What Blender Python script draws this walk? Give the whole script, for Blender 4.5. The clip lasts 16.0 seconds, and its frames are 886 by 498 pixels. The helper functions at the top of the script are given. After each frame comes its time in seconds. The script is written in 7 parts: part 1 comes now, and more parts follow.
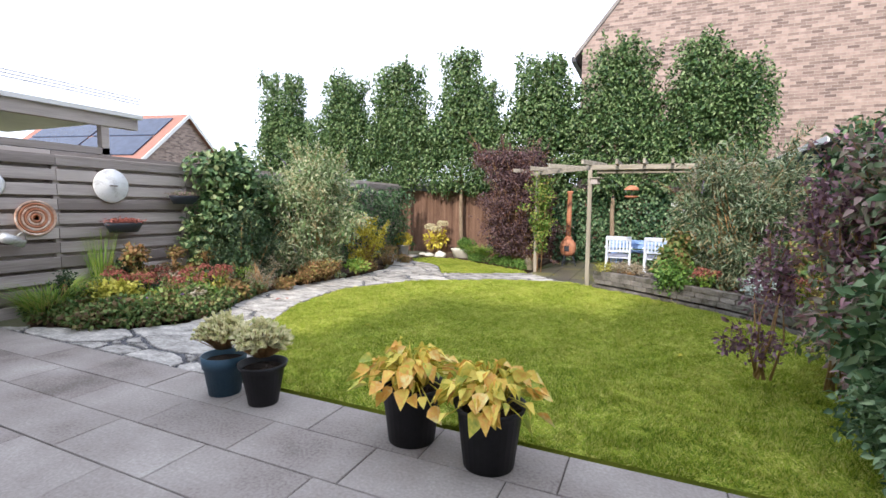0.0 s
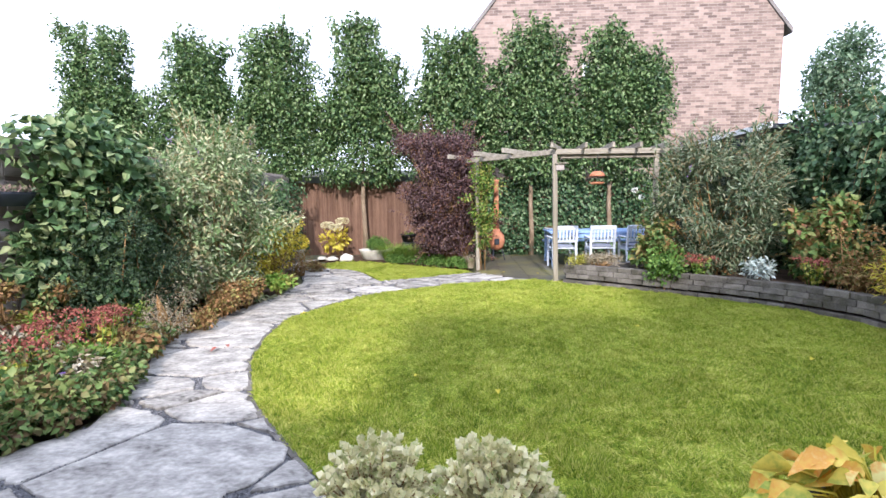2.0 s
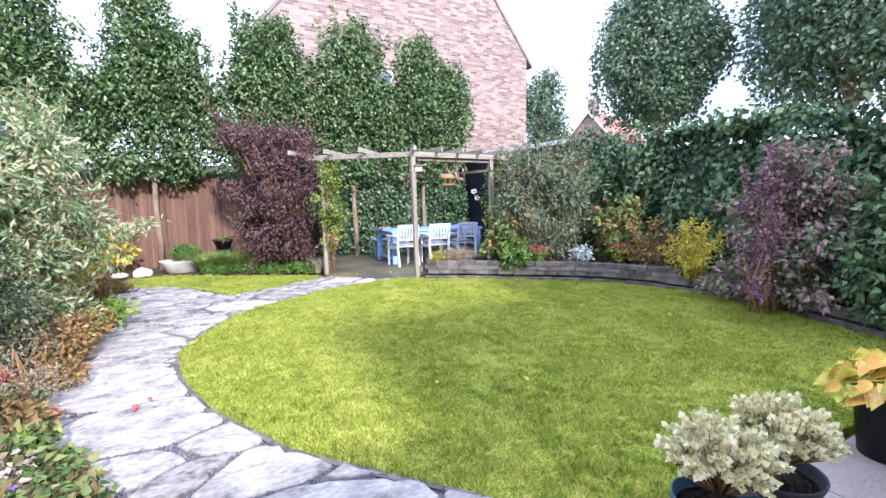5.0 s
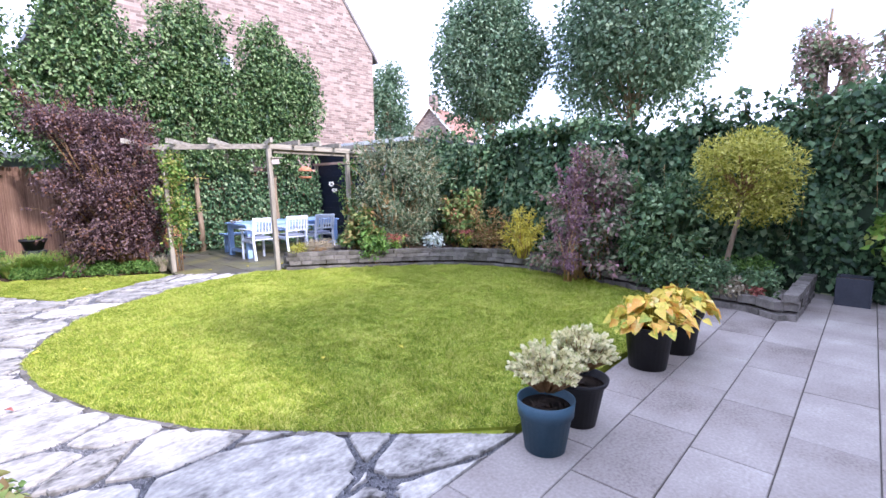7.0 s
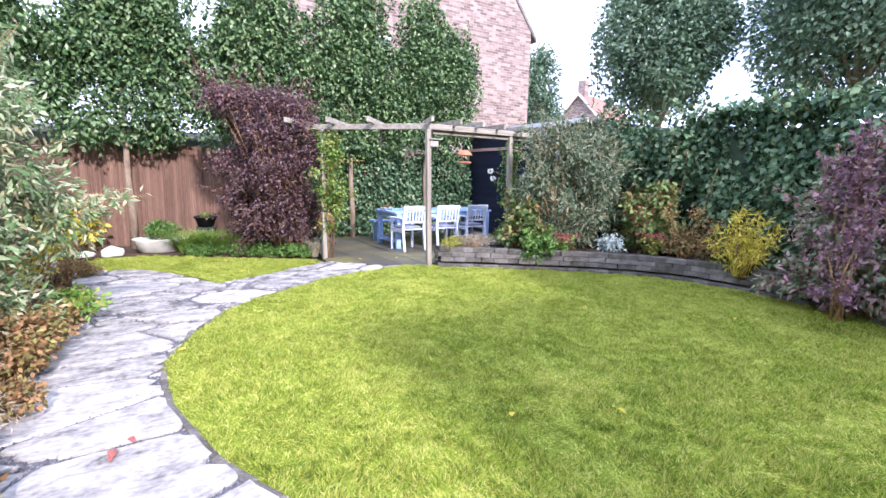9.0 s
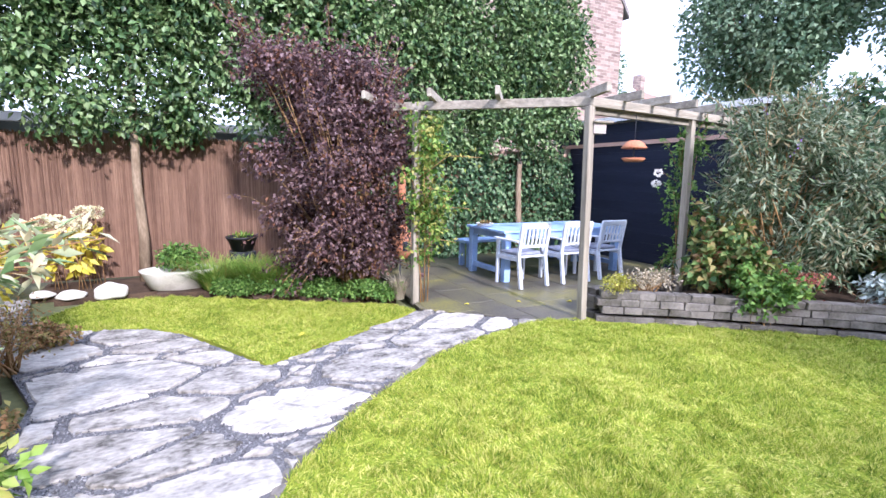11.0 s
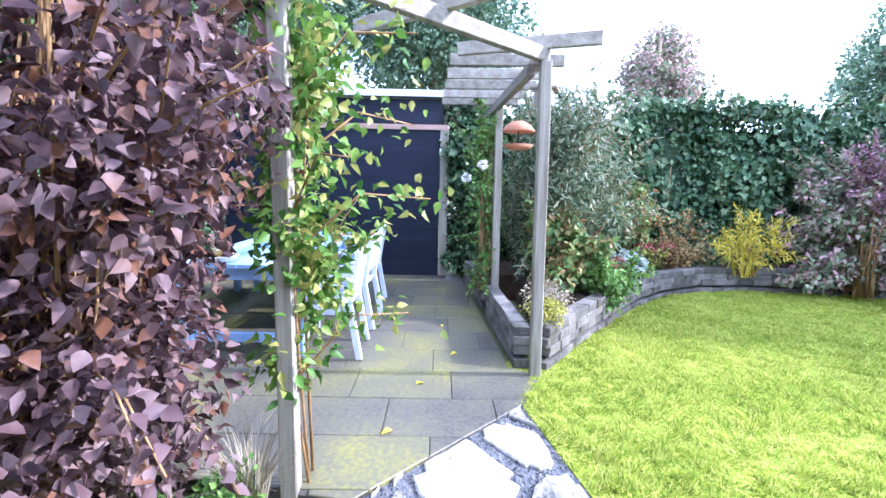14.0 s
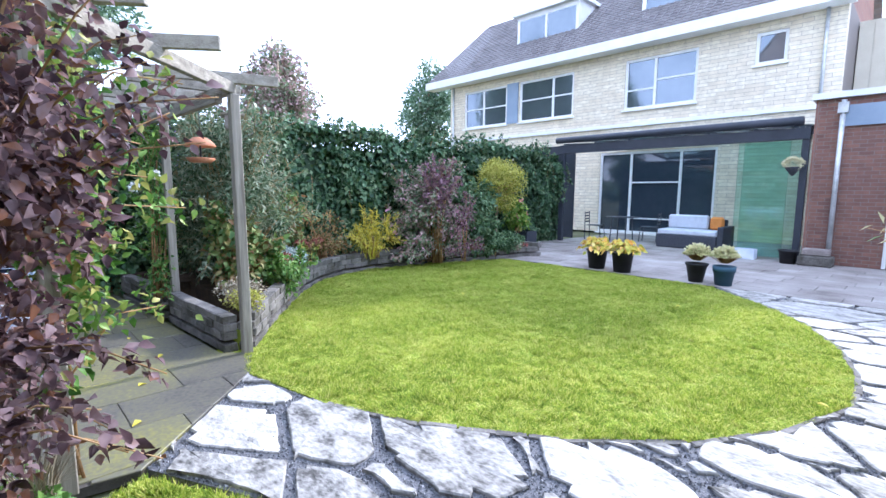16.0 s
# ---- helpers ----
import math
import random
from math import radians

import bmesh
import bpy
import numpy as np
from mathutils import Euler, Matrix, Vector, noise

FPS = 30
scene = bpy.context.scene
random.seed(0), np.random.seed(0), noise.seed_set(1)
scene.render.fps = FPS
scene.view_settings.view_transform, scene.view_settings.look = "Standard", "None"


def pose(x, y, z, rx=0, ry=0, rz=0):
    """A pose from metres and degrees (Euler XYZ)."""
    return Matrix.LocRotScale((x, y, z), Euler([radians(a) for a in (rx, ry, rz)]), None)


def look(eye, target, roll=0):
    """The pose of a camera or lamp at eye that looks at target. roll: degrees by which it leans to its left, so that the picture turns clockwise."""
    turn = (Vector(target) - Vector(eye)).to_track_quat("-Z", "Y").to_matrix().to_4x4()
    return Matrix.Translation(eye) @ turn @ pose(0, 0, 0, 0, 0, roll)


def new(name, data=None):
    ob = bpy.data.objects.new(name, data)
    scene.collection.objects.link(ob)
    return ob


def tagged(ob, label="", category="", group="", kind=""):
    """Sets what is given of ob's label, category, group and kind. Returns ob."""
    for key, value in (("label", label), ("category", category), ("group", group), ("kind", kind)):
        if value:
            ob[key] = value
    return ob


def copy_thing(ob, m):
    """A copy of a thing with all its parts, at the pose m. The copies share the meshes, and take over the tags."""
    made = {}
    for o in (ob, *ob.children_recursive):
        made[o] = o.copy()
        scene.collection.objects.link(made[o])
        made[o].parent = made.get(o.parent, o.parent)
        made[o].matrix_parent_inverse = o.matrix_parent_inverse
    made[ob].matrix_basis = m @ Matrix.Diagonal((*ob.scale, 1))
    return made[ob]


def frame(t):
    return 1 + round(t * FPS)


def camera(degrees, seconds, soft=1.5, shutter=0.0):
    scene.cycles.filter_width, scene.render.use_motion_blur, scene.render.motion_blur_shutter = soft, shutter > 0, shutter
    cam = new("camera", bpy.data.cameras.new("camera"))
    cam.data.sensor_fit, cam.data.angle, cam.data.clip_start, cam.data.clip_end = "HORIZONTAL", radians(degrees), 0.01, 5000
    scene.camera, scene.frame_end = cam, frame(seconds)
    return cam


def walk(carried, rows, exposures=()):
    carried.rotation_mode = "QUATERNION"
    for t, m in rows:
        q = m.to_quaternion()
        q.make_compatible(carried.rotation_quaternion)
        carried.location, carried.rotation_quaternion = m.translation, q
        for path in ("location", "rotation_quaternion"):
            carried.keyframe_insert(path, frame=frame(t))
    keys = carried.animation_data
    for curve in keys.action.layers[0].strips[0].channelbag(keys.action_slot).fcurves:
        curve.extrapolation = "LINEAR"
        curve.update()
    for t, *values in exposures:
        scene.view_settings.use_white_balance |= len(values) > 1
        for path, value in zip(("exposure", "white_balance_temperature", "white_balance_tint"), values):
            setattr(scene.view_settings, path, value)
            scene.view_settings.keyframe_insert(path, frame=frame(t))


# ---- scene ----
cam = camera(87.1, 16.0)
SUN, SKY = 2.7, 0.165
EXPO = ((0.9, 6500, 14), (1.25, 5850, 21), (1.38, 5700, 26), (1.6, 5750, 22), (2.15, 5150, 22), (1.5, 5400, 16))
PATH = [
    (0, (-0.269, 0.339, 1.455), (-1.074, 2.16, 1.271), 0.9),
    (0.5, (-1.064, 0.498, 1.477), (-1.816, 2.341, 1.283), 0.8),
    (1, (-1.815, 0.875, 1.501), (-2.524, 2.734, 1.289), 0.7),
    (1.5, (-2.526, 1.168, 1.487), (-2.976, 3.105, 1.27), 0.1),
    (2, (-2.899, 1.379, 1.423), (-2.985, 3.367, 1.214), -0.8),
    (2.5, (-3.272, 1.681, 1.397), (-3.162, 3.666, 1.176), -1.2),
    (3, (-3.623, 1.879, 1.397), (-3.356, 3.847, 1.164), -0.9),
    (3.5, (-4.02, 2.016, 1.402), (-3.615, 3.96, 1.169), -0.4),
    (4, (-4.341, 2.16, 1.386), (-3.784, 4.066, 1.153), -0.5),
    (4.5, (-4.656, 2.111, 1.421), (-3.908, 3.952, 1.193), -0.4),
    (5, (-4.911, 1.892, 1.459), (-3.954, 3.634, 1.235), -0.7),
    (5.2, (-4.986, 1.778, 1.463), (-3.939, 3.468, 1.247), -0.7),
    (7.3, (-5.445, 1.581, 1.498), (-3.977, 2.911, 1.223), -0.6),
    (7.5, (-5.428, 1.641, 1.476), (-3.999, 3.013, 1.204), -0.3),
    (8, (-5.253, 1.962, 1.485), (-3.956, 3.455, 1.188), -0.0),
    (8.5, (-5.125, 2.42, 1.444), (-3.967, 4.023, 1.147), 0.7),
    (9, (-5.038, 2.957, 1.444), (-4.0, 4.639, 1.135), 1.2),
    (9.5, (-4.942, 3.551, 1.437), (-4.021, 5.298, 1.12), 1.4),
    (11.8, (-4.75, 7.379, 1.417), (-3.731, 9.077, 1.14), 0.6),
    (12, (-4.685, 7.699, 1.408), (-3.536, 9.312, 1.127), 0.4),
    (12.5, (-4.515, 8.432, 1.439), (-3.022, 9.731, 1.151), 0.4),
    (13, (-4.486, 9.169, 1.38), (-2.678, 9.974, 1.093), 1.3),
    (13.5, (-4.472, 9.752, 1.366), (-2.529, 10.139, 1.092), 1.4),
    (14, (-4.516, 10.156, 1.374), (-2.536, 10.142, 1.089), 1.2),
    (14.5, (-4.552, 10.396, 1.356), (-2.635, 9.9, 1.075), 0.8),
    (15, (-4.721, 10.641, 1.369), (-2.958, 9.735, 1.105), 1.0),
    (15.5, (-5.013, 10.796, 1.381), (-3.449, 9.575, 1.132), 0.7),
    (16, (-5.284, 10.962, 1.395), (-3.86, 9.579, 1.154), 0.5),
]
walk(cam, [(t, look(eye, target, roll)) for t, eye, target, roll in PATH],
     exposures=[(t, *e) for t, e in zip((0, 3.5, 9.7, 12, 14, 16), EXPO)])

# ---- light ----
SUN_AZ, SUN_EL = 180.0, 32.2        # degrees clockwise from +y, degrees up
world = bpy.data.worlds.new("sky")
scene.world = world
world.use_nodes = True
wn = world.node_tree
sky = wn.nodes.new("ShaderNodeTexSky")
sky.sky_type, sky.sun_disc = "NISHITA", False
sky.sun_elevation, sky.sun_rotation = radians(SUN_EL), radians(SUN_AZ)
sky.dust_density, sky.ozone_density, sky.air_density = 4.0, 1.0, 1.0
bgn = wn.nodes["Background"]
# thin bright cloud over the blue
wtc = wn.nodes.new("ShaderNodeTexCoord")
wmap = wn.nodes.new("ShaderNodeMapping")
wmap.inputs["Scale"].default_value = (1, 1, 3.5)
wno = wn.nodes.new("ShaderNodeTexNoise")
wno.inputs["Scale"].default_value = 1.6
wno.inputs["Detail"].default_value = 5
wra = wn.nodes.new("ShaderNodeValToRGB")
wra.color_ramp.elements[0].position, wra.color_ramp.elements[0].color = 0.34, (0.22, 0.22, 0.22, 1)
wra.color_ramp.elements[1].position, wra.color_ramp.elements[1].color = 0.48, (1, 1, 1, 1)
wmx = wn.nodes.new("ShaderNodeMixRGB")
wmx.inputs[2].default_value = (6.0, 6.6, 7.8, 1)
wn.links.new(wtc.outputs["Generated"], wmap.inputs[0])
wn.links.new(wmap.outputs[0], wno.inputs["Vector"])
wn.links.new(wno.outputs["Fac"], wra.inputs[0])
wn.links.new(wra.outputs[0], wmx.inputs[0])
wn.links.new(sky.outputs[0], wmx.inputs[1])
wn.links.new(wmx.outputs[0], bgn.inputs[0])
bgn.inputs[1].default_value = SKY
sun = new("sun", bpy.data.lights.new("sun", "SUN"))
sun.data.energy, sun.data.angle, sun.data.color = SUN, radians(2.2), (1.0, 0.93, 0.83)
sd = Vector((math.sin(radians(SUN_AZ)) * math.cos(radians(SUN_EL)), math.cos(radians(SUN_AZ)) * math.cos(radians(SUN_EL)), math.sin(radians(SUN_EL))))
sun.matrix_world = look(sd * 50, (0, 0, 0))


# ---- materials ----
def surface(name, cols, scale=4.0, rough=0.8, bump=0.3, grain=40.0, stretch=(1, 1, 1), per="", metal=0.0, thin=0.0, spec=0.3, fine=0.35, vary=0.5, depth=0.01):
    """Two scales of noise through a colour ramp; per: island or object shifts the ramp per leaf or per piece; thin: light through a leaf."""
    m = bpy.data.materials.new(name)
    m.use_nodes = True
    nt = m.node_tree
    nd, lk = nt.nodes, nt.links
    b = nd["Principled BSDF"]
    tc = nd.new("ShaderNodeTexCoord")
    mp = nd.new("ShaderNodeMapping")
    mp.inputs["Scale"].default_value = stretch
    lk.new(tc.outputs["Object"], mp.inputs[0])
    n1 = nd.new("ShaderNodeTexNoise")
    n1.inputs["Scale"].default_value, n1.inputs["Detail"].default_value = scale, 6
    n2 = nd.new("ShaderNodeTexNoise")
    n2.inputs["Scale"].default_value, n2.inputs["Detail"].default_value = grain, 4
    lk.new(mp.outputs[0], n1.inputs["Vector"])
    lk.new(mp.outputs[0], n2.inputs["Vector"])
    mx = nd.new("ShaderNodeMath")
    mx.operation = "MULTIPLY_ADD"
    lk.new(n2.outputs["Fac"], mx.inputs[0])
    mx.inputs[1].default_value = fine
    sc = nd.new("ShaderNodeMath")
    sc.operation = "MULTIPLY"
    lk.new(n1.outputs["Fac"], sc.inputs[0])
    sc.inputs[1].default_value = 1 - fine
    lk.new(sc.outputs[0], mx.inputs[2])
    fac = mx.outputs[0]
    if per:
        if per == "island":
            src = nd.new("ShaderNodeNewGeometry").outputs["Random Per Island"]
        else:
            src = nd.new("ShaderNodeObjectInfo").outputs["Random"]
        ma = nd.new("ShaderNodeMath")
        ma.operation = "MULTIPLY_ADD"
        lk.new(src, ma.inputs[0])
        ma.inputs[1].default_value = vary
        ms = nd.new("ShaderNodeMath")
        ms.operation = "MULTIPLY_ADD"
        lk.new(fac, ms.inputs[0])
        ms.inputs[1].default_value, ms.inputs[2].default_value = 1.0 - vary * 0.4, -vary * 0.3
        lk.new(ms.outputs[0], ma.inputs[2])
        fac = ma.outputs[0]
    r = nd.new("ShaderNodeValToRGB")
    els = r.color_ramp.elements
    k = len(cols)
    for i, c in enumerate(cols):
        pos = (0.22 + 0.56 * i / max(1, k - 1)) if per == "island" else (0.32 + 0.36 * i / max(1, k - 1))
        e = els[i] if i < 2 else els.new(pos)
        e.position, e.color = pos, (*c, 1)
    lk.new(fac, r.inputs[0])
    lk.new(r.outputs[0], b.inputs["Base Color"])
    b.inputs["Roughness"].default_value, b.inputs["Metallic"].default_value = rough, metal
    b.inputs["Specular IOR Level"].default_value = spec
    if bump:
        bp = nd.new("ShaderNodeBump")
        bp.inputs["Strength"].default_value, bp.inputs["Distance"].default_value = bump, depth
        lk.new(mx.outputs[0], bp.inputs["Height"])
        lk.new(bp.outputs[0], b.inputs["Normal"])
    if thin:
        tr = nd.new("ShaderNodeBsdfTranslucent")
        lk.new(r.outputs[0], tr.inputs[0])
        ms2 = nd.new("ShaderNodeMixShader")
        ms2.inputs[0].default_value = thin
        lk.new(b.outputs[0], ms2.inputs[1])
        lk.new(tr.outputs[0], ms2.inputs[2])
        lk.new(ms2.outputs[0], nd["Material Output"].inputs[0])
    return m


def bricks(name, c1, c2, mortar, wide=0.21, high=0.065, rough=0.85, turn=(90, 0, 0), bump=0.5):
    m = bpy.data.materials.new(name)
    m.use_nodes = True
    nd, lk = m.node_tree.nodes, m.node_tree.links
    b = nd["Principled BSDF"]
    tc = nd.new("ShaderNodeTexCoord")
    mp = nd.new("ShaderNodeMapping")
    mp.inputs["Rotation"].default_value = [radians(a) for a in turn]
    bt = nd.new("ShaderNodeTexBrick")
    bt.inputs["Scale"].default_value = 1.0
    bt.inputs["Brick Width"].default_value, bt.inputs["Row Height"].default_value = wide, high
    bt.inputs["Mortar Size"].default_value, bt.inputs["Mortar Smooth"].default_value = 0.006, 0.3
    bt.inputs["Bias"].default_value = -0.1
    bt.inputs["Mortar"].default_value = (*mortar, 1)
    for key, c, s in (("Color1", c1, 7.0), ("Color2", c2, 3.0)):
        n = nd.new("ShaderNodeTexNoise")
        n.inputs["Scale"].default_value, n.inputs["Detail"].default_value = s, 4
        mx = nd.new("ShaderNodeMixRGB")
        mx.inputs[1].default_value = (*[v * 0.6 for v in c], 1)
        mx.inputs[2].default_value = (*[min(1, v * 1.4) for v in c], 1)
        lk.new(tc.outputs["Object"], n.inputs["Vector"])
        lk.new(n.outputs["Fac"], mx.inputs[0])
        lk.new(mx.outputs[0], bt.inputs[key])
    lk.new(tc.outputs["Object"], mp.inputs[0])
    lk.new(mp.outputs[0], bt.inputs["Vector"])
    lk.new(bt.outputs["Color"], b.inputs["Base Color"])
    bp = nd.new("ShaderNodeBump")
    bp.invert = True
    bp.inputs["Strength"].default_value, bp.inputs["Distance"].default_value = bump, 0.008
    lk.new(bt.outputs["Fac"], bp.inputs["Height"])
    lk.new(bp.outputs[0], b.inputs["Normal"])
    b.inputs["Roughness"].default_value = rough
    return m


def glass_mat(name, tint=(0.9, 0.95, 0.95), dark=0.0):
    m = bpy.data.materials.new(name)
    m.use_nodes = True
    b = m.node_tree.nodes["Principled BSDF"]
    b.inputs["Base Color"].default_value = (*tint, 1)
    b.inputs["Roughness"].default_value = 0.03
    b.inputs["Transmission Weight"].default_value = 1 - dark
    b.inputs["IOR"].default_value = 1.45
    return m


LAWN = surface("lawn_turf", [(0.12, 0.16, 0.02), (0.2, 0.25, 0.03), (0.28, 0.31, 0.04), (0.36, 0.34, 0.09)], 1.7, 0.95, 0.6, 60, spec=0.1)
BLADE = surface("grass_blade", [(0.14, 0.225, 0.03), (0.32, 0.42, 0.055), (0.475, 0.535, 0.085), (0.72, 0.67, 0.22)], 1.6, 0.8, 0, 14, per="island", thin=0.45, spec=0.08, vary=0.6, fine=0.5)
SOIL = surface("soil", [(0.03, 0.02, 0.012), (0.07, 0.045, 0.03), (0.12, 0.08, 0.05)], 5, 0.95, 0.9, 50)
GROUND = surface("rough_ground", [(0.08, 0.09, 0.04), (0.14, 0.15, 0.07), (0.2, 0.19, 0.12)], 0.6, 0.95, 0.4, 20)
GRAVEL = surface("grey_grit", [(0.06, 0.06, 0.065), (0.12, 0.12, 0.128), (0.2, 0.2, 0.205)], 30, 0.9, 1.0, 90, fine=0.7)
CHIP = surface("grey_chipping", [(0.07, 0.07, 0.078), (0.15, 0.155, 0.165), (0.27, 0.27, 0.28)], 30, 0.9, 0, 90, per="island", vary=0.7)
STONE = surface("flagstone", [(0.07, 0.065, 0.058), (0.26, 0.247, 0.225), (0.41, 0.39, 0.355), (0.60, 0.57, 0.515)], 5, 0.8, 1.0, 24, stretch=(1, 1.5, 1), per="object", vary=0.14, fine=0.4, depth=0.02)
TILE = surface("patio_tile", [(0.13, 0.11, 0.095), (0.245, 0.215, 0.195), (0.315, 0.285, 0.26), (0.41, 0.38, 0.35)], 1.7, 0.7, 0.3, 55, per="object", vary=0.14)
SLAB = surface("damp_slab", [(0.04, 0.037, 0.032), (0.10, 0.092, 0.076), (0.145, 0.135, 0.075), (0.24, 0.22, 0.05)], 1.3, 0.45, 0.3, 35, per="object", vary=0.1)
JOINT = surface("dark_joint", [(0.05, 0.045, 0.04), (0.10, 0.09, 0.075)], 10, 0.95, 0.5, 80)
BLOCK = surface("walling_block", [(0.07, 0.066, 0.05), (0.115, 0.105, 0.093), (0.165, 0.152, 0.135), (0.22, 0.2, 0.18)], 7, 0.9, 1.0, 45, per="object", vary=0.22, depth=0.02)
OLDWOOD = surface("weathered_wood", [(0.23, 0.195, 0.178), (0.37, 0.325, 0.3), (0.52, 0.465, 0.43)], 3, 0.85, 0.7, 30, stretch=(1, 0.12, 2.5), per="object", vary=0.4)
POSTWOOD = surface("pergola_wood", [(0.15, 0.13, 0.10), (0.27, 0.24, 0.19), (0.39, 0.355, 0.29)], 8, 0.85, 0.7, 40, stretch=(2.5, 2.5, 0.15), per="object", vary=0.2)
BEAMWOOD = surface("pergola_beam_wood", [(0.17, 0.15, 0.12), (0.29, 0.26, 0.21), (0.42, 0.385, 0.32)], 8, 0.85, 0.7, 40, stretch=(0.25, 2, 3), per="object", vary=0.2)
REED = surface("reed_screen", [(0.10, 0.058, 0.042), (0.17, 0.10, 0.07), (0.26, 0.16, 0.112), (0.38, 0.25, 0.175)], 5, 0.9, 0.4, 60, stretch=(1, 1, 0.12), per="island", vary=0.22)
BARK = surface("bark", [(0.13, 0.09, 0.06), (0.24, 0.18, 0.12), (0.36, 0.28, 0.2)], 9, 0.9, 1.0, 50, stretch=(1, 1, 0.3))
TWIG = surface("twig", [(0.16, 0.085, 0.035), (0.32, 0.19, 0.08), (0.48, 0.31, 0.16)], 9, 0.85, 0.3, 50)
LEAF_TREE = surface("hornbeam_leaf", [(0.026, 0.065, 0.027), (0.08, 0.16, 0.055), (0.15, 0.25, 0.085), (0.26, 0.35, 0.16)], 0.9, 0.42, 0, 8, per="island", thin=0.3, spec=0.4, vary=0.65)
# greens lightened: the haze of distance is mixed into the leaf colour
LEAF_FAR = surface("hazed_far_leaf", [(0.05, 0.1, 0.06), (0.1, 0.18, 0.1), (0.18, 0.265, 0.16), (0.25, 0.34, 0.22)], 0.5, 0.5, 0, 3, per="island", thin=0.3)
LEAF_IVY = surface("ivy_leaf", [(0.02, 0.05, 0.025), (0.05, 0.11, 0.05), (0.105, 0.19, 0.085), (0.24, 0.32, 0.17)], 1.2, 0.4, 0, 8, per="island", thin=0.15, spec=0.25)
LEAF_PURPLE = surface("purple_leaf", [(0.035, 0.02, 0.023), (0.09, 0.05, 0.055), (0.155, 0.095, 0.1), (0.26, 0.185, 0.19), (0.18, 0.08, 0.045)], 1.5, 0.5, 0, 30, per="island", thin=0.3, spec=0.18, vary=0.6)
LEAF_BRONZE = surface("bronze_green_leaf", [(0.05, 0.125, 0.02), (0.12, 0.25, 0.04), (0.23, 0.36, 0.07), (0.38, 0.36, 0.10)], 3, 0.45, 0, 20, per="island", thin=0.35, vary=0.7)
LEAF_GREY = surface("grey_willow_leaf", [(0.035, 0.07, 0.032), (0.085, 0.14, 0.07), (0.165, 0.225, 0.125), (0.31, 0.36, 0.25), (0.25, 0.21, 0.11)], 2, 0.6, 0, 8, per="island", thin=0.25, vary=0.6)
LEAF_FENCE = surface("broad_ivy_leaf", [(0.04, 0.09, 0.04), (0.09, 0.17, 0.07), (0.17, 0.27, 0.11), (0.34, 0.40, 0.20)], 2, 0.45, 0, 8, per="island", thin=0.2, vary=0.6)
LEAF_PURPLE2 = surface("dusky_leaf", [(0.12, 0.18, 0.08), (0.22, 0.26, 0.15), (0.36, 0.24, 0.23), (0.50, 0.36, 0.34)], 2, 0.55, 0, 8, per="island", thin=0.25)
LEAF_SMOKE = surface("smoke_bush_leaf", [(0.09, 0.15, 0.08), (0.17, 0.24, 0.12), (0.32, 0.32, 0.21), (0.44, 0.3, 0.28), (0.55, 0.28, 0.36)], 1.6, 0.5, 0, 6, per="island", thin=0.25)
LEAF_DULL = surface("dull_green_leaf", [(0.04, 0.085, 0.04), (0.08, 0.155, 0.065), (0.15, 0.24, 0.11), (0.26, 0.35, 0.18)], 2, 0.45, 0, 8, per="island", thin=0.2)
LEAF_TURN = surface("turning_leaf", [(0.06, 0.13, 0.04), (0.13, 0.23, 0.06), (0.22, 0.28, 0.09), (0.30, 0.21, 0.08), (0.27, 0.12, 0.07)], 2, 0.55, 0, 8, per="island", thin=0.3)
BUD_SPRAY = surface("magenta_spray", [(0.1, 0.045, 0.06), (0.2, 0.11, 0.14), (0.32, 0.19, 0.24), (0.3, 0.18, 0.13)], 2, 0.6, 0, 8, per="island", thin=0.25)
LEAF_BUD = surface("grey_green_leaf", [(0.09, 0.17, 0.06), (0.19, 0.29, 0.115), (0.33, 0.41, 0.22), (0.52, 0.54, 0.36), (0.50, 0.40, 0.22)], 2, 0.7, 0, 8, per="island", thin=0.25)
LEAF_GREEN = surface("mid_green_leaf", [(0.05, 0.11, 0.025), (0.10, 0.21, 0.045), (0.16, 0.30, 0.06), (0.27, 0.40, 0.11)], 2, 0.55, 0, 8, per="island", thin=0.3)
LEAF_ROSE = surface("rose_leaf", [(0.09, 0.19, 0.03), (0.18, 0.33, 0.05), (0.30, 0.44, 0.09), (0.46, 0.38, 0.12)], 2, 0.5, 0, 8, per="island", thin=0.35)
# dark evergreen leaves; also paints the shade inside the ivy hedge
LEAF_BOX = surface("dark_leaf_and_hedge_shade", [(0.015, 0.035, 0.018), (0.035, 0.065, 0.03), (0.06, 0.10, 0.05)], 2, 0.6, 0, 8, per="island", thin=0.2)
LEAF_BALL = surface("yellow_green_leaf", [(0.22, 0.24, 0.03), (0.36, 0.36, 0.055), (0.48, 0.46, 0.09), (0.58, 0.55, 0.16)], 2, 0.6, 0, 8, per="island", thin=0.3)
LEAF_YEL = surface("yellow_leaf", [(0.44, 0.38, 0.04), (0.64, 0.54, 0.06), (0.75, 0.68, 0.15)], 3, 0.6, 0, 8, per="island", thin=0.3)
LEAF_HOSTA = surface("autumn_hosta_leaf", [(0.30, 0.38, 0.06), (0.70, 0.60, 0.11), (0.84, 0.68, 0.14), (0.82, 0.42, 0.09), (0.86, 0.78, 0.32)], 12, 0.5, 0.2, 60, per="island", thin=0.25, vary=0.5)
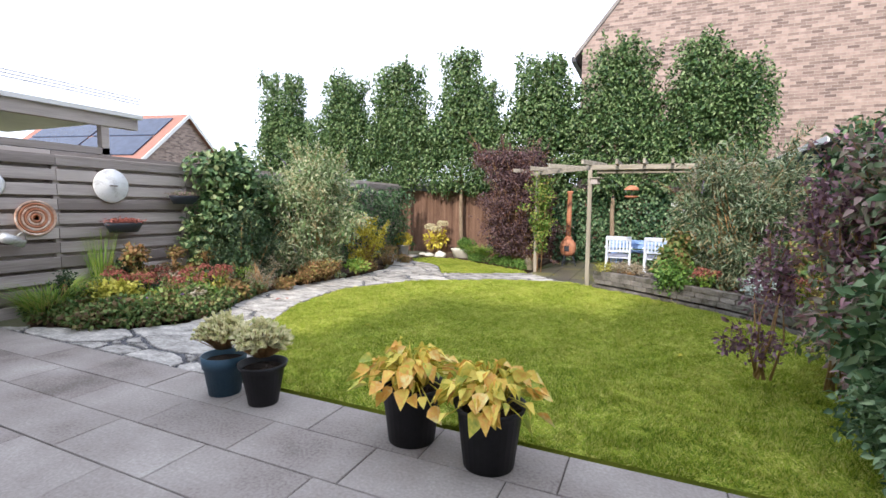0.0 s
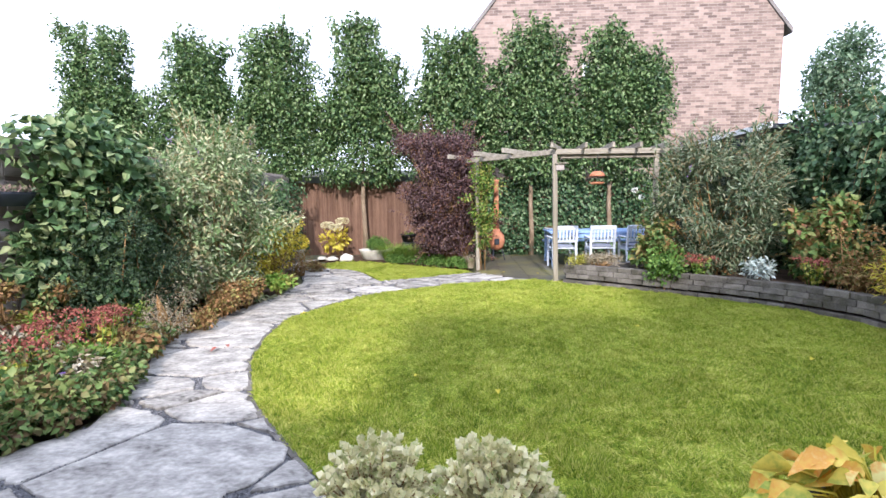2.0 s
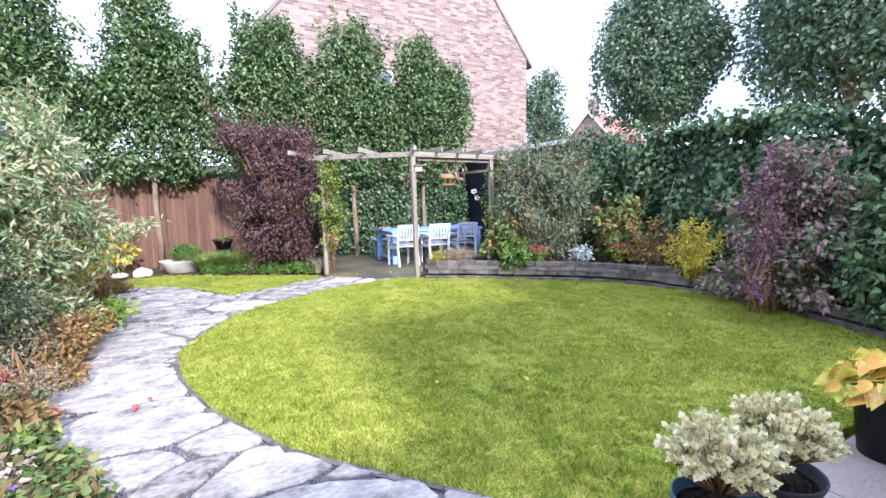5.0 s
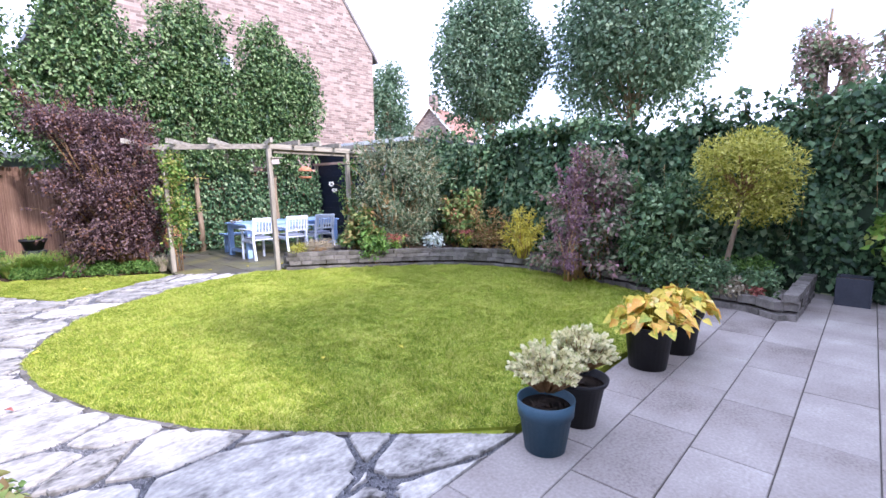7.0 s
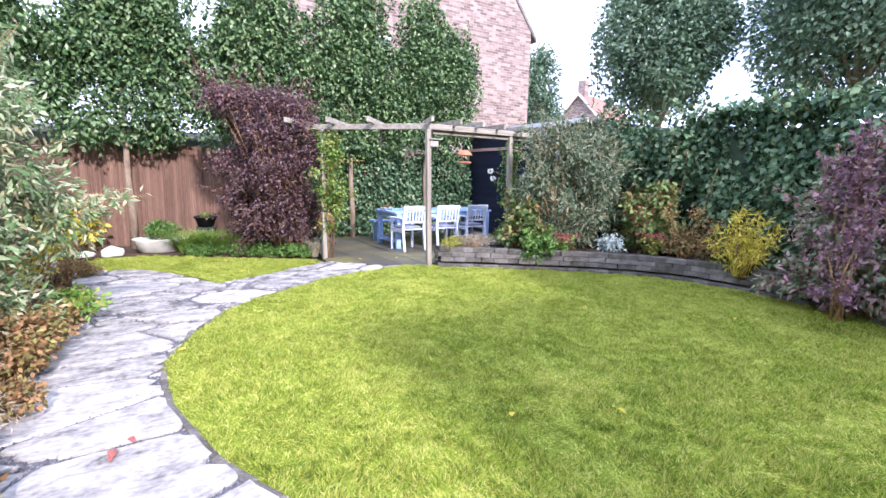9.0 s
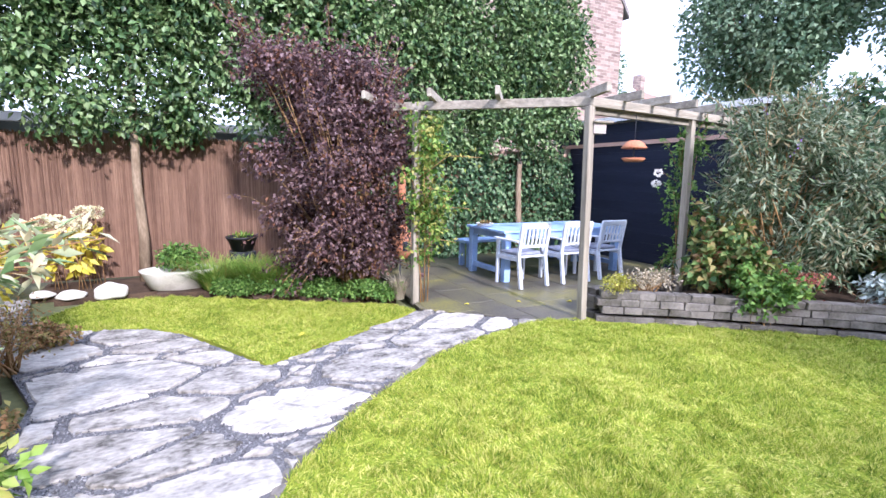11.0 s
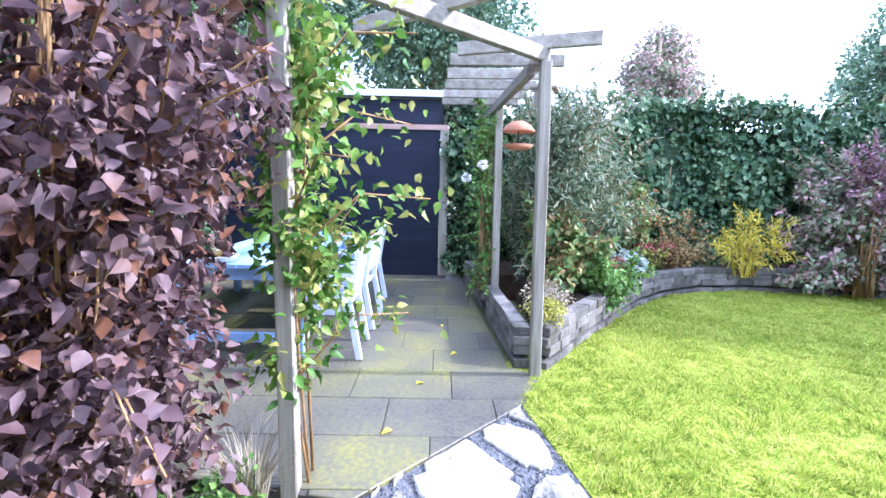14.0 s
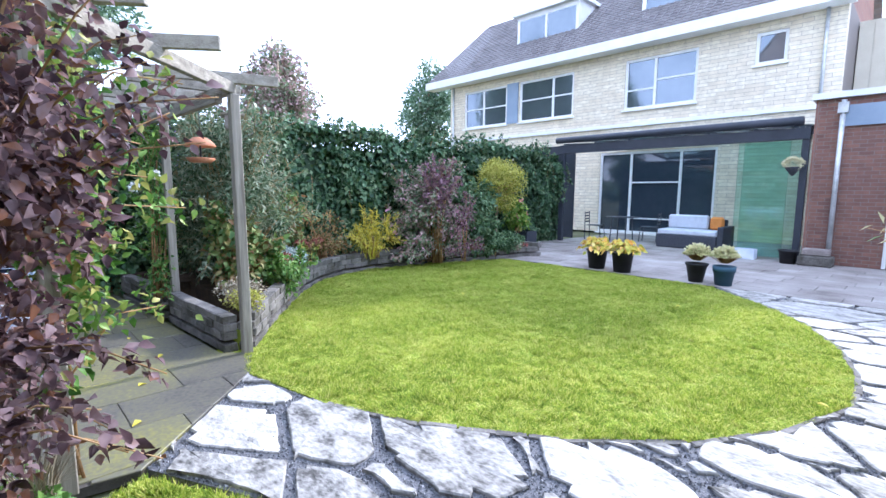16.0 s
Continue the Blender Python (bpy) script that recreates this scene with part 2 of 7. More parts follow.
LEAF_VAR = surface("variegated_leaf", [(0.42, 0.48, 0.2), (0.74, 0.71, 0.42), (0.88, 0.83, 0.54), (0.9, 0.85, 0.62)], 30, 0.55, 0, 90, per="island", thin=0.2, fine=0.5)
LEAF_RUST = surface("rust_leaf", [(0.12, 0.15, 0.04), (0.26, 0.16, 0.07), (0.40, 0.22, 0.10), (0.34, 0.36, 0.10)], 3, 0.7, 0, 8, per="island", thin=0.25)
LEAF_MIX = surface("mixed_border_leaf", [(0.05, 0.11, 0.035), (0.09, 0.17, 0.05), (0.16, 0.25, 0.07), (0.27, 0.33, 0.12), (0.22, 0.16, 0.07), (0.13, 0.08, 0.045)], 3, 0.6, 0, 10, per="island", thin=0.25)
LEAF_SILVER = surface("silver_leaf", [(0.25, 0.32, 0.30), (0.42, 0.49, 0.46), (0.58, 0.63, 0.6)], 3, 0.8, 0, 8, per="island")
LEAF_DRY = surface("dry_stem", [(0.20, 0.16, 0.10), (0.33, 0.28, 0.19), (0.46, 0.42, 0.33)], 3, 0.85, 0, 8, per="island")
FLOWER_RED = surface("brick_red_flower", [(0.16, 0.05, 0.04), (0.3, 0.09, 0.07), (0.44, 0.17, 0.13)], 30, 0.85, 0.6, 120, per="island")
FLOWER_PUR = surface("violet_flower", [(0.16, 0.08, 0.32), (0.30, 0.17, 0.48), (0.42, 0.28, 0.56)], 20, 0.8, 0.3, 90, per="island")
FLOWER_PINK = surface("pink_flower", [(0.5, 0.12, 0.16), (0.68, 0.28, 0.30)], 20, 0.8, 0.3, 90, per="island")
FLOWER_CREAM = surface("cream_flower", [(0.55, 0.50, 0.28), (0.75, 0.70, 0.5)], 20, 0.8, 0.3, 90, per="island")
POT_BLACK = surface("black_plastic", [(0.012, 0.012, 0.014), (0.03, 0.03, 0.034)], 6, 0.5, 0.05, 60)
POT_BLUE = surface("blue_plastic", [(0.035, 0.085, 0.13), (0.06, 0.125, 0.18)], 6, 0.5, 0.05, 60)
ZINC = surface("weathered_zinc", [(0.35, 0.36, 0.36), (0.52, 0.53, 0.53), (0.66, 0.67, 0.67)], 5, 0.45, 0.2, 40, metal=0.5)
CREAM = surface("cream_stone_tub", [(0.48, 0.46, 0.40), (0.62, 0.60, 0.54), (0.70, 0.68, 0.62)], 6, 0.8, 0.3, 50)
TERRA = surface("terracotta", [(0.34, 0.13, 0.07), (0.48, 0.20, 0.11), (0.58, 0.30, 0.19)], 6, 0.75, 0.3, 60)
RUST = surface("rusty_enamel", [(0.30, 0.12, 0.07), (0.62, 0.42, 0.32), (0.78, 0.72, 0.66)], 9, 0.5, 0.2, 50)
ENAMEL = surface("chipped_white_enamel", [(0.45, 0.45, 0.44), (0.74, 0.75, 0.76), (0.82, 0.83, 0.84)], 7, 0.3, 0.15, 60)
BLUEPAINT = surface("pale_blue_paint", [(0.20, 0.33, 0.62), (0.30, 0.46, 0.76), (0.42, 0.57, 0.82)], 4, 0.45, 0.15, 50)
WHITEBLUE = surface("chalky_white_blue_paint", [(0.50, 0.57, 0.70), (0.66, 0.71, 0.80), (0.76, 0.80, 0.85)], 5, 0.5, 0.15, 60)
CUSHION = surface("grey_cushion", [(0.20, 0.22, 0.28), (0.32, 0.34, 0.40)], 8, 0.9, 0.4, 150)
CLOTH = surface("pale_grey_cloth", [(0.48, 0.50, 0.56), (0.60, 0.62, 0.68)], 8, 0.9, 0.3, 120)
NAVY = surface("black_blue_boards", [(0.007, 0.009, 0.020), (0.011, 0.015, 0.032), (0.018, 0.022, 0.042)], 3, 0.6, 0.4, 40, stretch=(1, 0.2, 2))
WHITE = surface("white_paint", [(0.70, 0.70, 0.69), (0.80, 0.80, 0.79)], 3, 0.5, 0.05, 40)
DARKGREY = surface("anthracite", [(0.03, 0.035, 0.045), (0.05, 0.055, 0.07)], 3, 0.4, 0.05, 40)
BLUEGREY = surface("blue_grey_panel", [(0.22, 0.28, 0.36), (0.28, 0.34, 0.42)], 3, 0.6, 0.05, 40)
SALMON = surface("salmon_beam", [(0.40, 0.25, 0.19), (0.55, 0.37, 0.30)], 5, 0.8, 0.3, 40, stretch=(1, 0.2, 2))
ROOFTILE = surface("grey_roof_tile", [(0.10, 0.09, 0.09), (0.17, 0.155, 0.15), (0.24, 0.22, 0.21)], 2.5, 0.85, 0.6, 30, per="object", vary=0.3)
REDROOF = surface("orange_roof_tile", [(0.27, 0.13, 0.1), (0.36, 0.18, 0.14)], 3, 0.8, 0.5, 30)
SOLAR = surface("solar_panel", [(0.03, 0.04, 0.07), (0.05, 0.07, 0.12)], 3, 0.2, 0, 40)
DARKGLASS = surface("dark_window_glass", [(0.02, 0.03, 0.04), (0.035, 0.045, 0.06)], 0.6, 0.04, 0, 4, spec=0.9)
SKYGLASS = surface("coated_window_glass", [(0.14, 0.17, 0.20), (0.2, 0.23, 0.26)], 0.6, 0.03, 0, 4, metal=0.7)
CURTAIN = surface("room_beyond", [(0.12, 0.12, 0.12), (0.25, 0.24, 0.23)], 2, 0.9, 0, 10)
GLASS = glass_mat("clear_glass", (0.66, 0.90, 0.86))
ORANGE = surface("orange_fabric", [(0.62, 0.22, 0.05), (0.72, 0.30, 0.08)], 8, 0.9, 0.3, 120)
WICKER = surface("dark_wicker", [(0.03, 0.033, 0.045), (0.08, 0.085, 0.10)], 30, 0.8, 0.8, 140)
BRICK_GABLE = bricks("pinkish_brown_brick", (0.37, 0.275, 0.235), (0.13, 0.09, 0.08), (0.36, 0.31, 0.27), 0.27, 0.083)
BRICK_CREAM = bricks("cream_brick", (0.74, 0.65, 0.50), (0.64, 0.55, 0.40), (0.36, 0.31, 0.25), 0.5, 0.11)
BRICK_BROWN = bricks("brown_brick", (0.22, 0.11, 0.08), (0.15, 0.075, 0.06), (0.20, 0.17, 0.15), 0.22, 0.075)
BRICK_SIDE = bricks("brown_brick_side", (0.26, 0.13, 0.09), (0.18, 0.09, 0.07), (0.20, 0.17, 0.15), 0.22, 0.075, turn=(90, 0, 90))
BOARD = surface("cream_cladding", [(0.55, 0.50, 0.38), (0.63, 0.58, 0.46)], 3, 0.7, 0.1, 40)


# ---- shape tools ----
def mesh_ob(name, verts, faces, material, parent=None, label="", smooth=False):
    me = bpy.data.meshes.new(name)
    me.from_pydata([tuple(v) for v in verts] if not isinstance(verts, np.ndarray) else verts.tolist(), [], faces.tolist() if isinstance(faces, np.ndarray) else faces)
    me.materials.append(material)
    if smooth:
        me.polygons.foreach_set("use_smooth", [True] * len(me.polygons))
    me.update()
    ob = new(name, me)
    if parent:
        ob.parent = parent
    return tagged(ob, label)


def part(name, bm, material, parent=None, label="", smooth=False):
    """One mesh object from a bmesh, under a thing or a part."""
    bmesh.ops.recalc_face_normals(bm, faces=bm.faces)
    me = bpy.data.meshes.new(name)
    bm.to_mesh(me)
    bm.free()
    me.materials.append(material)
    if smooth:
        me.polygons.foreach_set("use_smooth", [True] * len(me.polygons))
    ob = new(name, me)
    if parent:
        ob.parent = parent
    return tagged(ob, label)


def thing(name, x, y, z=0.0, label="", category="", group="", rz=0.0):
    e = new(name)
    e.matrix_world = pose(x, y, z, 0, 0, rz)
    e.empty_display_size = 0.1
    return tagged(e, label, category, group)


def add_box(bm, x0, x1, y0, y1, z0, z1, bevel=0.0, m=None):
    vs = [bm.verts.new(((x0, x1)[i & 1], (y0, y1)[(i >> 1) & 1], (z0, z1)[i >> 2])) for i in range(8)]
    fs = [bm.faces.new([vs[i] for i in q]) for q in ((0, 2, 3, 1), (4, 5, 7, 6), (0, 1, 5, 4), (2, 6, 7, 3), (0, 4, 6, 2), (1, 3, 7, 5))]
    if bevel:
        es = list({e for f in fs for e in f.edges})
        r = bmesh.ops.bevel(bm, geom=es, offset=bevel, segments=1, affect="EDGES")
        vs = list({v for f in r["faces"] for v in f.verts})
    if m is not None:
        bmesh.ops.transform(bm, matrix=m, verts=vs)
    return vs


def box(name, x0, x1, y0, y1, z0, z1, material, parent=None, label="", bevel=0.0, m=None):
    bm = bmesh.new()
    add_box(bm, x0, x1, y0, y1, z0, z1, bevel)
    if m is not None:
        bm.transform(m)
    return part(name, bm, material, parent, label)


def bar(name, p, q, w, h, material, parent=None, label="", bevel=0.004):
    """A squared timber from p to q, w wide and h high."""
    p, q = Vector(p), Vector(q)
    d = q - p
    m = Matrix.Translation(p) @ d.to_track_quat("X", "Z").to_matrix().to_4x4()
    bm = bmesh.new()
    add_box(bm, 0, d.length, -w / 2, w / 2, -h / 2, h / 2, bevel)
    bm.transform(m)
    return part(name, bm, material, parent, label)


def lathe(bm, prof, seg=28, cx=0.0, cy=0.0, wob=0.0):
    rings = []
    for r, z in prof:
        rings.append([bm.verts.new((cx + r * math.cos(a) * (1 + wob * math.sin(3 * a)), cy + r * math.sin(a), z)) for a in [2 * math.pi * i / seg for i in range(seg)]])
    for a, b in zip(rings, rings[1:]):
        for i in range(seg):
            j = (i + 1) % seg
            bm.faces.new((a[i], a[j], b[j], b[i]))
    if prof[0][0] > 0.001:
        bm.faces.new(rings[0][::-1])
    if prof[-1][0] > 0.001:
        bm.faces.new(rings[-1])


def turned(name, prof, material, parent=None, label="", seg=28, cx=0.0, cy=0.0, m=None):
    bm = bmesh.new()
    lathe(bm, prof, seg, cx, cy)
    if m is not None:
        bm.transform(m)
    return part(name, bm, material, parent, label, smooth=True)


def tubes(name, paths, material, parent=None, label="", seg=5, kind=""):
    """Tapered round stems: each path is a list of (x, y, z, radius)."""
    V, F = [], []
    for path in paths:
        base = len(V)
        for i, (x, y, z, r) in enumerate(path):
            a, b = path[max(0, i - 1)], path[min(len(path) - 1, i + 1)]
            d = Vector((b[0] - a[0], b[1] - a[1], b[2] - a[2])).normalized()
            u = d.cross(Vector((0.31, 0.95, 0.07))).normalized()
            w = d.cross(u)
            for k in range(seg):
                t = 2 * math.pi * k / seg
                p = Vector((x, y, z)) + (u * math.cos(t) + w * math.sin(t)) * r
                V.append(tuple(p))
        for i in range(len(path) - 1):
            for k in range(seg):
                j = (k + 1) % seg
                F.append((base + i * seg + k, base + i * seg + j, base + (i + 1) * seg + j, base + (i + 1) * seg + k))
        F.append(tuple(base + k for k in range(seg))[::-1])
        F.append(tuple(base + (len(path) - 1) * seg + k for k in range(seg)))
    ob = mesh_ob(name, V, F, material, parent, label, smooth=True)
    if kind:
        ob["kind"] = kind
    return ob


def unit(a):
    return a / np.maximum(np.linalg.norm(a, axis=1, keepdims=True), 1e-6)


def leaf_mesh(name, pts, axes, normals, length, width, material, parent=None, label="", fold=0.25, rich=False, kind=""):
    """Many folded leaves in one mesh. rich: a rounder outline of eight points, curled along the midrib."""
    n = len(pts)
    axes = unit(axes)
    side = unit(np.cross(axes, normals))
    nor = np.cross(side, axes)
    L = length if isinstance(length, np.ndarray) else np.full(n, length)
    W = width if isinstance(width, np.ndarray) else np.full(n, width)
    L, W = L[:, None], W[:, None]
    up = nor * W * fold
    if rich:
        curl = np.random.default_rng(n).uniform(-0.05, 0.38, (n, 1))
        at = lambda u, w, c: pts + axes * L * u + side * W * w + up * abs(w) * 2 * c - nor * L * curl * u * u
        rows = [pts, at(0.12, 0.27, 1.0), at(0.38, 0.5, 1.0), at(0.72, 0.27, 0.8), at(1.0, 0, 0), at(0.72, -0.27, 0.8), at(0.38, -0.5, 1.0), at(0.12, -0.27, 1.0), at(0.38, 0, 0), at(0.72, 0, 0)]
        V = np.stack(rows, 1).reshape(-1, 3)
        t = np.array([[0, 1, 8], [1, 2, 8], [2, 3, 9], [2, 9, 8], [3, 4, 9], [4, 5, 9], [5, 6, 9], [6, 8, 9], [6, 7, 8], [7, 0, 8]])
        F = (t[None] + (np.arange(n) * 10)[:, None, None]).reshape(-1, 3)
    else:
        rows = [pts, pts + axes * L * 0.45 + side * W * 0.5 + up, pts + axes * L, pts + axes * L * 0.45 - side * W * 0.5 + up]
        V = np.stack(rows, 1).reshape(-1, 3)
        t = np.array([[0, 1, 2], [0, 2, 3]])
        F = (t[None] + (np.arange(n) * 4)[:, None, None]).reshape(-1, 3)
    me = bpy.data.meshes.new(name)
    me.vertices.add(len(V))
    me.vertices.foreach_set("co", V.astype(np.float32).ravel())
    me.loops.add(len(F) * 3)
    me.loops.foreach_set("vertex_index", F.astype(np.int32).ravel())
    me.polygons.add(len(F))
    me.polygons.foreach_set("loop_start", np.arange(0, len(F) * 3, 3, dtype=np.int32))
    me.polygons.foreach_set("loop_total", np.full(len(F), 3, dtype=np.int32))
    me.materials.append(material)
    me.update(calc_edges=True)
    ob = new(name, me)
    if parent:
        ob.parent = parent
    return tagged(ob, label, kind=kind)


def clumps(rng, n, lumps, shell=0.55, squash=1.0):
    """Leaf places and outward directions over lumps (x, y, z, rx, ry, rz), denser to the outside."""
    w = np.array([l[3] * l[4] + l[3] * l[5] + l[4] * l[5] for l in lumps])
    pick = rng.choice(len(lumps), n, p=w / w.sum())
    d = unit(rng.normal(size=(n, 3)))
    r = 1 - shell * rng.random(n) ** 1.6
    lum = np.array(lumps)[pick]
    pts = lum[:, :3] + d * lum[:, 3:] * r[:, None]
    return pts, d


def lumpy(rng, cx, cy, z0, z1, rx, ry, k, size=0.45, taper=0.0, top=0.0):
    """k lumps filling a rounded upright mass."""
    out = []
    for i in range(k):
        f = (i + 0.5) / k
        a = 2.399963 * i + rng.uniform(-0.3, 0.3)
        zc = z0 + (z1 - z0) * rng.random()
        h = (zc - z0) / (z1 - z0)
        rad = math.sqrt(rng.random()) * (1 - taper * h) * math.sqrt(max(0.08, 1 - (2 * h - 1) ** 2 * (1 - top) * 0.8))
        s = size * rng.uniform(0.7, 1.25) * (1 - 0.35 * taper * h)
        out.append((cx + rad * (rx - s * 0.6) * math.cos(a), cy + rad * (ry - s * 0.6) * math.sin(a), min(max(zc, z0 + s * 0.7), z1 - s * 0.5), s, s, s * 0.85))
    return out


def leaf_dirs(rng, d, droop=0.3, out=0.7):
    n = len(d)
    ax = d * out + rng.normal(size=(n, 3)) * 0.6 - np.array([0, 0, droop])
    nor = d * 0.6 + rng.normal(size=(n, 3)) * 0.55 + np.array([0, 0, 0.6])
    return ax, nor


def shrub(name, x, y, z0, h, rx, ry, n, L, W, material, label, category="shrub", group="", k=22, size=0.3, seed=1, stems=10, taper=0.2, droop=0.3, rich=False, top=0.0, slant=0.0, leaf="foliage", stem_mat=None, shell=0.6, sr=0.55, fold=0.25, sprays=0, reach=0.3, low=0.1, flowers=None):
    rng = np.random.default_rng(seed)
    t = thing(name, x, y, z0, label, category, group)
    lum = [(l[0] + slant * l[2] / h, *l[1:]) for l in lumpy(rng, 0, 0, low, h, rx, ry, k, size, taper, top)]
    pts, d = clumps(rng, n, lum, shell)
    pts[:, 2] = np.maximum(pts[:, 2], 0.02)
    shoots = []
    for i in range(sprays):
        l = lum[rng.integers(len(lum))]
        v = np.array([l[0], l[1], (l[2] - h * 0.35) * 0.9 + 0.15])
        v = v / np.linalg.norm(v) + rng.normal(size=3) * 0.25
        v /= np.linalg.norm(v)
        a = np.array(l[:3]) + v * l[3] * 0.5
        b = a + v * (l[3] * 0.4 + reach * rng.uniform(0.5, 1.3))
        b[2] += reach * rng.uniform(-0.35, 0.15)
        shoots.append([(*a, 0.004), (*((a + b) / 2 + (0, 0, reach * 0.12)), 0.003), (*b, 0.002)])
        q = rng.random(26)
        m = a + (b - a) * q[:, None] + np.c_[np.zeros((26, 2)), reach * 0.45 * q * (1 - q)] + rng.normal(size=(26, 3)) * W * 0.5
        pts, d = np.r_[pts, m], np.r_[d, v * 0.7 + rng.normal(size=(26, 3)) * 0.5]
    pts[:, 2] = np.maximum(pts[:, 2], 0.02)
    n = len(pts)
    ax, nor = leaf_dirs(rng, d, droop)
    leaf_mesh(leaf, pts, ax, nor, L * rng.uniform(0.6, 1.3, n), W * rng.uniform(0.7, 1.25, n), material, t, rich=rich, kind="stuff", fold=fold)
    paths = []
    for i in range(stems):
        l = lum[rng.integers(len(lum))]
        b = (rng.uniform(-0.25, 0.25) * rx, rng.uniform(-0.25, 0.25) * ry)
        mid = ((b[0] + l[0]) / 2 + rng.uniform(-0.05, 0.05), (b[1] + l[1]) / 2, l[2] * 0.55)
        r = (0.012 + 0.008 * h) * sr
        paths.append([(b[0], b[1], 0, r), (*mid, r * 0.7), (l[0], l[1], l[2], r * 0.35)])
    paths += shoots
    if paths:
        tubes("branching", paths, stem_mat or TWIG, t, kind="stuff")
    if flowers:
        fm, fn, fl, fw, fname = flowers
        pts, d = clumps(rng, fn, lum, 0.05)
        keep = d[:, 2] > 0.0
        pts, d = pts[keep], d[keep]
        cl = []
        for p, q in zip(pts, d):
            for s in range(14):
                cl.append(p + (q + np.array([0, 0, 0.4])) * fl * s / 14 + rng.normal(size=3) * fw * 0.3 * (1 - s / 16))
        cl = np.array(cl)
        leaf_mesh(fname, cl, rng.normal(size=cl.shape), rng.normal(size=cl.shape), fw * 0.7, fw * 0.6, fm, t, kind="stuff")
    return t


def inside(p, poly):
    x, y = p
    c = False
    for (x0, y0), (x1, y1) in zip(poly, poly[1:] + poly[:1]):
        if (y0 > y) != (y1 > y) and x < (x1 - x0) * (y - y0) / (y1 - y0) + x0:
            c = not c
    return c


def clip(poly, px, py, nx, ny):
    """What of the polygon lies on the side of (px, py) away from (nx, ny)."""
    out = []
    for (x0, y0), (x1, y1) in zip(poly, poly[1:] + poly[:1]):
        a, b = (x0 - px) * nx + (y0 - py) * ny, (x1 - px) * nx + (y1 - py) * ny
        if a <= 0:
            out.append((x0, y0))
        if (a < 0 < b) or (b < 0 < a):
            s = a / (a - b)
            out.append((x0 + (x1 - x0) * s, y0 + (y1 - y0) * s))
    return out


def sheet(name, poly, z, material, label="", thick=0.0):
    bm = bmesh.new()
    f = bm.faces.new([bm.verts.new((x, y, z)) for x, y in poly])
    if thick:
        r = bmesh.ops.extrude_face_region(bm, geom=[f])
        bmesh.ops.translate(bm, vec=(0, 0, -thick), verts=[v for v in r["geom"] if isinstance(v, bmesh.types.BMVert)])
    else:
        if f.normal.z < 0:
            f.normal_flip()
    bmesh.ops.triangulate(bm, faces=[g for g in bm.faces if len(g.verts) > 4])
    ob = part(name, bm, material, None, label)
    return tagged(ob, kind="structure")


# ---- ground, lawns, paths ----
LAWN_EDGE = [(-3.1, 3.12), (-3.7, 3.68), (-4.1, 4.14), (-4.46, 4.62), (-4.83, 5.4), (-5.03, 6.2), (-5.06, 6.9), (-4.82, 7.6), (-4.5, 8.15), (-4.0, 8.65), (-3.2, 9.2), (-2.6, 9.45), (-1.72, 9.62), (-1.2, 9.43), (-0.55, 9.0), (0.1, 8.5), (0.75, 7.95), (1.25, 7.35), (1.55, 6.75), (1.66, 6.0), (1.6, 5.3), (1.42, 4.5), (1.2, 3.9), (1.0, 3.35), (0.9, 3.1)]
LAWN_TWO = [(-5.85, 11.15), (-5.3, 11.02), (-4.95, 10.72), (-4.62, 10.1), (-4.4, 9.62), (-3.6, 10.02), (-2.72, 10.52), (-2.9, 10.85), (-3.5, 11.2), (-4.3, 11.7), (-5.0, 12.15), (-5.9, 12.3), (-6.2, 11.7)]
PATH_EDGE = [(-5.35, 3.04), (-3.14, 3.04)] + LAWN_EDGE[1:13] + [(-2.62, 10.5), (-3.6, 10.0), (-4.4, 9.6), (-4.66, 10.1), (-4.98, 10.7), (-5.3, 11.0), (-5.9, 11.2), (-6.3, 11.8), (-6.5, 12.7), (-7.6, 12.7), (-7.1, 11.6), (-6.2, 10.6), (-5.8, 9.6), (-5.75, 8.4), (-5.95, 7.2), (-6.05, 6.3), (-5.85, 5.5), (-5.5, 4.75), (-5.35, 4.2), (-5.7, 3.65), (-6.6, 3.28), (-7.1, 3.04)]

G = 400
box("ground", -G, G, -G, G, -0.6, -0.075, GROUND, label="rough grassy ground around the gardens")["kind"] = "structure"
sheet("path_bed", PATH_EDGE, -0.020, GRAVEL, "grey grit between the flagstones", 0.045)
sheet("lawn", LAWN_EDGE, -0.012, LAWN, "round mown lawn edged by a stone path", 0.06)
sheet("lawn_verge", [(-1.7 + (x + 1.7) * 1.09, 6.2 + (y - 6.2) * (1.09 if y > 3.2 else 0.99)) for x, y in LAWN_EDGE], -0.03, LAWN, "mossy verge at the foot of the low wall", 0.03)
sheet("lawn_small", LAWN_TWO, -0.012, LAWN, "small wedge of lawn between two paths", 0.06)


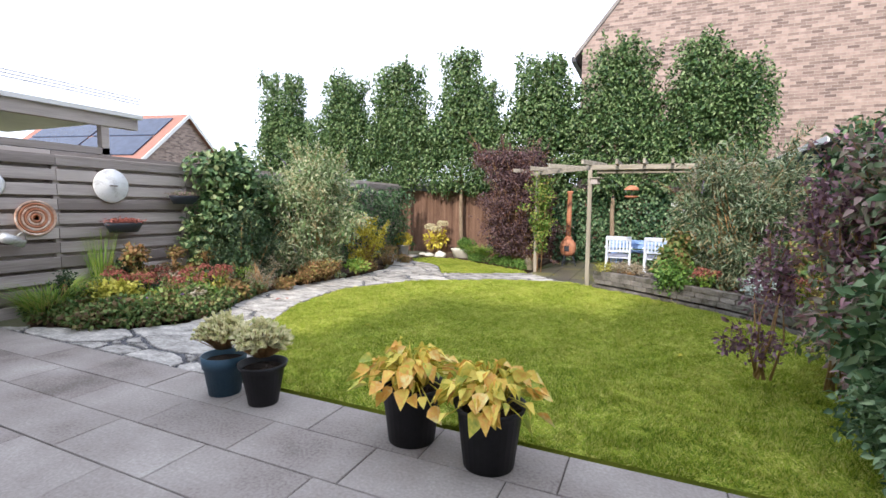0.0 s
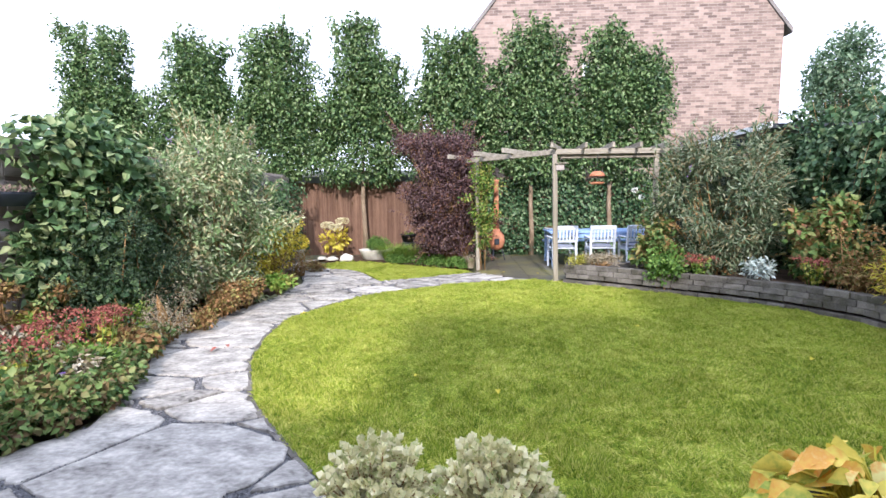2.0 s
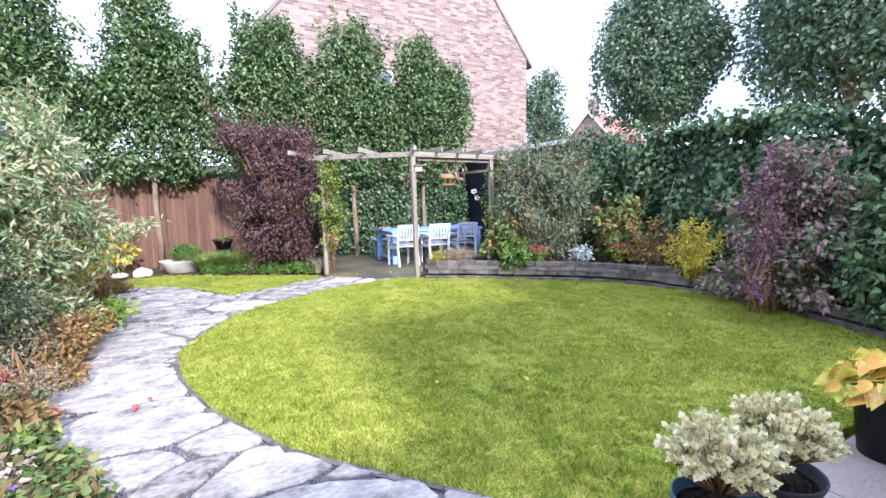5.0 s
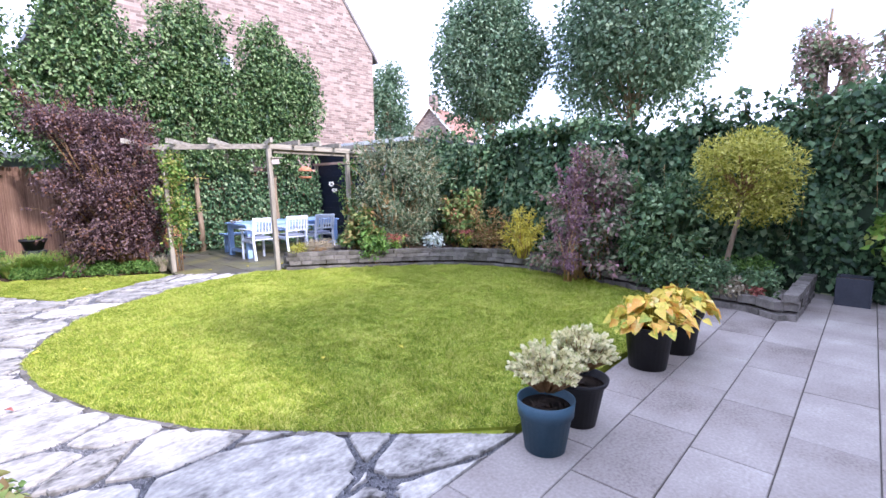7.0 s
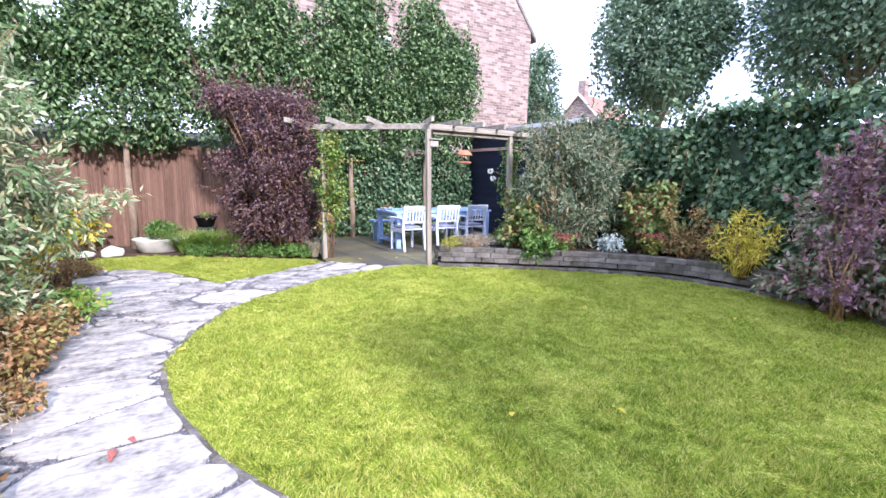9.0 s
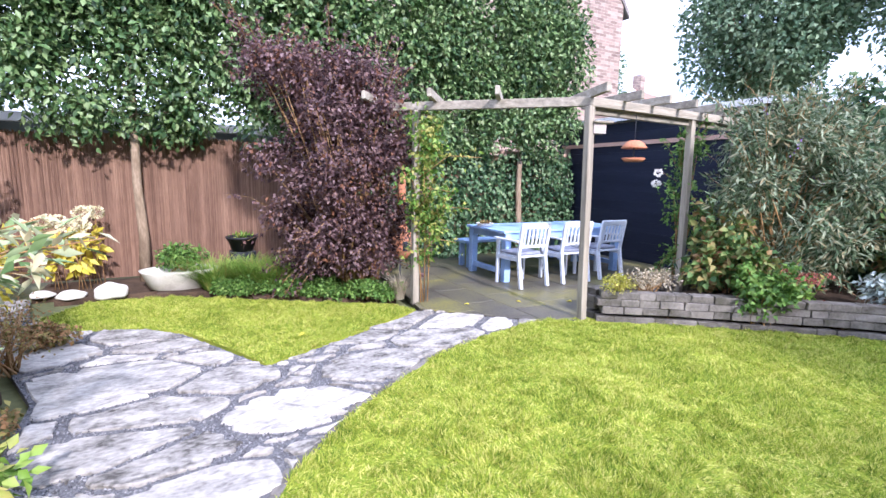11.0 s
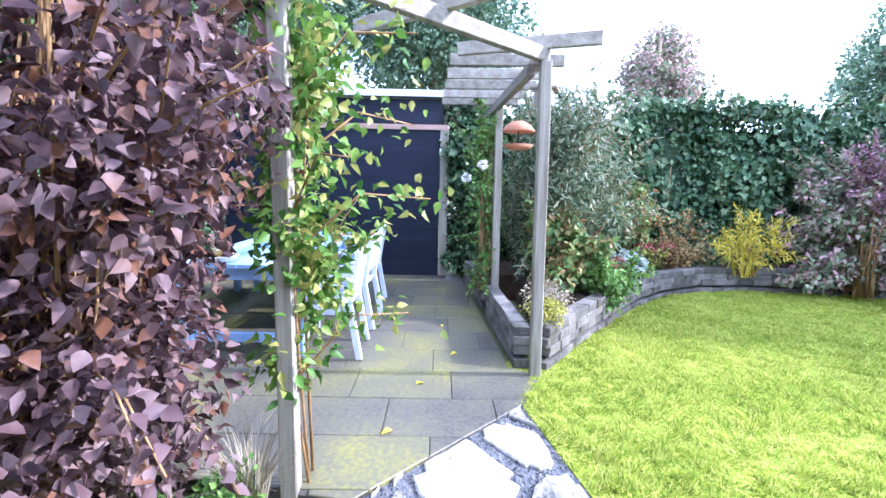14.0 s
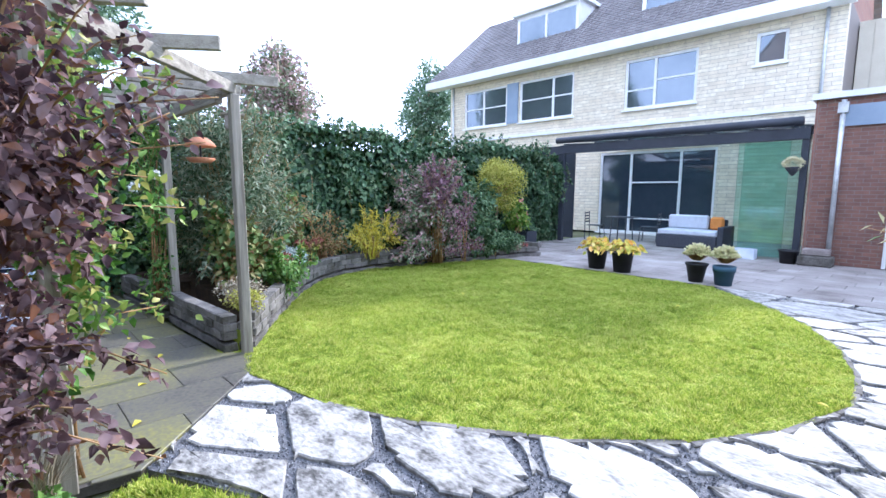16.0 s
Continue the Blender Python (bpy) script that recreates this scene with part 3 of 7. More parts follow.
def grass(name, poly, count, seed, label):
    rng = np.random.default_rng(seed)
    xs, ys = [p[0] for p in poly], [p[1] for p in poly]
    cand = rng.uniform((min(xs), min(ys)), (max(xs), max(ys)), (count, 2))
    x, y = cand[:, 0], cand[:, 1]
    c = np.zeros(count, bool)
    for (x0, y0), (x1, y1) in zip(poly, poly[1:] + poly[:1]):
        m = (y0 > y) != (y1 > y)
        c ^= m & (x < (x1 - x0) * (y - y0) / ((y1 - y0) or 1e-9) + x0)
    p = cand[c]
    n = len(p)
    def patchy(size, s):
        g = np.random.default_rng(s).random((240, 240))
        u, v = (p[:, 0] + 12) / size, (p[:, 1] + 2) / size
        i, j = u.astype(int) % 239, v.astype(int) % 239
        fu, fv = u % 1, v % 1
        fu, fv = fu * fu * (3 - 2 * fu), fv * fv * (3 - 2 * fv)
        return (g[i, j] * (1 - fu) + g[i + 1, j] * fu) * (1 - fv) + (g[i, j + 1] * (1 - fu) + g[i + 1, j + 1] * fu) * fv
    tuft = patchy(0.075, seed)
    keep = rng.random(n) < 0.35 + 1.1 * tuft
    h = rng.uniform(0.012, 0.032, n) * (0.35 + 1.35 * tuft ** 1.4) * (0.55 + 0.8 * patchy(0.28, seed + 9))
    a = rng.uniform(0, 2 * math.pi, n)
    w = rng.uniform(0.003, 0.0062, n)
    lean = rng.normal(0, 0.016, (n, 2)) + np.c_[patchy(0.11, seed + 3) - 0.5, patchy(0.11, seed + 4) - 0.5] * 0.035
    b = np.c_[p, np.full(n, -0.012)]
    o = np.c_[np.cos(a) * w, np.sin(a) * w, np.zeros(n)]
    V = np.stack([b - o, b + o, b + np.c_[lean, h]], 1)[keep].reshape(-1, 3)
    n = int(keep.sum())
    me = bpy.data.meshes.new(name)
    me.vertices.add(len(V))
    me.vertices.foreach_set("co", V.astype(np.float32).ravel())
    me.loops.add(len(V))
    me.loops.foreach_set("vertex_index", np.arange(len(V), dtype=np.int32))
    me.polygons.add(n)
    me.polygons.foreach_set("loop_start", np.arange(0, n * 3, 3, dtype=np.int32))
    me.polygons.foreach_set("loop_total", np.full(n, 3, dtype=np.int32))
    me.materials.append(BLADE)
    me.update(calc_edges=True)
    return tagged(new(name, me), label, "grass", kind="stuff")


grass("grass", LAWN_EDGE, 900000, 5, "short mown grass blades of the round lawn")
grass("grass_small", LAWN_TWO, 190000, 6, "short mown grass blades of the wedge of lawn")


def hump(name, poly, z, label, amp=0.05, step=0.25, seed=1):
    """A bed of soil: a grid over the polygon with an uneven top."""
    xs, ys = [p[0] for p in poly], [p[1] for p in poly]
    bm = bmesh.new()
    nx, ny = int((max(xs) - min(xs)) / step) + 2, int((max(ys) - min(ys)) / step) + 2
    grid = {}
    for i in range(nx + 1):
        for j in range(ny + 1):
            x, y = min(xs) + i * step, min(ys) + j * step
            if inside((x, y), poly):
                grid[i, j] = bm.verts.new((x, y, z + amp * noise.noise((x * 2, y * 2, seed))))
    for i, j in list(grid):
        q = [(i, j), (i + 1, j), (i + 1, j + 1), (i, j + 1)]
        if all(k in grid for k in q):
            bm.faces.new([grid[k] for k in q])
    r = bmesh.ops.extrude_face_region(bm, geom=bm.faces[:])
    bmesh.ops.translate(bm, vec=(0, 0, -0.3 - z), verts=[v for v in r["geom"] if isinstance(v, bmesh.types.BMVert)])
    return tagged(part(name, bm, SOIL, None, label), kind="structure")


BED_LEFT = [(-7.15, 3.1), (-5.75, 3.6), (-5.4, 4.2), (-5.6, 4.8), (-5.95, 5.6), (-6.1, 6.4), (-6.0, 7.2), (-5.8, 8.4), (-5.85, 9.6), (-6.3, 10.7), (-7.2, 11.7), (-7.7, 12.7), (-11, 13.6), (-11, 7), (-7.15, 6.0)]
BED_RIGHT = [(-1.1, 9.35), (-0.5, 8.85), (0.15, 8.35), (0.8, 7.8), (1.35, 7.3), (1.7, 6.75), (1.8, 6), (1.72, 5.3), (1.55, 4.5), (1.3, 3.9), (1.05, 3.2), (0.95, 2.6), (0.75, 2.3), (2.9, 2.2), (2.9, 9.98), (2.1, 9.9), (2.1, 9.5)]
hump("bed_left", BED_LEFT, 0.02, "dark soil of the border along the plank fence", seed=3)
hump("bed_right", BED_RIGHT, 0.24, "dark soil held by the low block wall", seed=7)
hump("bed_back", [(-6.1, 12.35), (-5.0, 12.2), (-4.3, 11.75), (-3.5, 11.25), (-2.85, 10.9), (-2.7, 10.75), (-2.45, 13.6), (-6.5, 13.6), (-6.5, 12.7)], 0.0, "dark soil before the reed screen", seed=9)

# ---- right low wall of blocks ----
def courses(name, line, heights, depth, label, seed):
    """A curved low wall laid from single blocks in courses, along a line of plan points."""
    rng = random.Random(seed)
    t = tagged(new(name), label, kind="structure")
    seg = [(Vector(a), Vector(b)) for a, b in zip(line, line[1:])]
    total = sum((b - a).length for a, b in seg)

    def at(s):
        for a, b in seg:
            L = (b - a).length
            if s <= L:
                return a + (b - a) * (s / L), (b - a).normalized()
            s -= L
        return b, (b - a).normalized()
    z = 0.0
    for k, h in enumerate(heights):
        s = -0.15 if k % 2 else 0.0
        while s < total:
            L = rng.uniform(0.15, 0.27)
            a, b = max(s, 0), min(s + L, total)
            if b - a > 0.06:
                p, d = at((a + b) / 2)
                ang = math.atan2(d.y, d.x) + rng.uniform(-0.02, 0.02)
                bm = bmesh.new()
                add_box(bm, -(b - a) / 2 + 0.002, (b - a) / 2 - 0.002, -depth / 2, depth / 2, 0.0015, h - 0.0015, 0.006)
                for v in bm.verts:
                    v.co += Vector((rng.uniform(-0.004, 0.004), rng.uniform(-0.006, 0.006), rng.uniform(-0.002, 0.002)))
                bm.transform(Matrix.Translation((p.x + rng.uniform(-.006, .006), p.y + rng.uniform(-.006, .006), z - 0.03 * (k == 0))) @ Matrix.Rotation(ang, 4, "Z"))
                part("block", bm, BLOCK, t)
            s += L
        z += h
    return t


# ---- fences ----
def plank_fence():
    t = tagged(new("wall_west"), "weathered grey-brown horizontal plank fence with gaps between the boards", kind="structure")
    rng = random.Random(4)
    for x0 in (0.2, 2.0, 3.8, 5.6, 7.4, 9.2, 11.0):
        y1 = x0 + 1.8
        z = 0.03
        while z < 1.95:
            box("plank", -7.195, -7.172, x0 + 0.003, y1 - 0.003, z + rng.uniform(-.005, .005), z + 0.138, OLDWOOD, t, bevel=0.004)
            box("plank", -7.285, -7.265, x0 + 0.003, y1 - 0.003, z + 0.125, z + 0.195, OLDWOOD, t, bevel=0.003)
            z += 0.186
        box("fence_post", -7.262, -7.197, x0 - 0.035, x0 + 0.035, 0, 1.98, OLDWOOD, t, bevel=0.004)
    box("top_rail", -7.29, -7.17, 0.2, 12.8, 1.985, 2.015, OLDWOOD, t)
    return t


plank_fence()


def reed_screen():
    rng = np.random.default_rng(3)
    V, F = [], []
    xs = np.arange(-11.0, -2.6, 0.0105)
    for x in xs:
        h = 1.93 + 0.02 * math.sin(x * 2.1) + rng.uniform(-0.015, 0.015)
        r = rng.uniform(0.006, 0.0085)
        y = 13.62 + rng.uniform(-0.006, 0.006)
        b = len(V)
        lean = rng.uniform(-0.01, 0.01)
        V += [(x - r, y, 0), (x, y - r, 0), (x + r, y, 0), (x - r + lean, y, h), (x + lean, y - r, h), (x + r + lean, y, h)]
        F += [(b, b + 1, b + 4, b + 3), (b + 1, b + 2, b + 5, b + 4)]
    t = tagged(new("wall_north"), "russet reed screen fixed to a wooden fence", kind="structure")
    tagged(mesh_ob("reeds", V, F, REED, t), kind="stuff")
    box("backing", -11.0, 3.0, 13.64, 13.67, 0, 1.9, REED, t)
    for z in (0.5, 1.15, 1.75):
        box("wire", -11.0, -2.6, 13.607, 13.610, z, z + 0.003, REED, t)
    box("top_rail", -2.6, 2.2, 13.55, 13.62, 1.93, 1.99, SALMON, t, "pale pinkish rail")
    return t


reed_screen()

# ---- shed of dark boards ----
def shed():
    t = thing("garden_shed", 2.28, 10.02, 0, "shed clad in dark blue-black boards under a flat white-edged roof", "shed")
    z, k = 0.0, 0
    while z < 2.5:
        box("board", 0.0, 0.022, 0.16, 3.9, z, z + 0.1785, NAVY, t, bevel=0.0015)
        z += 0.18
        k += 1
    box("corner_post", -0.03, 0.09, 0.04, 0.155, -0.02, 2.12, POSTWOOD, t, "weathered grey wooden corner post")
    box("corner_post", -0.06, 0.0, 3.52, 3.64, 0, 2.1, POSTWOOD, t)
    box("beam", -0.035, -0.002, 0.04, 3.75, 2.10, 2.17, SALMON, t, "pale pinkish rail")
    box("side_wall", 0.024, 3.0, 0.12, 0.15, 0, 2.5, NAVY, t)
    box("inner_wall", 0.024, 0.06, 0.16, 3.9, 0, 2.52, NAVY, t)
    box("roof", -0.08, 3.2, -0.6, 4.0, 2.53, 2.60, DARKGREY, t)
    box("roof_edge", -0.11, -0.082, -0.6, 4.0, 2.54, 2.63, WHITE, t, "white roof edge strip")
    return t


shed()

# ---- pergola ----
PL, PR, P3 = (-2.60, 10.80), (-1.30, 9.45), (0.42, 9.55)
LEAN = (-0.015, 0.045)        # the old corner post leans a little
PT = (PR[0] + LEAN[0], PR[1] + LEAN[1])


def pergola():
    t = thing("pergola", 0, 0, 0, "weathered grey timber pergola with overhanging rafters over a paved corner", "pergola")
    for (x, y), (lx, ly) in ((PL, (0, 0)), (PR, LEAN), (P3, (-0.02, 0.025))):
        bm = bmesh.new()
        add_box(bm, -0.038, 0.038, -0.038, 0.038, -0.03, 2.165, 0.006)
        bm.transform(Matrix.Rotation(radians(-20 if (x, y) != P3 else 0), 4, "Z"))
        for v in bm.verts:
            v.co += Vector((lx, ly, 0)) * (v.co.z / 2.165)
        bm.transform(Matrix.Translation((x, y, 0)) @ Matrix.Rotation(radians(20 if (x, y) != P3 else 0), 4, "Z"))
        part("post", bm, POSTWOOD, t)
    def beam(a, b, ext0, ext1, z=2.21, h=0.09, off=0.0):
        a, b = Vector((*a, z)), Vector((*b, z))
        d = (b - a).normalized()
        s = Vector((-d.y, d.x, 0)) * off
        bar("beam", a - d * ext0 + s, b + d * ext1 + s, 0.055, h, BEAMWOOD, t)
    beam(PL, PT, 0.32, 0.03)
    beam(PT, P3, 0.0, 0.9)
    beam(PT, P3, -0.1, 0.9, z=2.14, h=0.08, off=0.06)
    def rafter(x, y, dx, dy, out, back):
        d = Vector((dx, dy, 0)).normalized()
        c = Vector((x, y, 2.29))
        bar("rafter", c - d * out, c + d * back, 0.045, 0.085, BEAMWOOD, t)
    for s in (-0.28, 0.12, 0.5):
        x, y = PL[0] + (PT[0] - PL[0]) * s, PL[1] + (PT[1] - PL[1]) * s
        rafter(x, y, 0.62, 0.78, 0.36, 0.7)
    rafter(PT[0], PT[1], 0.35, 0.94, 0.36, 0.6)
    for x in (-0.85, -0.4, 0.05, 0.5, 0.95):
        rafter(x, PT[1] + (x - PT[0]) * 0.03, 0.05, 1, 0.26, 0.6)
    return t


pergola()

bf = thing("bird_feeder", -0.60, 9.53, -0.05, "hanging terracotta bird feeder with a domed roof below the pergola beam", "bird feeder")
turned("roof", [(0.001, 1.93), (0.05, 1.925), (0.10, 1.895), (0.135, 1.85), (0.13, 1.84), (0.001, 1.85)], TERRA, bf, "domed clay roof")
turned("tray", [(0.001, 1.70), (0.09, 1.70), (0.125, 1.735), (0.12, 1.74), (0.08, 1.725), (0.001, 1.72)], TERRA, bf)
turned("rod", [(0.008, 1.70), (0.008, 1.90)], DARKGREY, bf, seg=8)
turned("hook", [(0.003, 1.90), (0.003, 2.21)], DARKGREY, bf, seg=6)
bh = thing("nest_box", -1.275, 9.48, 1.90, "small wooden nest box with flat roof on a pergola post", "nest box", rz=-20)
box("body", -0.02, 0.11, -0.06, 0.06, 0, 0.10, OLDWOOD, bh, bevel=0.003)
box("roof", -0.03, 0.17, -0.09, 0.09, 0.102, 0.122, POSTWOOD, bh, bevel=0.003)

# ---- table and chairs ----
def table():
    t = thing("garden_table", 0.1, 11.68, 0, "long pale blue painted wooden garden table on a paved corner", "table")
    hw, hl = 0.50, 1.17
    for k in range(6):
        y0 = -hw + k * (2 * hw / 6)
        box("plank", -hl, hl, y0 + 0.002, y0 + 2 * hw / 6 - 0.002, 0.695, 0.73, BLUEPAINT, t, bevel=0.003)
    for sx in (-1, 1):
        for sy in (-1, 1):
            box("leg", sx * (hl - 0.09) - 0.05, sx * (hl - 0.09) + 0.05, sy * (hw - 0.07) - 0.05, sy * (hw - 0.07) + 0.05, 0, 0.693, BLUEPAINT, t, bevel=0.005)
        box("stretcher", sx * (hl - 0.09) - 0.03, sx * (hl - 0.09) + 0.03, -(hw - 0.12), hw - 0.12, 0.10, 0.17, BLUEPAINT, t, bevel=0.004)
    for sy in (-1, 1):
        box("apron", -(hl - 0.14), hl - 0.14, sy * (hw - 0.05) - 0.012, sy * (hw - 0.05) + 0.012, 0.60, 0.69, BLUEPAINT, t)
    for sx in (-1, 1):
        box("apron", sx * (hl - 0.07) - 0.012, sx * (hl - 0.07) + 0.012, -(hw - 0.12), hw - 0.12, 0.60, 0.69, BLUEPAINT, t)
    return t


table()
bench = thing("bench", 0.1, 12.5, 0, "blue painted wooden bench behind the garden table", "bench")
box("seat", -1.1, 1.1, -0.18, 0.18, 0.41, 0.45, BLUEPAINT, bench, bevel=0.004)
for sx in (-1, 1):
    for sy in (-1, 1):
        box("leg", sx * 0.98 - 0.04, sx * 0.98 + 0.04, sy * 0.12 - 0.03, sy * 0.12 + 0.03, 0, 0.408, BLUEPAINT, bench)


def chair():
    t = thing("garden_chair", 0, 0, 0, "white-blue painted wooden garden armchair with a slatted back and grey cushion", "chair", "chairs along the garden table")
    tilt = Matrix.Translation((0, -0.22, 0.42)) @ Matrix.Rotation(radians(9), 4, "X") @ Matrix.Translation((0, 0.22, -0.42))
    for sx in (-1, 1):
        box("back_leg", sx * 0.23 - 0.022, sx * 0.23 + 0.022, -0.245, -0.195, 0, 0.43, WHITEBLUE, t, bevel=0.004, m=Matrix.Translation((0, -0.22, 0.43)) @ Matrix.Rotation(radians(-10), 4, "X") @ Matrix.Translation((0, 0.22, -0.43)))
        box("front_leg", sx * 0.23 - 0.022, sx * 0.23 + 0.022, 0.20, 0.245, 0, 0.62, WHITEBLUE, t, bevel=0.004)
        box("back_post", sx * 0.23 - 0.022, sx * 0.23 + 0.022, -0.24, -0.20, 0.43, 0.86, WHITEBLUE, t, bevel=0.004, m=tilt)
        box("armrest", sx * 0.25 - 0.03, sx * 0.25 + 0.03, -0.25, 0.27, 0.622, 0.645, WHITEBLUE, t, bevel=0.004)
        box("side_rail", sx * 0.23 - 0.012, sx * 0.23 + 0.012, -0.2, 0.2, 0.36, 0.41, WHITEBLUE, t)
    box("top_rail", -0.25, 0.25, -0.235, -0.205, 0.80, 0.88, WHITEBLUE, t, bevel=0.006, m=tilt)
    box("lower_rail", -0.21, 0.21, -0.23, -0.21, 0.54, 0.58, WHITEBLUE, t, bevel=0.004, m=tilt)
    for k in range(6):
        x = -0.17 + k * 0.068
        box("slat", x - 0.016, x + 0.016, -0.226, -0.214, 0.575, 0.805, WHITEBLUE, t, m=tilt)
    for k in range(6):
        y = -0.19 + k * 0.076
        box("seat_slat", -0.21, 0.21, y - 0.03, y + 0.03, 0.41, 0.428, WHITEBLUE, t)
    box("front_rail", -0.21, 0.21, 0.205, 0.225, 0.36, 0.405, WHITEBLUE, t)
    box("cushion", -0.20, 0.20, -0.18, 0.22, 0.432, 0.475, CUSHION, t, "grey seat cushion", bevel=0.014)
    return t


c0 = chair()
c0.matrix_basis = pose(-0.86, 11.06, 0, 0, 0, 2)
copy_thing(c0, pose(-0.09, 11.05, 0, 0, 0, -3))
copy_thing(c0, pose(0.62, 11.08, 0, 0, 0, 1))
pl = thing("planted_dish", -0.95, 11.85, 0.73, "low white dish of small succulents on the garden table", "planter")
turned("dish", [(0.001, 0.0), (0.10, 0.0), (0.14, 0.05), (0.13, 0.052), (0.09, 0.03), (0.001, 0.03)], WHITE, pl)
_r = np.random.default_rng(2)
_p = _r.normal(size=(60, 3)) * (0.05, 0.05, 0.01) + (0, 0, 0.05)
leaf_mesh("foliage", _p, _r.normal(size=(60, 3)) + (0, 0, 1.2), _r.normal(size=(60, 3)), 0.05, 0.03, LEAF_RUST, pl, kind="stuff")

# ---- clay chimney stove ----
ch = thing("garden_stove", -2.12, 12.3, 0, "rust-coloured clay garden stove with a tall flue before the ivy", "garden stove")
turned("belly", [(0.10, 0.25), (0.17, 0.32), (0.20, 0.45), (0.18, 0.58), (0.10, 0.68), (0.07, 0.74)], TERRA, ch)
turned("flue", [(0.07, 0.741), (0.06, 1.2), (0.055, 1.8), (0.075, 1.83), (0.075, 1.87)], TERRA, ch, seg=16)
for k in range(3):
    a = k * 2.094
    bar("leg", (0.12 * math.cos(a), 0.12 * math.sin(a), 0.3), (0.2 * math.cos(a), 0.2 * math.sin(a), 0), 0.025, 0.025, DARKGREY, ch)
# no hole is cut: a dark block paints the shade of the mouth
box("mouth", -0.06, 0.06, -0.205, -0.17, 0.38, 0.52, DARKGREY, ch, "dark block standing in for the shaded fire opening", bevel=0.01)


# ---- pots ----
def pot(name, x, y, r0, r1, h, material, label, rim=0.02, band=0.04, z=0.0):
    t = thing(name, x, y, z, label, "potted plant")
    turned("pot", [(r0, 0), (r0 + (r1 - r0) * 0.8, h - band), (r1 + rim * 0.3, h - band), (r1 + rim, h), (r1, h), (r1 - 0.012, h - 0.05), (0.001, h - 0.05)], material, t)
    turned("earth", [(0.001, h - 0.048), (r1 - 0.014, h - 0.046)], SOIL, t)
    return t


def bushlet(t, z, rad, n, L, W, material, seed, up=0.7, rich=False):
    """A rounded head of whorled shoots, each with a rosette of leaves at its tip."""
    rng = np.random.default_rng(seed)
    d = unit(rng.normal(size=(n, 3)) + (0, 0, 0.35))
    d[:, 2] = np.abs(d[:, 2]) * 1.0 - 0.12
    tips = d * rad * rng.uniform(0.55, 1.08, (n, 1)) * (1, 1, 0.82) + (0, 0, z)
    paths = [[(0.25 * p[0], 0.25 * p[1], z - rad * 0.55, 0.004), (*p, 0.0025)] for p in tips]
    tubes("branching", paths, TWIG, t, seg=4, kind="stuff")
    P, A, N = [], [], []
    for p, q in zip(tips, d):
        for k in range(13):
            s = k / 13
            a = 2.4 * k
            side = np.cross(q, (0.3, 0.2, 1.0))
            side /= np.linalg.norm(side)
            oth = np.cross(q, side)
            v = side * math.cos(a) + oth * math.sin(a)
            P.append(p - q * 0.07 * (1 - s))
            A.append(v * (1 - 0.55 * s) + q * (0.5 + 0.8 * s))
            N.append(q)
    leaf_mesh("foliage", np.array(P), np.array(A), np.array(N), L, W, material, t, rich=rich, kind="stuff")


pa = pot("flower_pot", -3.2, 2.85, 0.115, 0.155, 0.30, POT_BLUE, "blue plastic pot with a cream-variegated shrub on the patio", 0.008, 0.09)
bushlet(pa, 0.46, 0.205, 210, 0.034, 0.029, LEAF_VAR, 3)
pb = pot("flower_pot", -2.80, 2.84, 0.105, 0.165, 0.30, POT_BLACK, "black plastic pot with a cream-variegated shrub on the patio", 0.012, 0.03)
bushlet(pb, 0.46, 0.205, 210, 0.034, 0.029, LEAF_VAR, 4)


def hosta(t, z, seed, spread=0.33):
    rng = np.random.default_rng(seed)
    P, A, N, L, paths = [], [], [], [], []
    for i in range(135):
        a = rng.uniform(0, 6.283)
        r = spread * rng.uniform(0.12, 0.95)
        zz = z + 0.20 * (1 - (r / spread) ** 2) + rng.uniform(-0.07, 0.04)
        p = np.array([r * math.cos(a), r * math.sin(a), zz])
        out = np.array([math.cos(a + rng.uniform(-.4, .4)), math.sin(a + rng.uniform(-.4, .4)), rng.uniform(-0.9, -0.05)])
        P.append(p)
        A.append(out)
        N.append(np.array([0.5 * math.cos(a), 0.5 * math.sin(a), 1.0]) + rng.normal(size=3) * 0.6)
        L.append(rng.uniform(0.06, 0.135))
        paths.append([(0.03 * math.cos(a), 0.03 * math.sin(a), z - 0.06, 0.006), (0.5 * p[0], 0.5 * p[1], (z + zz) / 2 + 0.04, 0.005), (*p, 0.004)])
    L = np.array(L)
    leaf_mesh("foliage", np.array(P), np.array(A), np.array(N), L, L * 0.74, LEAF_HOSTA, t, rich=True, fold=0.34, kind="stuff")
    tubes("stalk_cluster", paths, LEAF_YEL, t, seg=4, kind="stuff")


pc = pot("flower_pot", -1.57, 2.84, 0.145, 0.195, 0.36, POT_BLACK, "tall black plastic pot with yellowing broad leaves on the patio", 0.012, 0.03)
hosta(pc, 0.36, 5)
pd = pot("flower_pot", -1.04, 2.77, 0.145, 0.195, 0.36, POT_BLACK, "tall black plastic pot with orange and yellow leaves on the patio", 0.012, 0.03)
hosta(pd, 0.36, 8, 0.31)

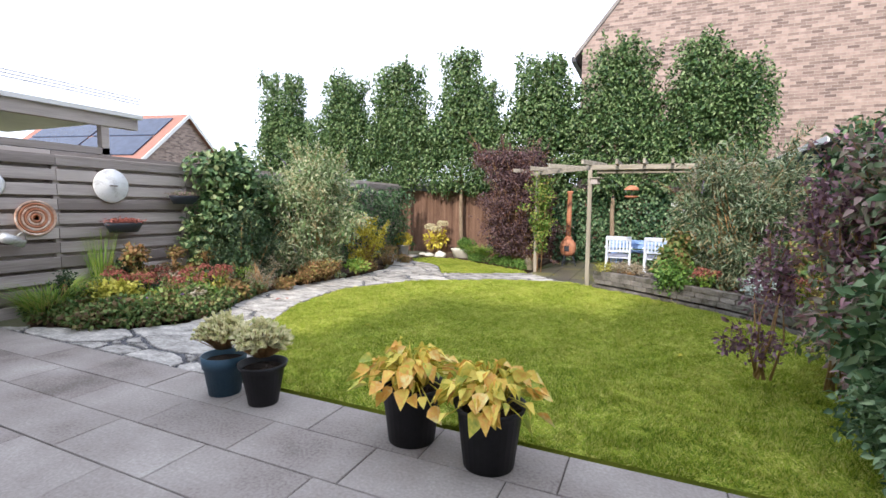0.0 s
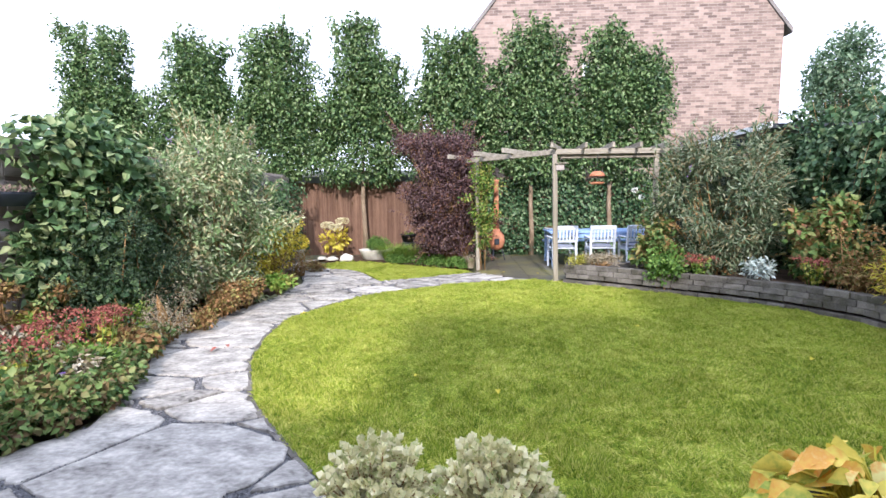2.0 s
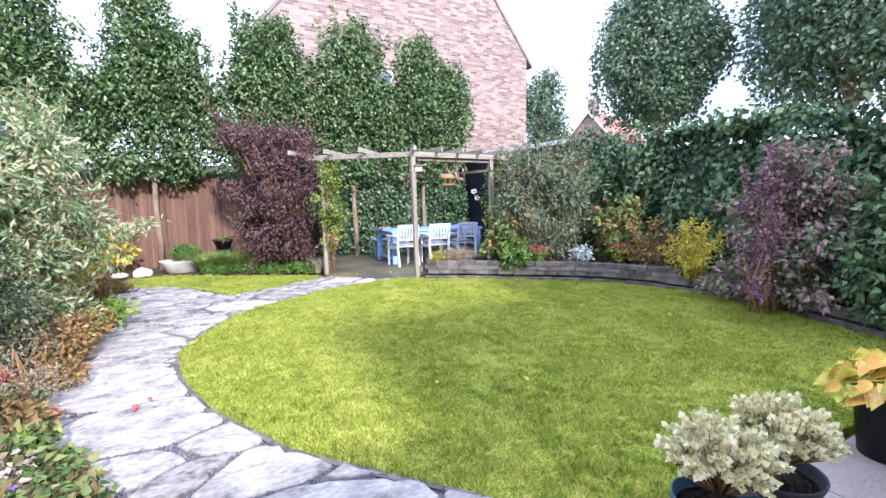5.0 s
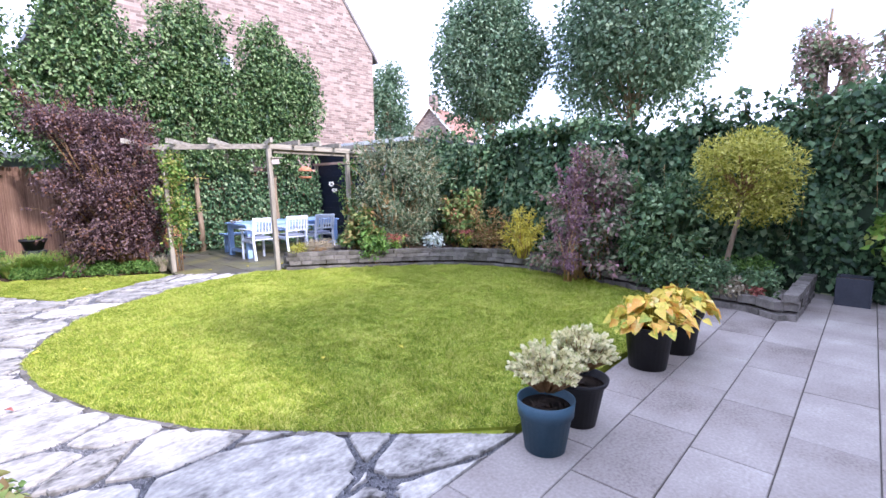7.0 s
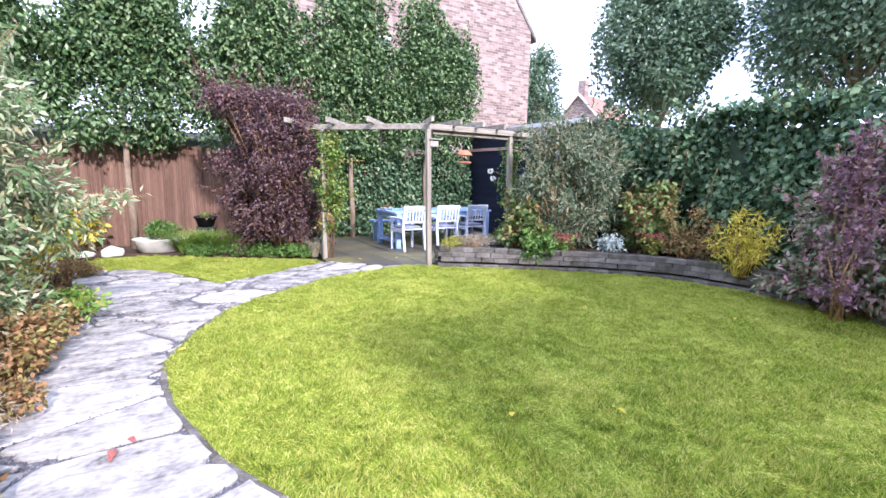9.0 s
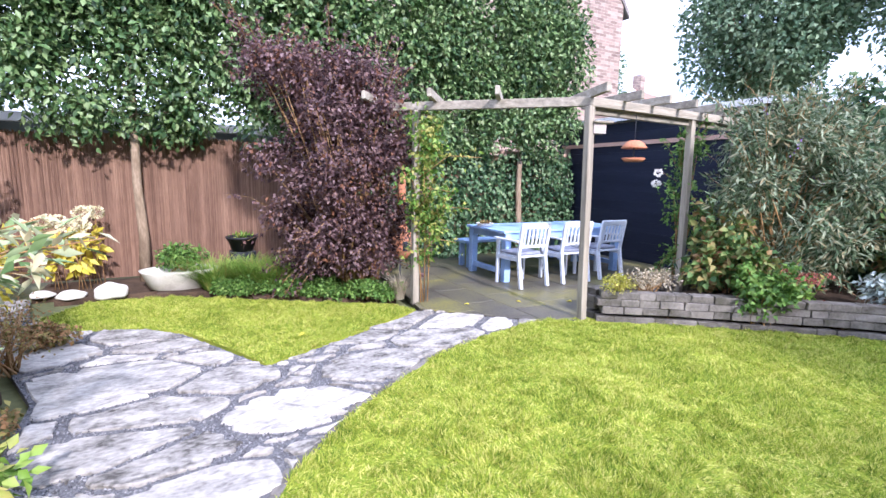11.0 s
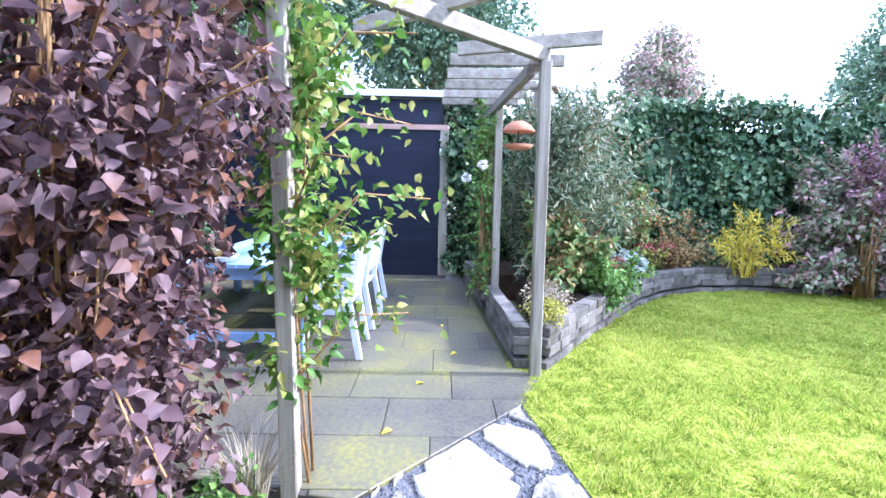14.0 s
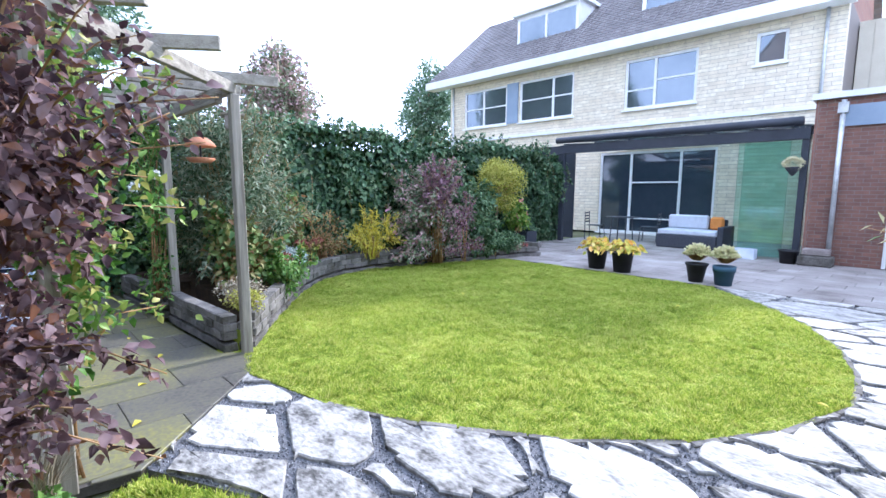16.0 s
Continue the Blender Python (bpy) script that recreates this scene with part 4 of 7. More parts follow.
# ---- trees ----
def hedge_tree(name, x, y, top, seed, label, width=1.12, spires=((-0.35, 1.0), (0.3, 0.93)), n=24000):
    rng = np.random.default_rng(seed)
    t = thing(name, x, y, 0, label, "tree", "row of clipped trees along the back fence")
    tubes("trunk", [[(0, 0, -0.05, 0.075), (0.02, 0, 0.6, 0.062), (-0.015, 0.01, 1.3, 0.055), (0, 0, 2.1, 0.05), (0, 0, 3.6, 0.03), (0.03, 0, top * 0.85, 0.01)]], BARK, t, seg=9)
    limbs, lum = [], []
    for z in (2.15, 2.5, 2.9, 3.3):
        for s in (-1, 1):
            limbs.append([(0, 0, z, 0.022), (s * width * 0.5, 0.02, z + 0.1, 0.014), (s * width * 0.95, 0, z + 0.16, 0.006)])
    for i in range(72):
        z = rng.uniform(2.1, 4.3)
        w = width * (0.7 if z < 2.4 else 1.0 if z < 3.9 else 0.8)
        s = rng.uniform(0.3, 0.42)
        lum.append((rng.uniform(-w, w), rng.uniform(-0.18, 0.18), z, s, s * 1.1, s))
    for sx, f in spires:
        zt = top * f
        limbs.append([(sx * 0.3, 0, 3.2, 0.015), (sx * width, 0, zt - 0.2, 0.005)])
        for z in np.arange(3.6, zt, 0.24):
            u = (z - 3.6) / (zt - 3.6)
            s = 0.45 * (1 - 0.35 * u ** 4) * rng.uniform(0.85, 1.15)
            lum.append((sx * width * rng.uniform(0.85, 1.1) + rng.uniform(-0.06, 0.06), rng.uniform(-0.08, 0.08), z - 0.15, s, s * 1.2, s * 1.15))
        for k in range(4):
            lum.append((sx * width + rng.uniform(-0.42, 0.42), rng.uniform(-0.1, 0.1), zt + rng.uniform(-0.45, -0.02), 0.11, 0.11, 0.26))
    shoots = []
    for i in range(46):
        sx, f = spires[i % len(spires)]
        zt = top * f
        q = rng.random()
        bx, by, bz = sx * width + rng.uniform(-0.5, 0.5) * (1 - 0.4 * q), rng.uniform(-0.25, 0.25), zt - 0.35 - 1.7 * q * q
        tx, hz = bx + (bx - sx * width) * 0.25, rng.uniform(0.3, 0.62)
        limbs.append([(bx, by, bz, 0.006), (tx, by, bz + hz, 0.002)])
        u = rng.random((26, 1))
        shoots.append(np.array((bx, by, bz)) + u * np.array((tx - bx, 0, hz)) + rng.normal(size=(26, 3)) * 0.035)
    for i in range(14):
        lum.append((rng.uniform(-width, width) * 1.05, rng.uniform(-0.2, 0.2), rng.choice((2.0, 4.5)) + rng.uniform(-0.1, 0.2), 0.12, 0.12, 0.24))
    tubes("branching", limbs, BARK, t, kind="stuff")
    pts, d = clumps(rng, n, lum, 0.75)
    extra = np.concatenate(shoots)
    pts, d = np.r_[pts, extra], np.r_[d, unit(rng.normal(size=extra.shape))]
    n = len(pts)
    ax, nor = leaf_dirs(rng, d, 0.55, 0.5)
    leaf_mesh("crown", pts, ax, nor, rng.uniform(0.07, 0.125, n), rng.uniform(0.045, 0.075, n), LEAF_TREE, t, kind="stuff")
    return t


for i, (x, top, sp) in enumerate(((-12.1, 5.95, ((-0.45, 1.0), (0.3, 0.97))), (-9.75, 5.75, ((-0.1, 1.0), (0.5, 0.94), (0.25, 0.9))), (-7.6, 5.85, ((-0.4, 0.97), (0.0, 1.0), (0.5, 0.96))), (-5.43, 5.95, ((-0.25, 0.98), (0.1, 1.0), (0.6, 0.85))), (-3.25, 5.5, ((-0.12, 1.0), (0.42, 1.0))), (-1.17, 5.75, ((-0.3, 0.95), (0.05, 1.0), (0.45, 0.95))), (0.78, 5.6, ((-0.3, 0.98), (0.05, 1.0), (0.45, 0.9), (0.95, 0.9))))):
    hedge_tree("hornbeam_tree", x, 13.3, top, 20 + i, "clipped tree, bare trunk, dense dark green crown, " + ("two leaders" if len(sp) == 2 else "several leaders"), spires=sp)


def big_tree(name, x, y, base, top, r, n, seed, label, material, leaf=0.16, k=26):
    rng = np.random.default_rng(seed)
    t = thing(name, x, y, 0, label, "tree")
    mid, half = (base + top) / 2, (top - base) / 2
    lum = []
    for i in range(k):
        v = unit(rng.normal(size=(1, 3)))[0]
        f, s = rng.uniform(0.45, 0.72), r * rng.uniform(0.30, 0.44)
        u = 1.0 - 0.18 * v[2]
        lum.append((v[0] * r * f * u, v[1] * r * f * u, mid + v[2] * half * f * 1.08, s, s, s * 1.15))
    tubes("trunk", [[(0, 0, -0.1, 0.22), (0.05, 0, base, 0.17), (0, 0.05, base + (top - base) * 0.5, 0.1), (0, 0, top * 0.92, 0.03)]], BARK, t, seg=8)
    tubes("branching", [[(0, 0, base * 0.8 + (l[2] - base) * 0.3, 0.07), (l[0] * 0.5, l[1] * 0.5, (base + l[2]) / 2, 0.045), (l[0], l[1], l[2], 0.02)] for l in lum[:16]], BARK, t, kind="stuff")
    pts, d = clumps(rng, n, lum, 0.6)
    ax, nor = leaf_dirs(rng, d, 0.4, 0.5)
    leaf_mesh("crown", pts, ax, nor, leaf * rng.uniform(0.7, 1.3, n), leaf * 0.65 * rng.uniform(0.7, 1.3, n), material, t, kind="stuff")
    return t


def polar(heading, dist, ox=-5.4, oy=1.6):
    return ox + dist * math.sin(radians(heading)), oy + dist * math.cos(radians(heading))


x, y = polar(53.3, 25)
big_tree("street_tree", x, y, 3.6, 11.9, 3.2, 24000, 41, "tall dense green broadleaf tree beyond the ivy hedge", LEAF_FAR, 0.20, 46)
x, y = polar(69.0, 25)
big_tree("street_tree", x, y, 4.2, 13.4, 4.6, 30000, 42, "wide tall green broadleaf tree beyond the ivy hedge", LEAF_FAR, 0.22, 56)
x, y = polar(41.0, 34)
big_tree("street_tree", x, y, 1.0, 10.8, 2.1, 12000, 47, "narrow green tree beside the brick gable", LEAF_FAR, 0.22, 60)
x, y = polar(132.6, 34, -5.1, 11)
big_tree("street_tree", x, y, 1.5, 11.3, 2.5, 8000, 44, "round green tree beside the terraced house", LEAF_FAR, 0.26)
x, y = polar(115.5, 19, -5.1, 11)
big_tree("street_tree", x, y, 2.2, 6.8, 1.0, 3200, 45, "small reddish-leaved tree beyond the ivy hedge", LEAF_PURPLE2, 0.16, 14)
x, y = polar(94.5, 24)
big_tree("street_tree", x, y, 2.2, 9.5, 2.3, 6000, 46, "tall tree with dusky purple leaves beyond the hedge", LEAF_PURPLE2, 0.24)

# ---- ivy hedge ----
def ivy_hedge():
    rng = np.random.default_rng(8)
    t = tagged(new("wall_east"), "tall ivy-covered hedge wall with trailing shoots", kind="structure")
    # solid filler box; its dark colour stands in for shade between the leaves
    box("core", 2.55, 2.85, -1.5, 9.85, 0, 2.2, LEAF_BOX, t, "solid dark core, inner hedge shade put into its colour")
    n = 26000
    y = rng.uniform(-1.5, 9.85, n)
    z = 2.45 * rng.random(n) ** 0.85
    top = 2.42 + 0.14 * np.sin(y * 1.3) + 0.09 * np.sin(y * 3.7 + 1)
    z = np.minimum(z / 2.45 * top, top)
    x = 2.42 - 0.13 * np.sin(y * 2.1 + z * 1.7) - 0.10 * np.sin(y * 5.3 - z * 3.1) + rng.normal(0, 0.06, n)
    d = np.tile((-1.0, 0, 0.1), (n, 1))
    m = 7000
    pt = np.c_[rng.uniform(2.3, 3.0, m), rng.uniform(-1.5, 9.85, m), np.zeros(m)]
    pt[:, 2] = 2.42 + 0.14 * np.sin(pt[:, 1] * 1.3) + 0.09 * np.sin(pt[:, 1] * 3.7 + 1) + rng.exponential(0.045, m) - 0.08
    shoots = []
    for i in range(150):
        sy = rng.uniform(-1.4, 9.8)
        up = i % 3
        a = np.array((rng.uniform(2.25, 2.7), sy, 2.35)) if up else np.array((2.22, sy, rng.uniform(1.2, 2.3)))
        b = a + ((rng.uniform(-0.25, 0.1), rng.uniform(-0.3, 0.3), rng.uniform(0.15, 0.5)) if up else (-0.12, rng.uniform(-0.1, 0.1), -rng.uniform(0.3, 0.8)))
        shoots.append([(*a, 0.004), (*((a + b) / 2 + (-0.03, 0, 0)), 0.003), (*b, 0.002)])
        u = rng.random((22, 1))
        pt = np.r_[pt, a + (b - a) * u + rng.normal(size=(22, 3)) * 0.03]
    tubes("trailing_shoots", shoots, TWIG, t, seg=4, kind="stuff")
    m = len(pt)
    pts = np.r_[np.c_[x, y, z], pt]
    d = np.r_[d, np.tile((-0.2, 0, 0.9), (m, 1))]
    ax = d * 0.3 + rng.normal(size=d.shape) * 0.5 - (0, 0, 0.75)
    nor = d + rng.normal(size=d.shape) * 0.5
    N = len(pts)
    leaf_mesh("ivy_foliage", pts, ax, nor, rng.uniform(0.06, 0.13, N), rng.uniform(0.05, 0.11, N), LEAF_IVY, t, "glossy dark green ivy leaves", kind="stuff")


ivy_hedge()
shrub("ivy", 2.42, 9.84, 0.0, 2.4, 0.36, 0.32, 5200, 0.09, 0.075, LEAF_IVY, "ivy filling the corner between hedge and dark shed", "climbing plant", k=40, size=0.26, seed=55, stems=6, shell=0.6, top=0.95)


def ivy_panel(name, x0, x1, y0, y1, z0, z1, n, seed, face, label, material=None, L=0.09):
    """Ivy over a fence panel; face is the way that it looks."""
    rng = np.random.default_rng(seed)
    t = thing(name, (x0 + x1) / 2, (y0 + y1) / 2, 0, label, "climbing plant")
    pts = np.c_[rng.uniform(x0, x1, n), rng.uniform(y0, y1, n), z0 + (z1 - z0) * rng.random(n)]
    pts += np.c_[np.sin(pts[:, 2] * 4 + pts[:, 1] * 3), np.cos(pts[:, 0] * 3 + pts[:, 2] * 3), np.zeros(n)] * 0.07 * np.abs(np.array(face))[None]
    pts[:, 2] += 0.08 * np.sin(pts[:, 0] * 3 + pts[:, 1] * 4) * (pts[:, 2] - z0) / (z1 - z0)
    pts -= ((x0 + x1) / 2, (y0 + y1) / 2, 0)
    f = np.tile(np.array(face, float), (n, 1))
    ax = f * 0.3 + rng.normal(size=(n, 3)) * 0.5 - (0, 0, 0.7)
    leaf_mesh("foliage", pts, ax, f + rng.normal(size=(n, 3)) * 0.5, L * rng.uniform(0.6, 1.3, n), L * 0.8 * rng.uniform(0.6, 1.3, n), material or LEAF_IVY, t, kind="stuff")
    return t


ivy_panel("ivy", -2.7, 2.2, 13.3, 13.6, 0.0, 2.0, 10000, 51, (0, -1, 0), "dark ivy covering the fence behind the table")
shrub("ivy", -6.85, 6.25, 0.05, 2.12, 0.46, 0.72, 6500, 0.10, 0.085, LEAF_FENCE, "broad-leaved ivy mound grown over the end of the plank fence", "climbing plant", k=44, size=0.34, seed=52, sprays=26, reach=0.15, stems=8, shell=0.5, rich=True, taper=-0.1, top=0.95)
ivy_panel("ivy", -7.15, -6.8, 7.0, 12.9, 0.1, 1.9, 5200, 53, (1, 0, 0), "ivy on the plank fence behind the shrubs")

# ---- shrubs ----
shrub("purple_shrub", -3.02, 11.55, 0.0, 2.78, 0.86, 0.76, 42000, 0.047, 0.033, LEAF_PURPLE, "tall upright shrub, purple leaves on brown stems, beside the pergola", k=110, size=0.25, seed=61, sprays=150, reach=0.36, sr=0.27, fold=0.26, stems=210, taper=-0.45, droop=0.45, rich=True, shell=0.9, low=0.3, top=0.4, slant=-0.5)
shrub("rose_bush", -2.50, 10.78, 0.0, 2.25, 0.24, 0.25, 1500, 0.06, 0.038, LEAF_BRONZE, "climbing rose with fresh green and reddening leaves on a pergola post", "climbing plant", k=24, size=0.18, seed=62, stems=4, rich=True, shell=0.9, low=0.4, sr=0.28, sprays=12, reach=0.32)
for i, (hx, hy, hz) in enumerate(((-2.05, 10.30, 1.66), (-2.1, 10.45, 1.10), (-2.35, 10.3, 0.75), (-2.75, 10.25, 1.9), (-2.9, 10.45, 1.45), (-2.5, 10.2, 1.3))):
    rng = np.random.default_rng(70 + i)
    t = thing("rose_spray", -2.6, 10.78, 0, "arching leafy rose shoot reaching off the pergola post", "climbing plant")
    ex = (hx + 2.6, hy - 10.78, hz)
    tubes("stem", [[(0, 0, hz - 0.25, 0.006), (ex[0] * 0.5, ex[1] * 0.5, hz + 0.02, 0.005), (ex[0], ex[1], hz, 0.003)]], TWIG, t)
    s = rng.random(60)
    pts = np.c_[ex[0] * s, ex[1] * s, hz + 0.02 * (1 - s)] + rng.normal(size=(60, 3)) * 0.05
    leaf_mesh("foliage", pts, rng.normal(size=(60, 3)) - (0, 0, 0.3), rng.normal(size=(60, 3)) + (0, 0, 1), 0.055, 0.036, LEAF_BRONZE, t, rich=True, kind="stuff")

shrub("butterfly_bush", -6.38, 7.75, 0.05, 2.15, 0.92, 1.3, 22000, 0.085, 0.028, LEAF_BUD, "large loose grey-green butterfly bush leaning over the path", k=60, size=0.34, seed=63, sprays=110, reach=0.34, stems=40, rich=False, shell=0.9, low=0.1, flowers=(FLOWER_PUR, 16, 0.16, 0.03, "flower_spikes"))
shrub("dark_shrub", -6.55, 6.15, 0.05, 1.35, 0.62, 0.9, 9000, 0.035, 0.02, LEAF_BOX, "dense dark small-leaved evergreen shrub before the ivy", k=30, size=0.3, seed=64, sprays=40, reach=0.12, stems=14, shell=0.5)
shrub("yellow_shrub", -6.3, 9.6, 0.02, 0.95, 0.55, 0.6, 1500, 0.06, 0.035, LEAF_YEL, "shrub with yellow autumn leaves at the path bend", k=18, size=0.2, seed=65, sprays=20, reach=0.2, stems=20, shell=0.9)
shrub("spirea", -6.1, 10.2, 0.0, 0.5, 0.4, 0.45, 1700, 0.03, 0.014, LEAF_RUST, "low twiggy brown-green mound at the path edge", k=14, size=0.17, seed=66, stems=26, shell=0.9)
shrub("lavender", -5.95, 5.95, 0.02, 0.55, 0.3, 0.5, 1500, 0.04, 0.006, LEAF_DRY, "faded grey lavender clump beside the flagstones", k=12, size=0.15, seed=67, stems=30, shell=0.9)
shrub("rust_groundcover", -5.9, 7.4, 0.0, 0.38, 0.36, 0.75, 2200, 0.05, 0.035, LEAF_RUST, "low rusty brown and green ground cover along the path", k=20, size=0.16, seed=68, stems=8, shell=0.9)
shrub("lime_perennial", -5.75, 8.35, 0.0, 0.3, 0.22, 0.3, 420, 0.07, 0.045, LEAF_ROSE, "small clump of lime green leaves at the path edge", k=8, size=0.12, seed=69, stems=5)

# left border flowers
def tufts(name, x, y, r, n, h, material, label, seed, w=0.008, arch=0.5, z=0.02):
    """Arching grass-like blades from one clump."""
    rng = np.random.default_rng(seed)
    t = thing(name, x, y, z, label, "ornamental grass")
    V, F = [], []
    for i in range(n):
        a, rr = rng.uniform(0, 6.283), r * 0.35 * math.sqrt(rng.random())
        bx, by = rr * math.cos(a), rr * math.sin(a)
        a2 = a + rng.uniform(-0.8, 0.8)
        out, hh = r * rng.uniform(0.5, 1.1), h * rng.uniform(0.6, 1.1)
        sx, sy = -math.sin(a2) * w / 2, math.cos(a2) * w / 2
        b = len(V)
        for s in (0, 0.35, 0.7, 1.0):
            px, py = bx + math.cos(a2) * out * s ** 1.5, by + math.sin(a2) * out * s ** 1.5
            pz = hh * (s * (1 + arch) - arch * s * s * 1.25)
            k = 1 - 0.85 * s
            V += [(px - sx * k, py - sy * k, pz), (px + sx * k, py + sy * k, pz)]
        for s in range(3):
            F.append((b + 2 * s, b + 2 * s + 1, b + 2 * s + 3, b + 2 * s + 2))
    tagged(mesh_ob("foliage", V, F, material, t), kind="stuff")
    return t


def sedum(x, y, seed, label, h=0.45, material=None, z=0.02):
    rng = np.random.default_rng(seed)
    t = thing("sedum", x, y, z, label, "flowering plant")
    paths, P, HP = [], [], []
    for i in range(9):
        a, r = rng.uniform(0, 6.283), 0.20 * math.sqrt(rng.random())
        hx, hy, hz = r * math.cos(a), r * math.sin(a), h * rng.uniform(0.8, 1.1)
        paths.append([(hx * 0.3, hy * 0.3, 0, 0.006), (hx, hy, hz, 0.004)])
        for k in range(10):
            s = rng.uniform(0.2, 0.85)
            P.append((hx * (0.3 + 0.7 * s), hy * (0.3 + 0.7 * s), hz * s))
        m = 60
        q = rng.normal(size=(m, 3)) * (0.045, 0.045, 0.010)
        HP.append(q + (hx, hy, hz) - np.c_[np.zeros(m), np.zeros(m), (q[:, 0] ** 2 + q[:, 1] ** 2) * 6])
    tubes("branching", paths, LEAF_GREEN, t, seg=4, kind="stuff")
    P = np.array(P)
    leaf_mesh("foliage", P, rng.normal(size=P.shape) + (0, 0, 0.4), rng.normal(size=P.shape) + (0, 0, 1), 0.07, 0.04, LEAF_BALL if seed % 2 else LEAF_ROSE, t, kind="stuff")
    HP = np.concatenate(HP)
    leaf_mesh("flower_heads", HP, rng.normal(size=HP.shape), rng.normal(size=HP.shape), 0.022, 0.02, material or FLOWER_RED, t, "brick-red flat flower heads", kind="stuff")


for i, (x, y) in enumerate(((-6.15, 4.75), (-6.35, 5.1), (-6.0, 5.15), (-6.6, 4.8), (-6.45, 4.35), (-6.75, 4.2), (-6.2, 5.45), (-6.85, 4.75))):
    sedum(x, y, 81 + i, "stonecrop with brick-red flat flower heads over " + ("yellow" if (81 + i) % 2 else "green") + " leaves", 0.42 + 0.05 * (i % 3))
for i, (x, y, r, h, m, lab) in enumerate(((-6.1, 3.72, 0.5, 0.26, LEAF_MIX, "low spreading bronze and green ground cover with small leaves"), (-5.75, 4.15, 0.42, 0.28, LEAF_MIX, "low bronze and green ground cover along the path"), (-6.7, 3.6, 0.5, 0.25, LEAF_MIX, "low bronze and green ground cover"), (-5.85, 4.65, 0.35, 0.3, LEAF_MIX, "green cranesbill clump with lobed leaves"), (-6.35, 4.0, 0.4, 0.4, LEAF_BALL, "yellowing perennial clump in the border"), (-5.95, 5.35, 0.3, 0.25, LEAF_RUST, "rusty low perennial at the path edge"), (-6.85, 5.6, 0.35, 0.7, LEAF_RUST, "reddish tall perennial before the fence"), (-6.8, 4.5, 0.25, 0.8, LEAF_RUST, "thin reddish-brown stems and leaves before the fence"))):
    shrub("border_plant", x, y, 0.0, h, r, r, 2400, 0.065, 0.046, m, lab, "perennial", k=16, size=0.15, seed=100 + i, stems=8, shell=0.95, low=0.03)
_rng = random.Random(23)
for i, (x, y) in enumerate(((-6.75, 3.42), (-6.45, 3.5), (-6.1, 3.58), (-5.85, 3.72), (-5.66, 3.92), (-5.52, 4.15), (-5.50, 4.4), (-5.58, 4.62), (-5.68, 4.86), (-5.80, 5.1), (-5.9, 5.35), (-5.98, 5.6), (-6.02, 5.85))):
    shrub("ground_cover", x, y, 0.0, 0.2, 0.24, 0.22, 900, 0.05, 0.042, LEAF_MIX, "low green and bronze leafy mat against the path stones", "perennial", k=12, size=0.1, seed=500 + i, stems=5, low=0.02, rich=True, shell=0.9)
for i, (x, y, h, r) in enumerate(((1.0, 2.95, 0.45, 0.34), (1.12, 2.5, 0.34, 0.3), (0.98, 3.4, 0.5, 0.34))):
    shrub("corner_shrub", x, y, 0.08, h, r, r, 1500, 0.05, 0.035, LEAF_DULL, "low dark green shrub spilling over the lawn corner", "shrub", k=16, size=0.14, seed=540 + i, stems=8, low=0.03, rich=True, shell=0.9)
_rng = random.Random(7)
MIX = ((LEAF_MIX, "small green leafy clump in the border"), (LEAF_RUST, "bronze and rust-leaved clump in the border"), (LEAF_DRY, "withered brown stems in the border"), (LEAF_BALL, "yellow-green clump in the border"), (LEAF_BOX, "dark green clump in the border"), (LEAF_ROSE, "light green leafy clump in the border"))
for i in range(44):
    x, y = _rng.uniform(-7.0, -5.5), _rng.uniform(3.3, 5.95)
    if inside((x - 0.12, y), BED_LEFT) and inside((x + 0.12, y), BED_LEFT):
        m, lab = MIX[i % 6]
        hh = _rng.uniform(0.22, 0.34) + max(0.0, -5.9 - x) * _rng.uniform(0.1, 0.45)
        shrub("border_plant", x, y, 0.0, hh, _rng.uniform(0.16, 0.28), _rng.uniform(0.16, 0.28), 700, 0.045, 0.03, m, lab, "perennial", k=9, size=0.1, seed=300 + i, stems=12, shell=0.95, low=0.04)
for i, (x, y) in enumerate(((-3.95, 11.85), (-3.5, 11.5), (-3.05, 11.15), (-2.85, 11.0), (-4.3, 11.95), (-5.95, 10.7), (-5.9, 9.0), (-5.95, 7.0), (-5.85, 6.4))):
    shrub("border_plant", x, y, 0.0, 0.2, 0.26, 0.2, 800, 0.038, 0.028, LEAF_GREEN if i < 5 else LEAF_RUST, "low leafy edging clump beside the path" if i > 4 else "low green clump at the edge of the lawn", "perennial", k=10, size=0.09, seed=340 + i, stems=6, low=0.03)
tufts("ornamental_grass", -6.9, 3.5, 0.6, 620, 0.55, LEAF_ROSE, "arching tuft of light green grass before the fence", 111, 0.012)
tufts("ornamental_grass", -6.95, 4.15, 0.18, 160, 1.0, LEAF_ROSE, "tall thin green shoots before the plank fence", 112, 0.012, 0.1)
for i, (x, y) in enumerate(((-5.75, 3.95), (-6.0, 3.8), (-5.6, 4.3))):
    rng = np.random.default_rng(120 + i)
    t = thing("cranesbill_flower", x, y, 0.25, "small violet cranesbill flower above the ground cover", "flower")
    tubes("stalk", [[(0, 0, -0.25, 0.002), (0, 0, 0.04, 0.0015)]], LEAF_GREEN, t, seg=4)
    a = np.arange(5) * 1.2566
    leaf_mesh("petals", np.tile((0, 0, 0.045), (5, 1)), np.c_[np.cos(a), np.sin(a), np.full(5, 0.25)], np.tile((0.0, 0.1, 1.0), (5, 1)), 0.025, 0.02, FLOWER_PUR, t)

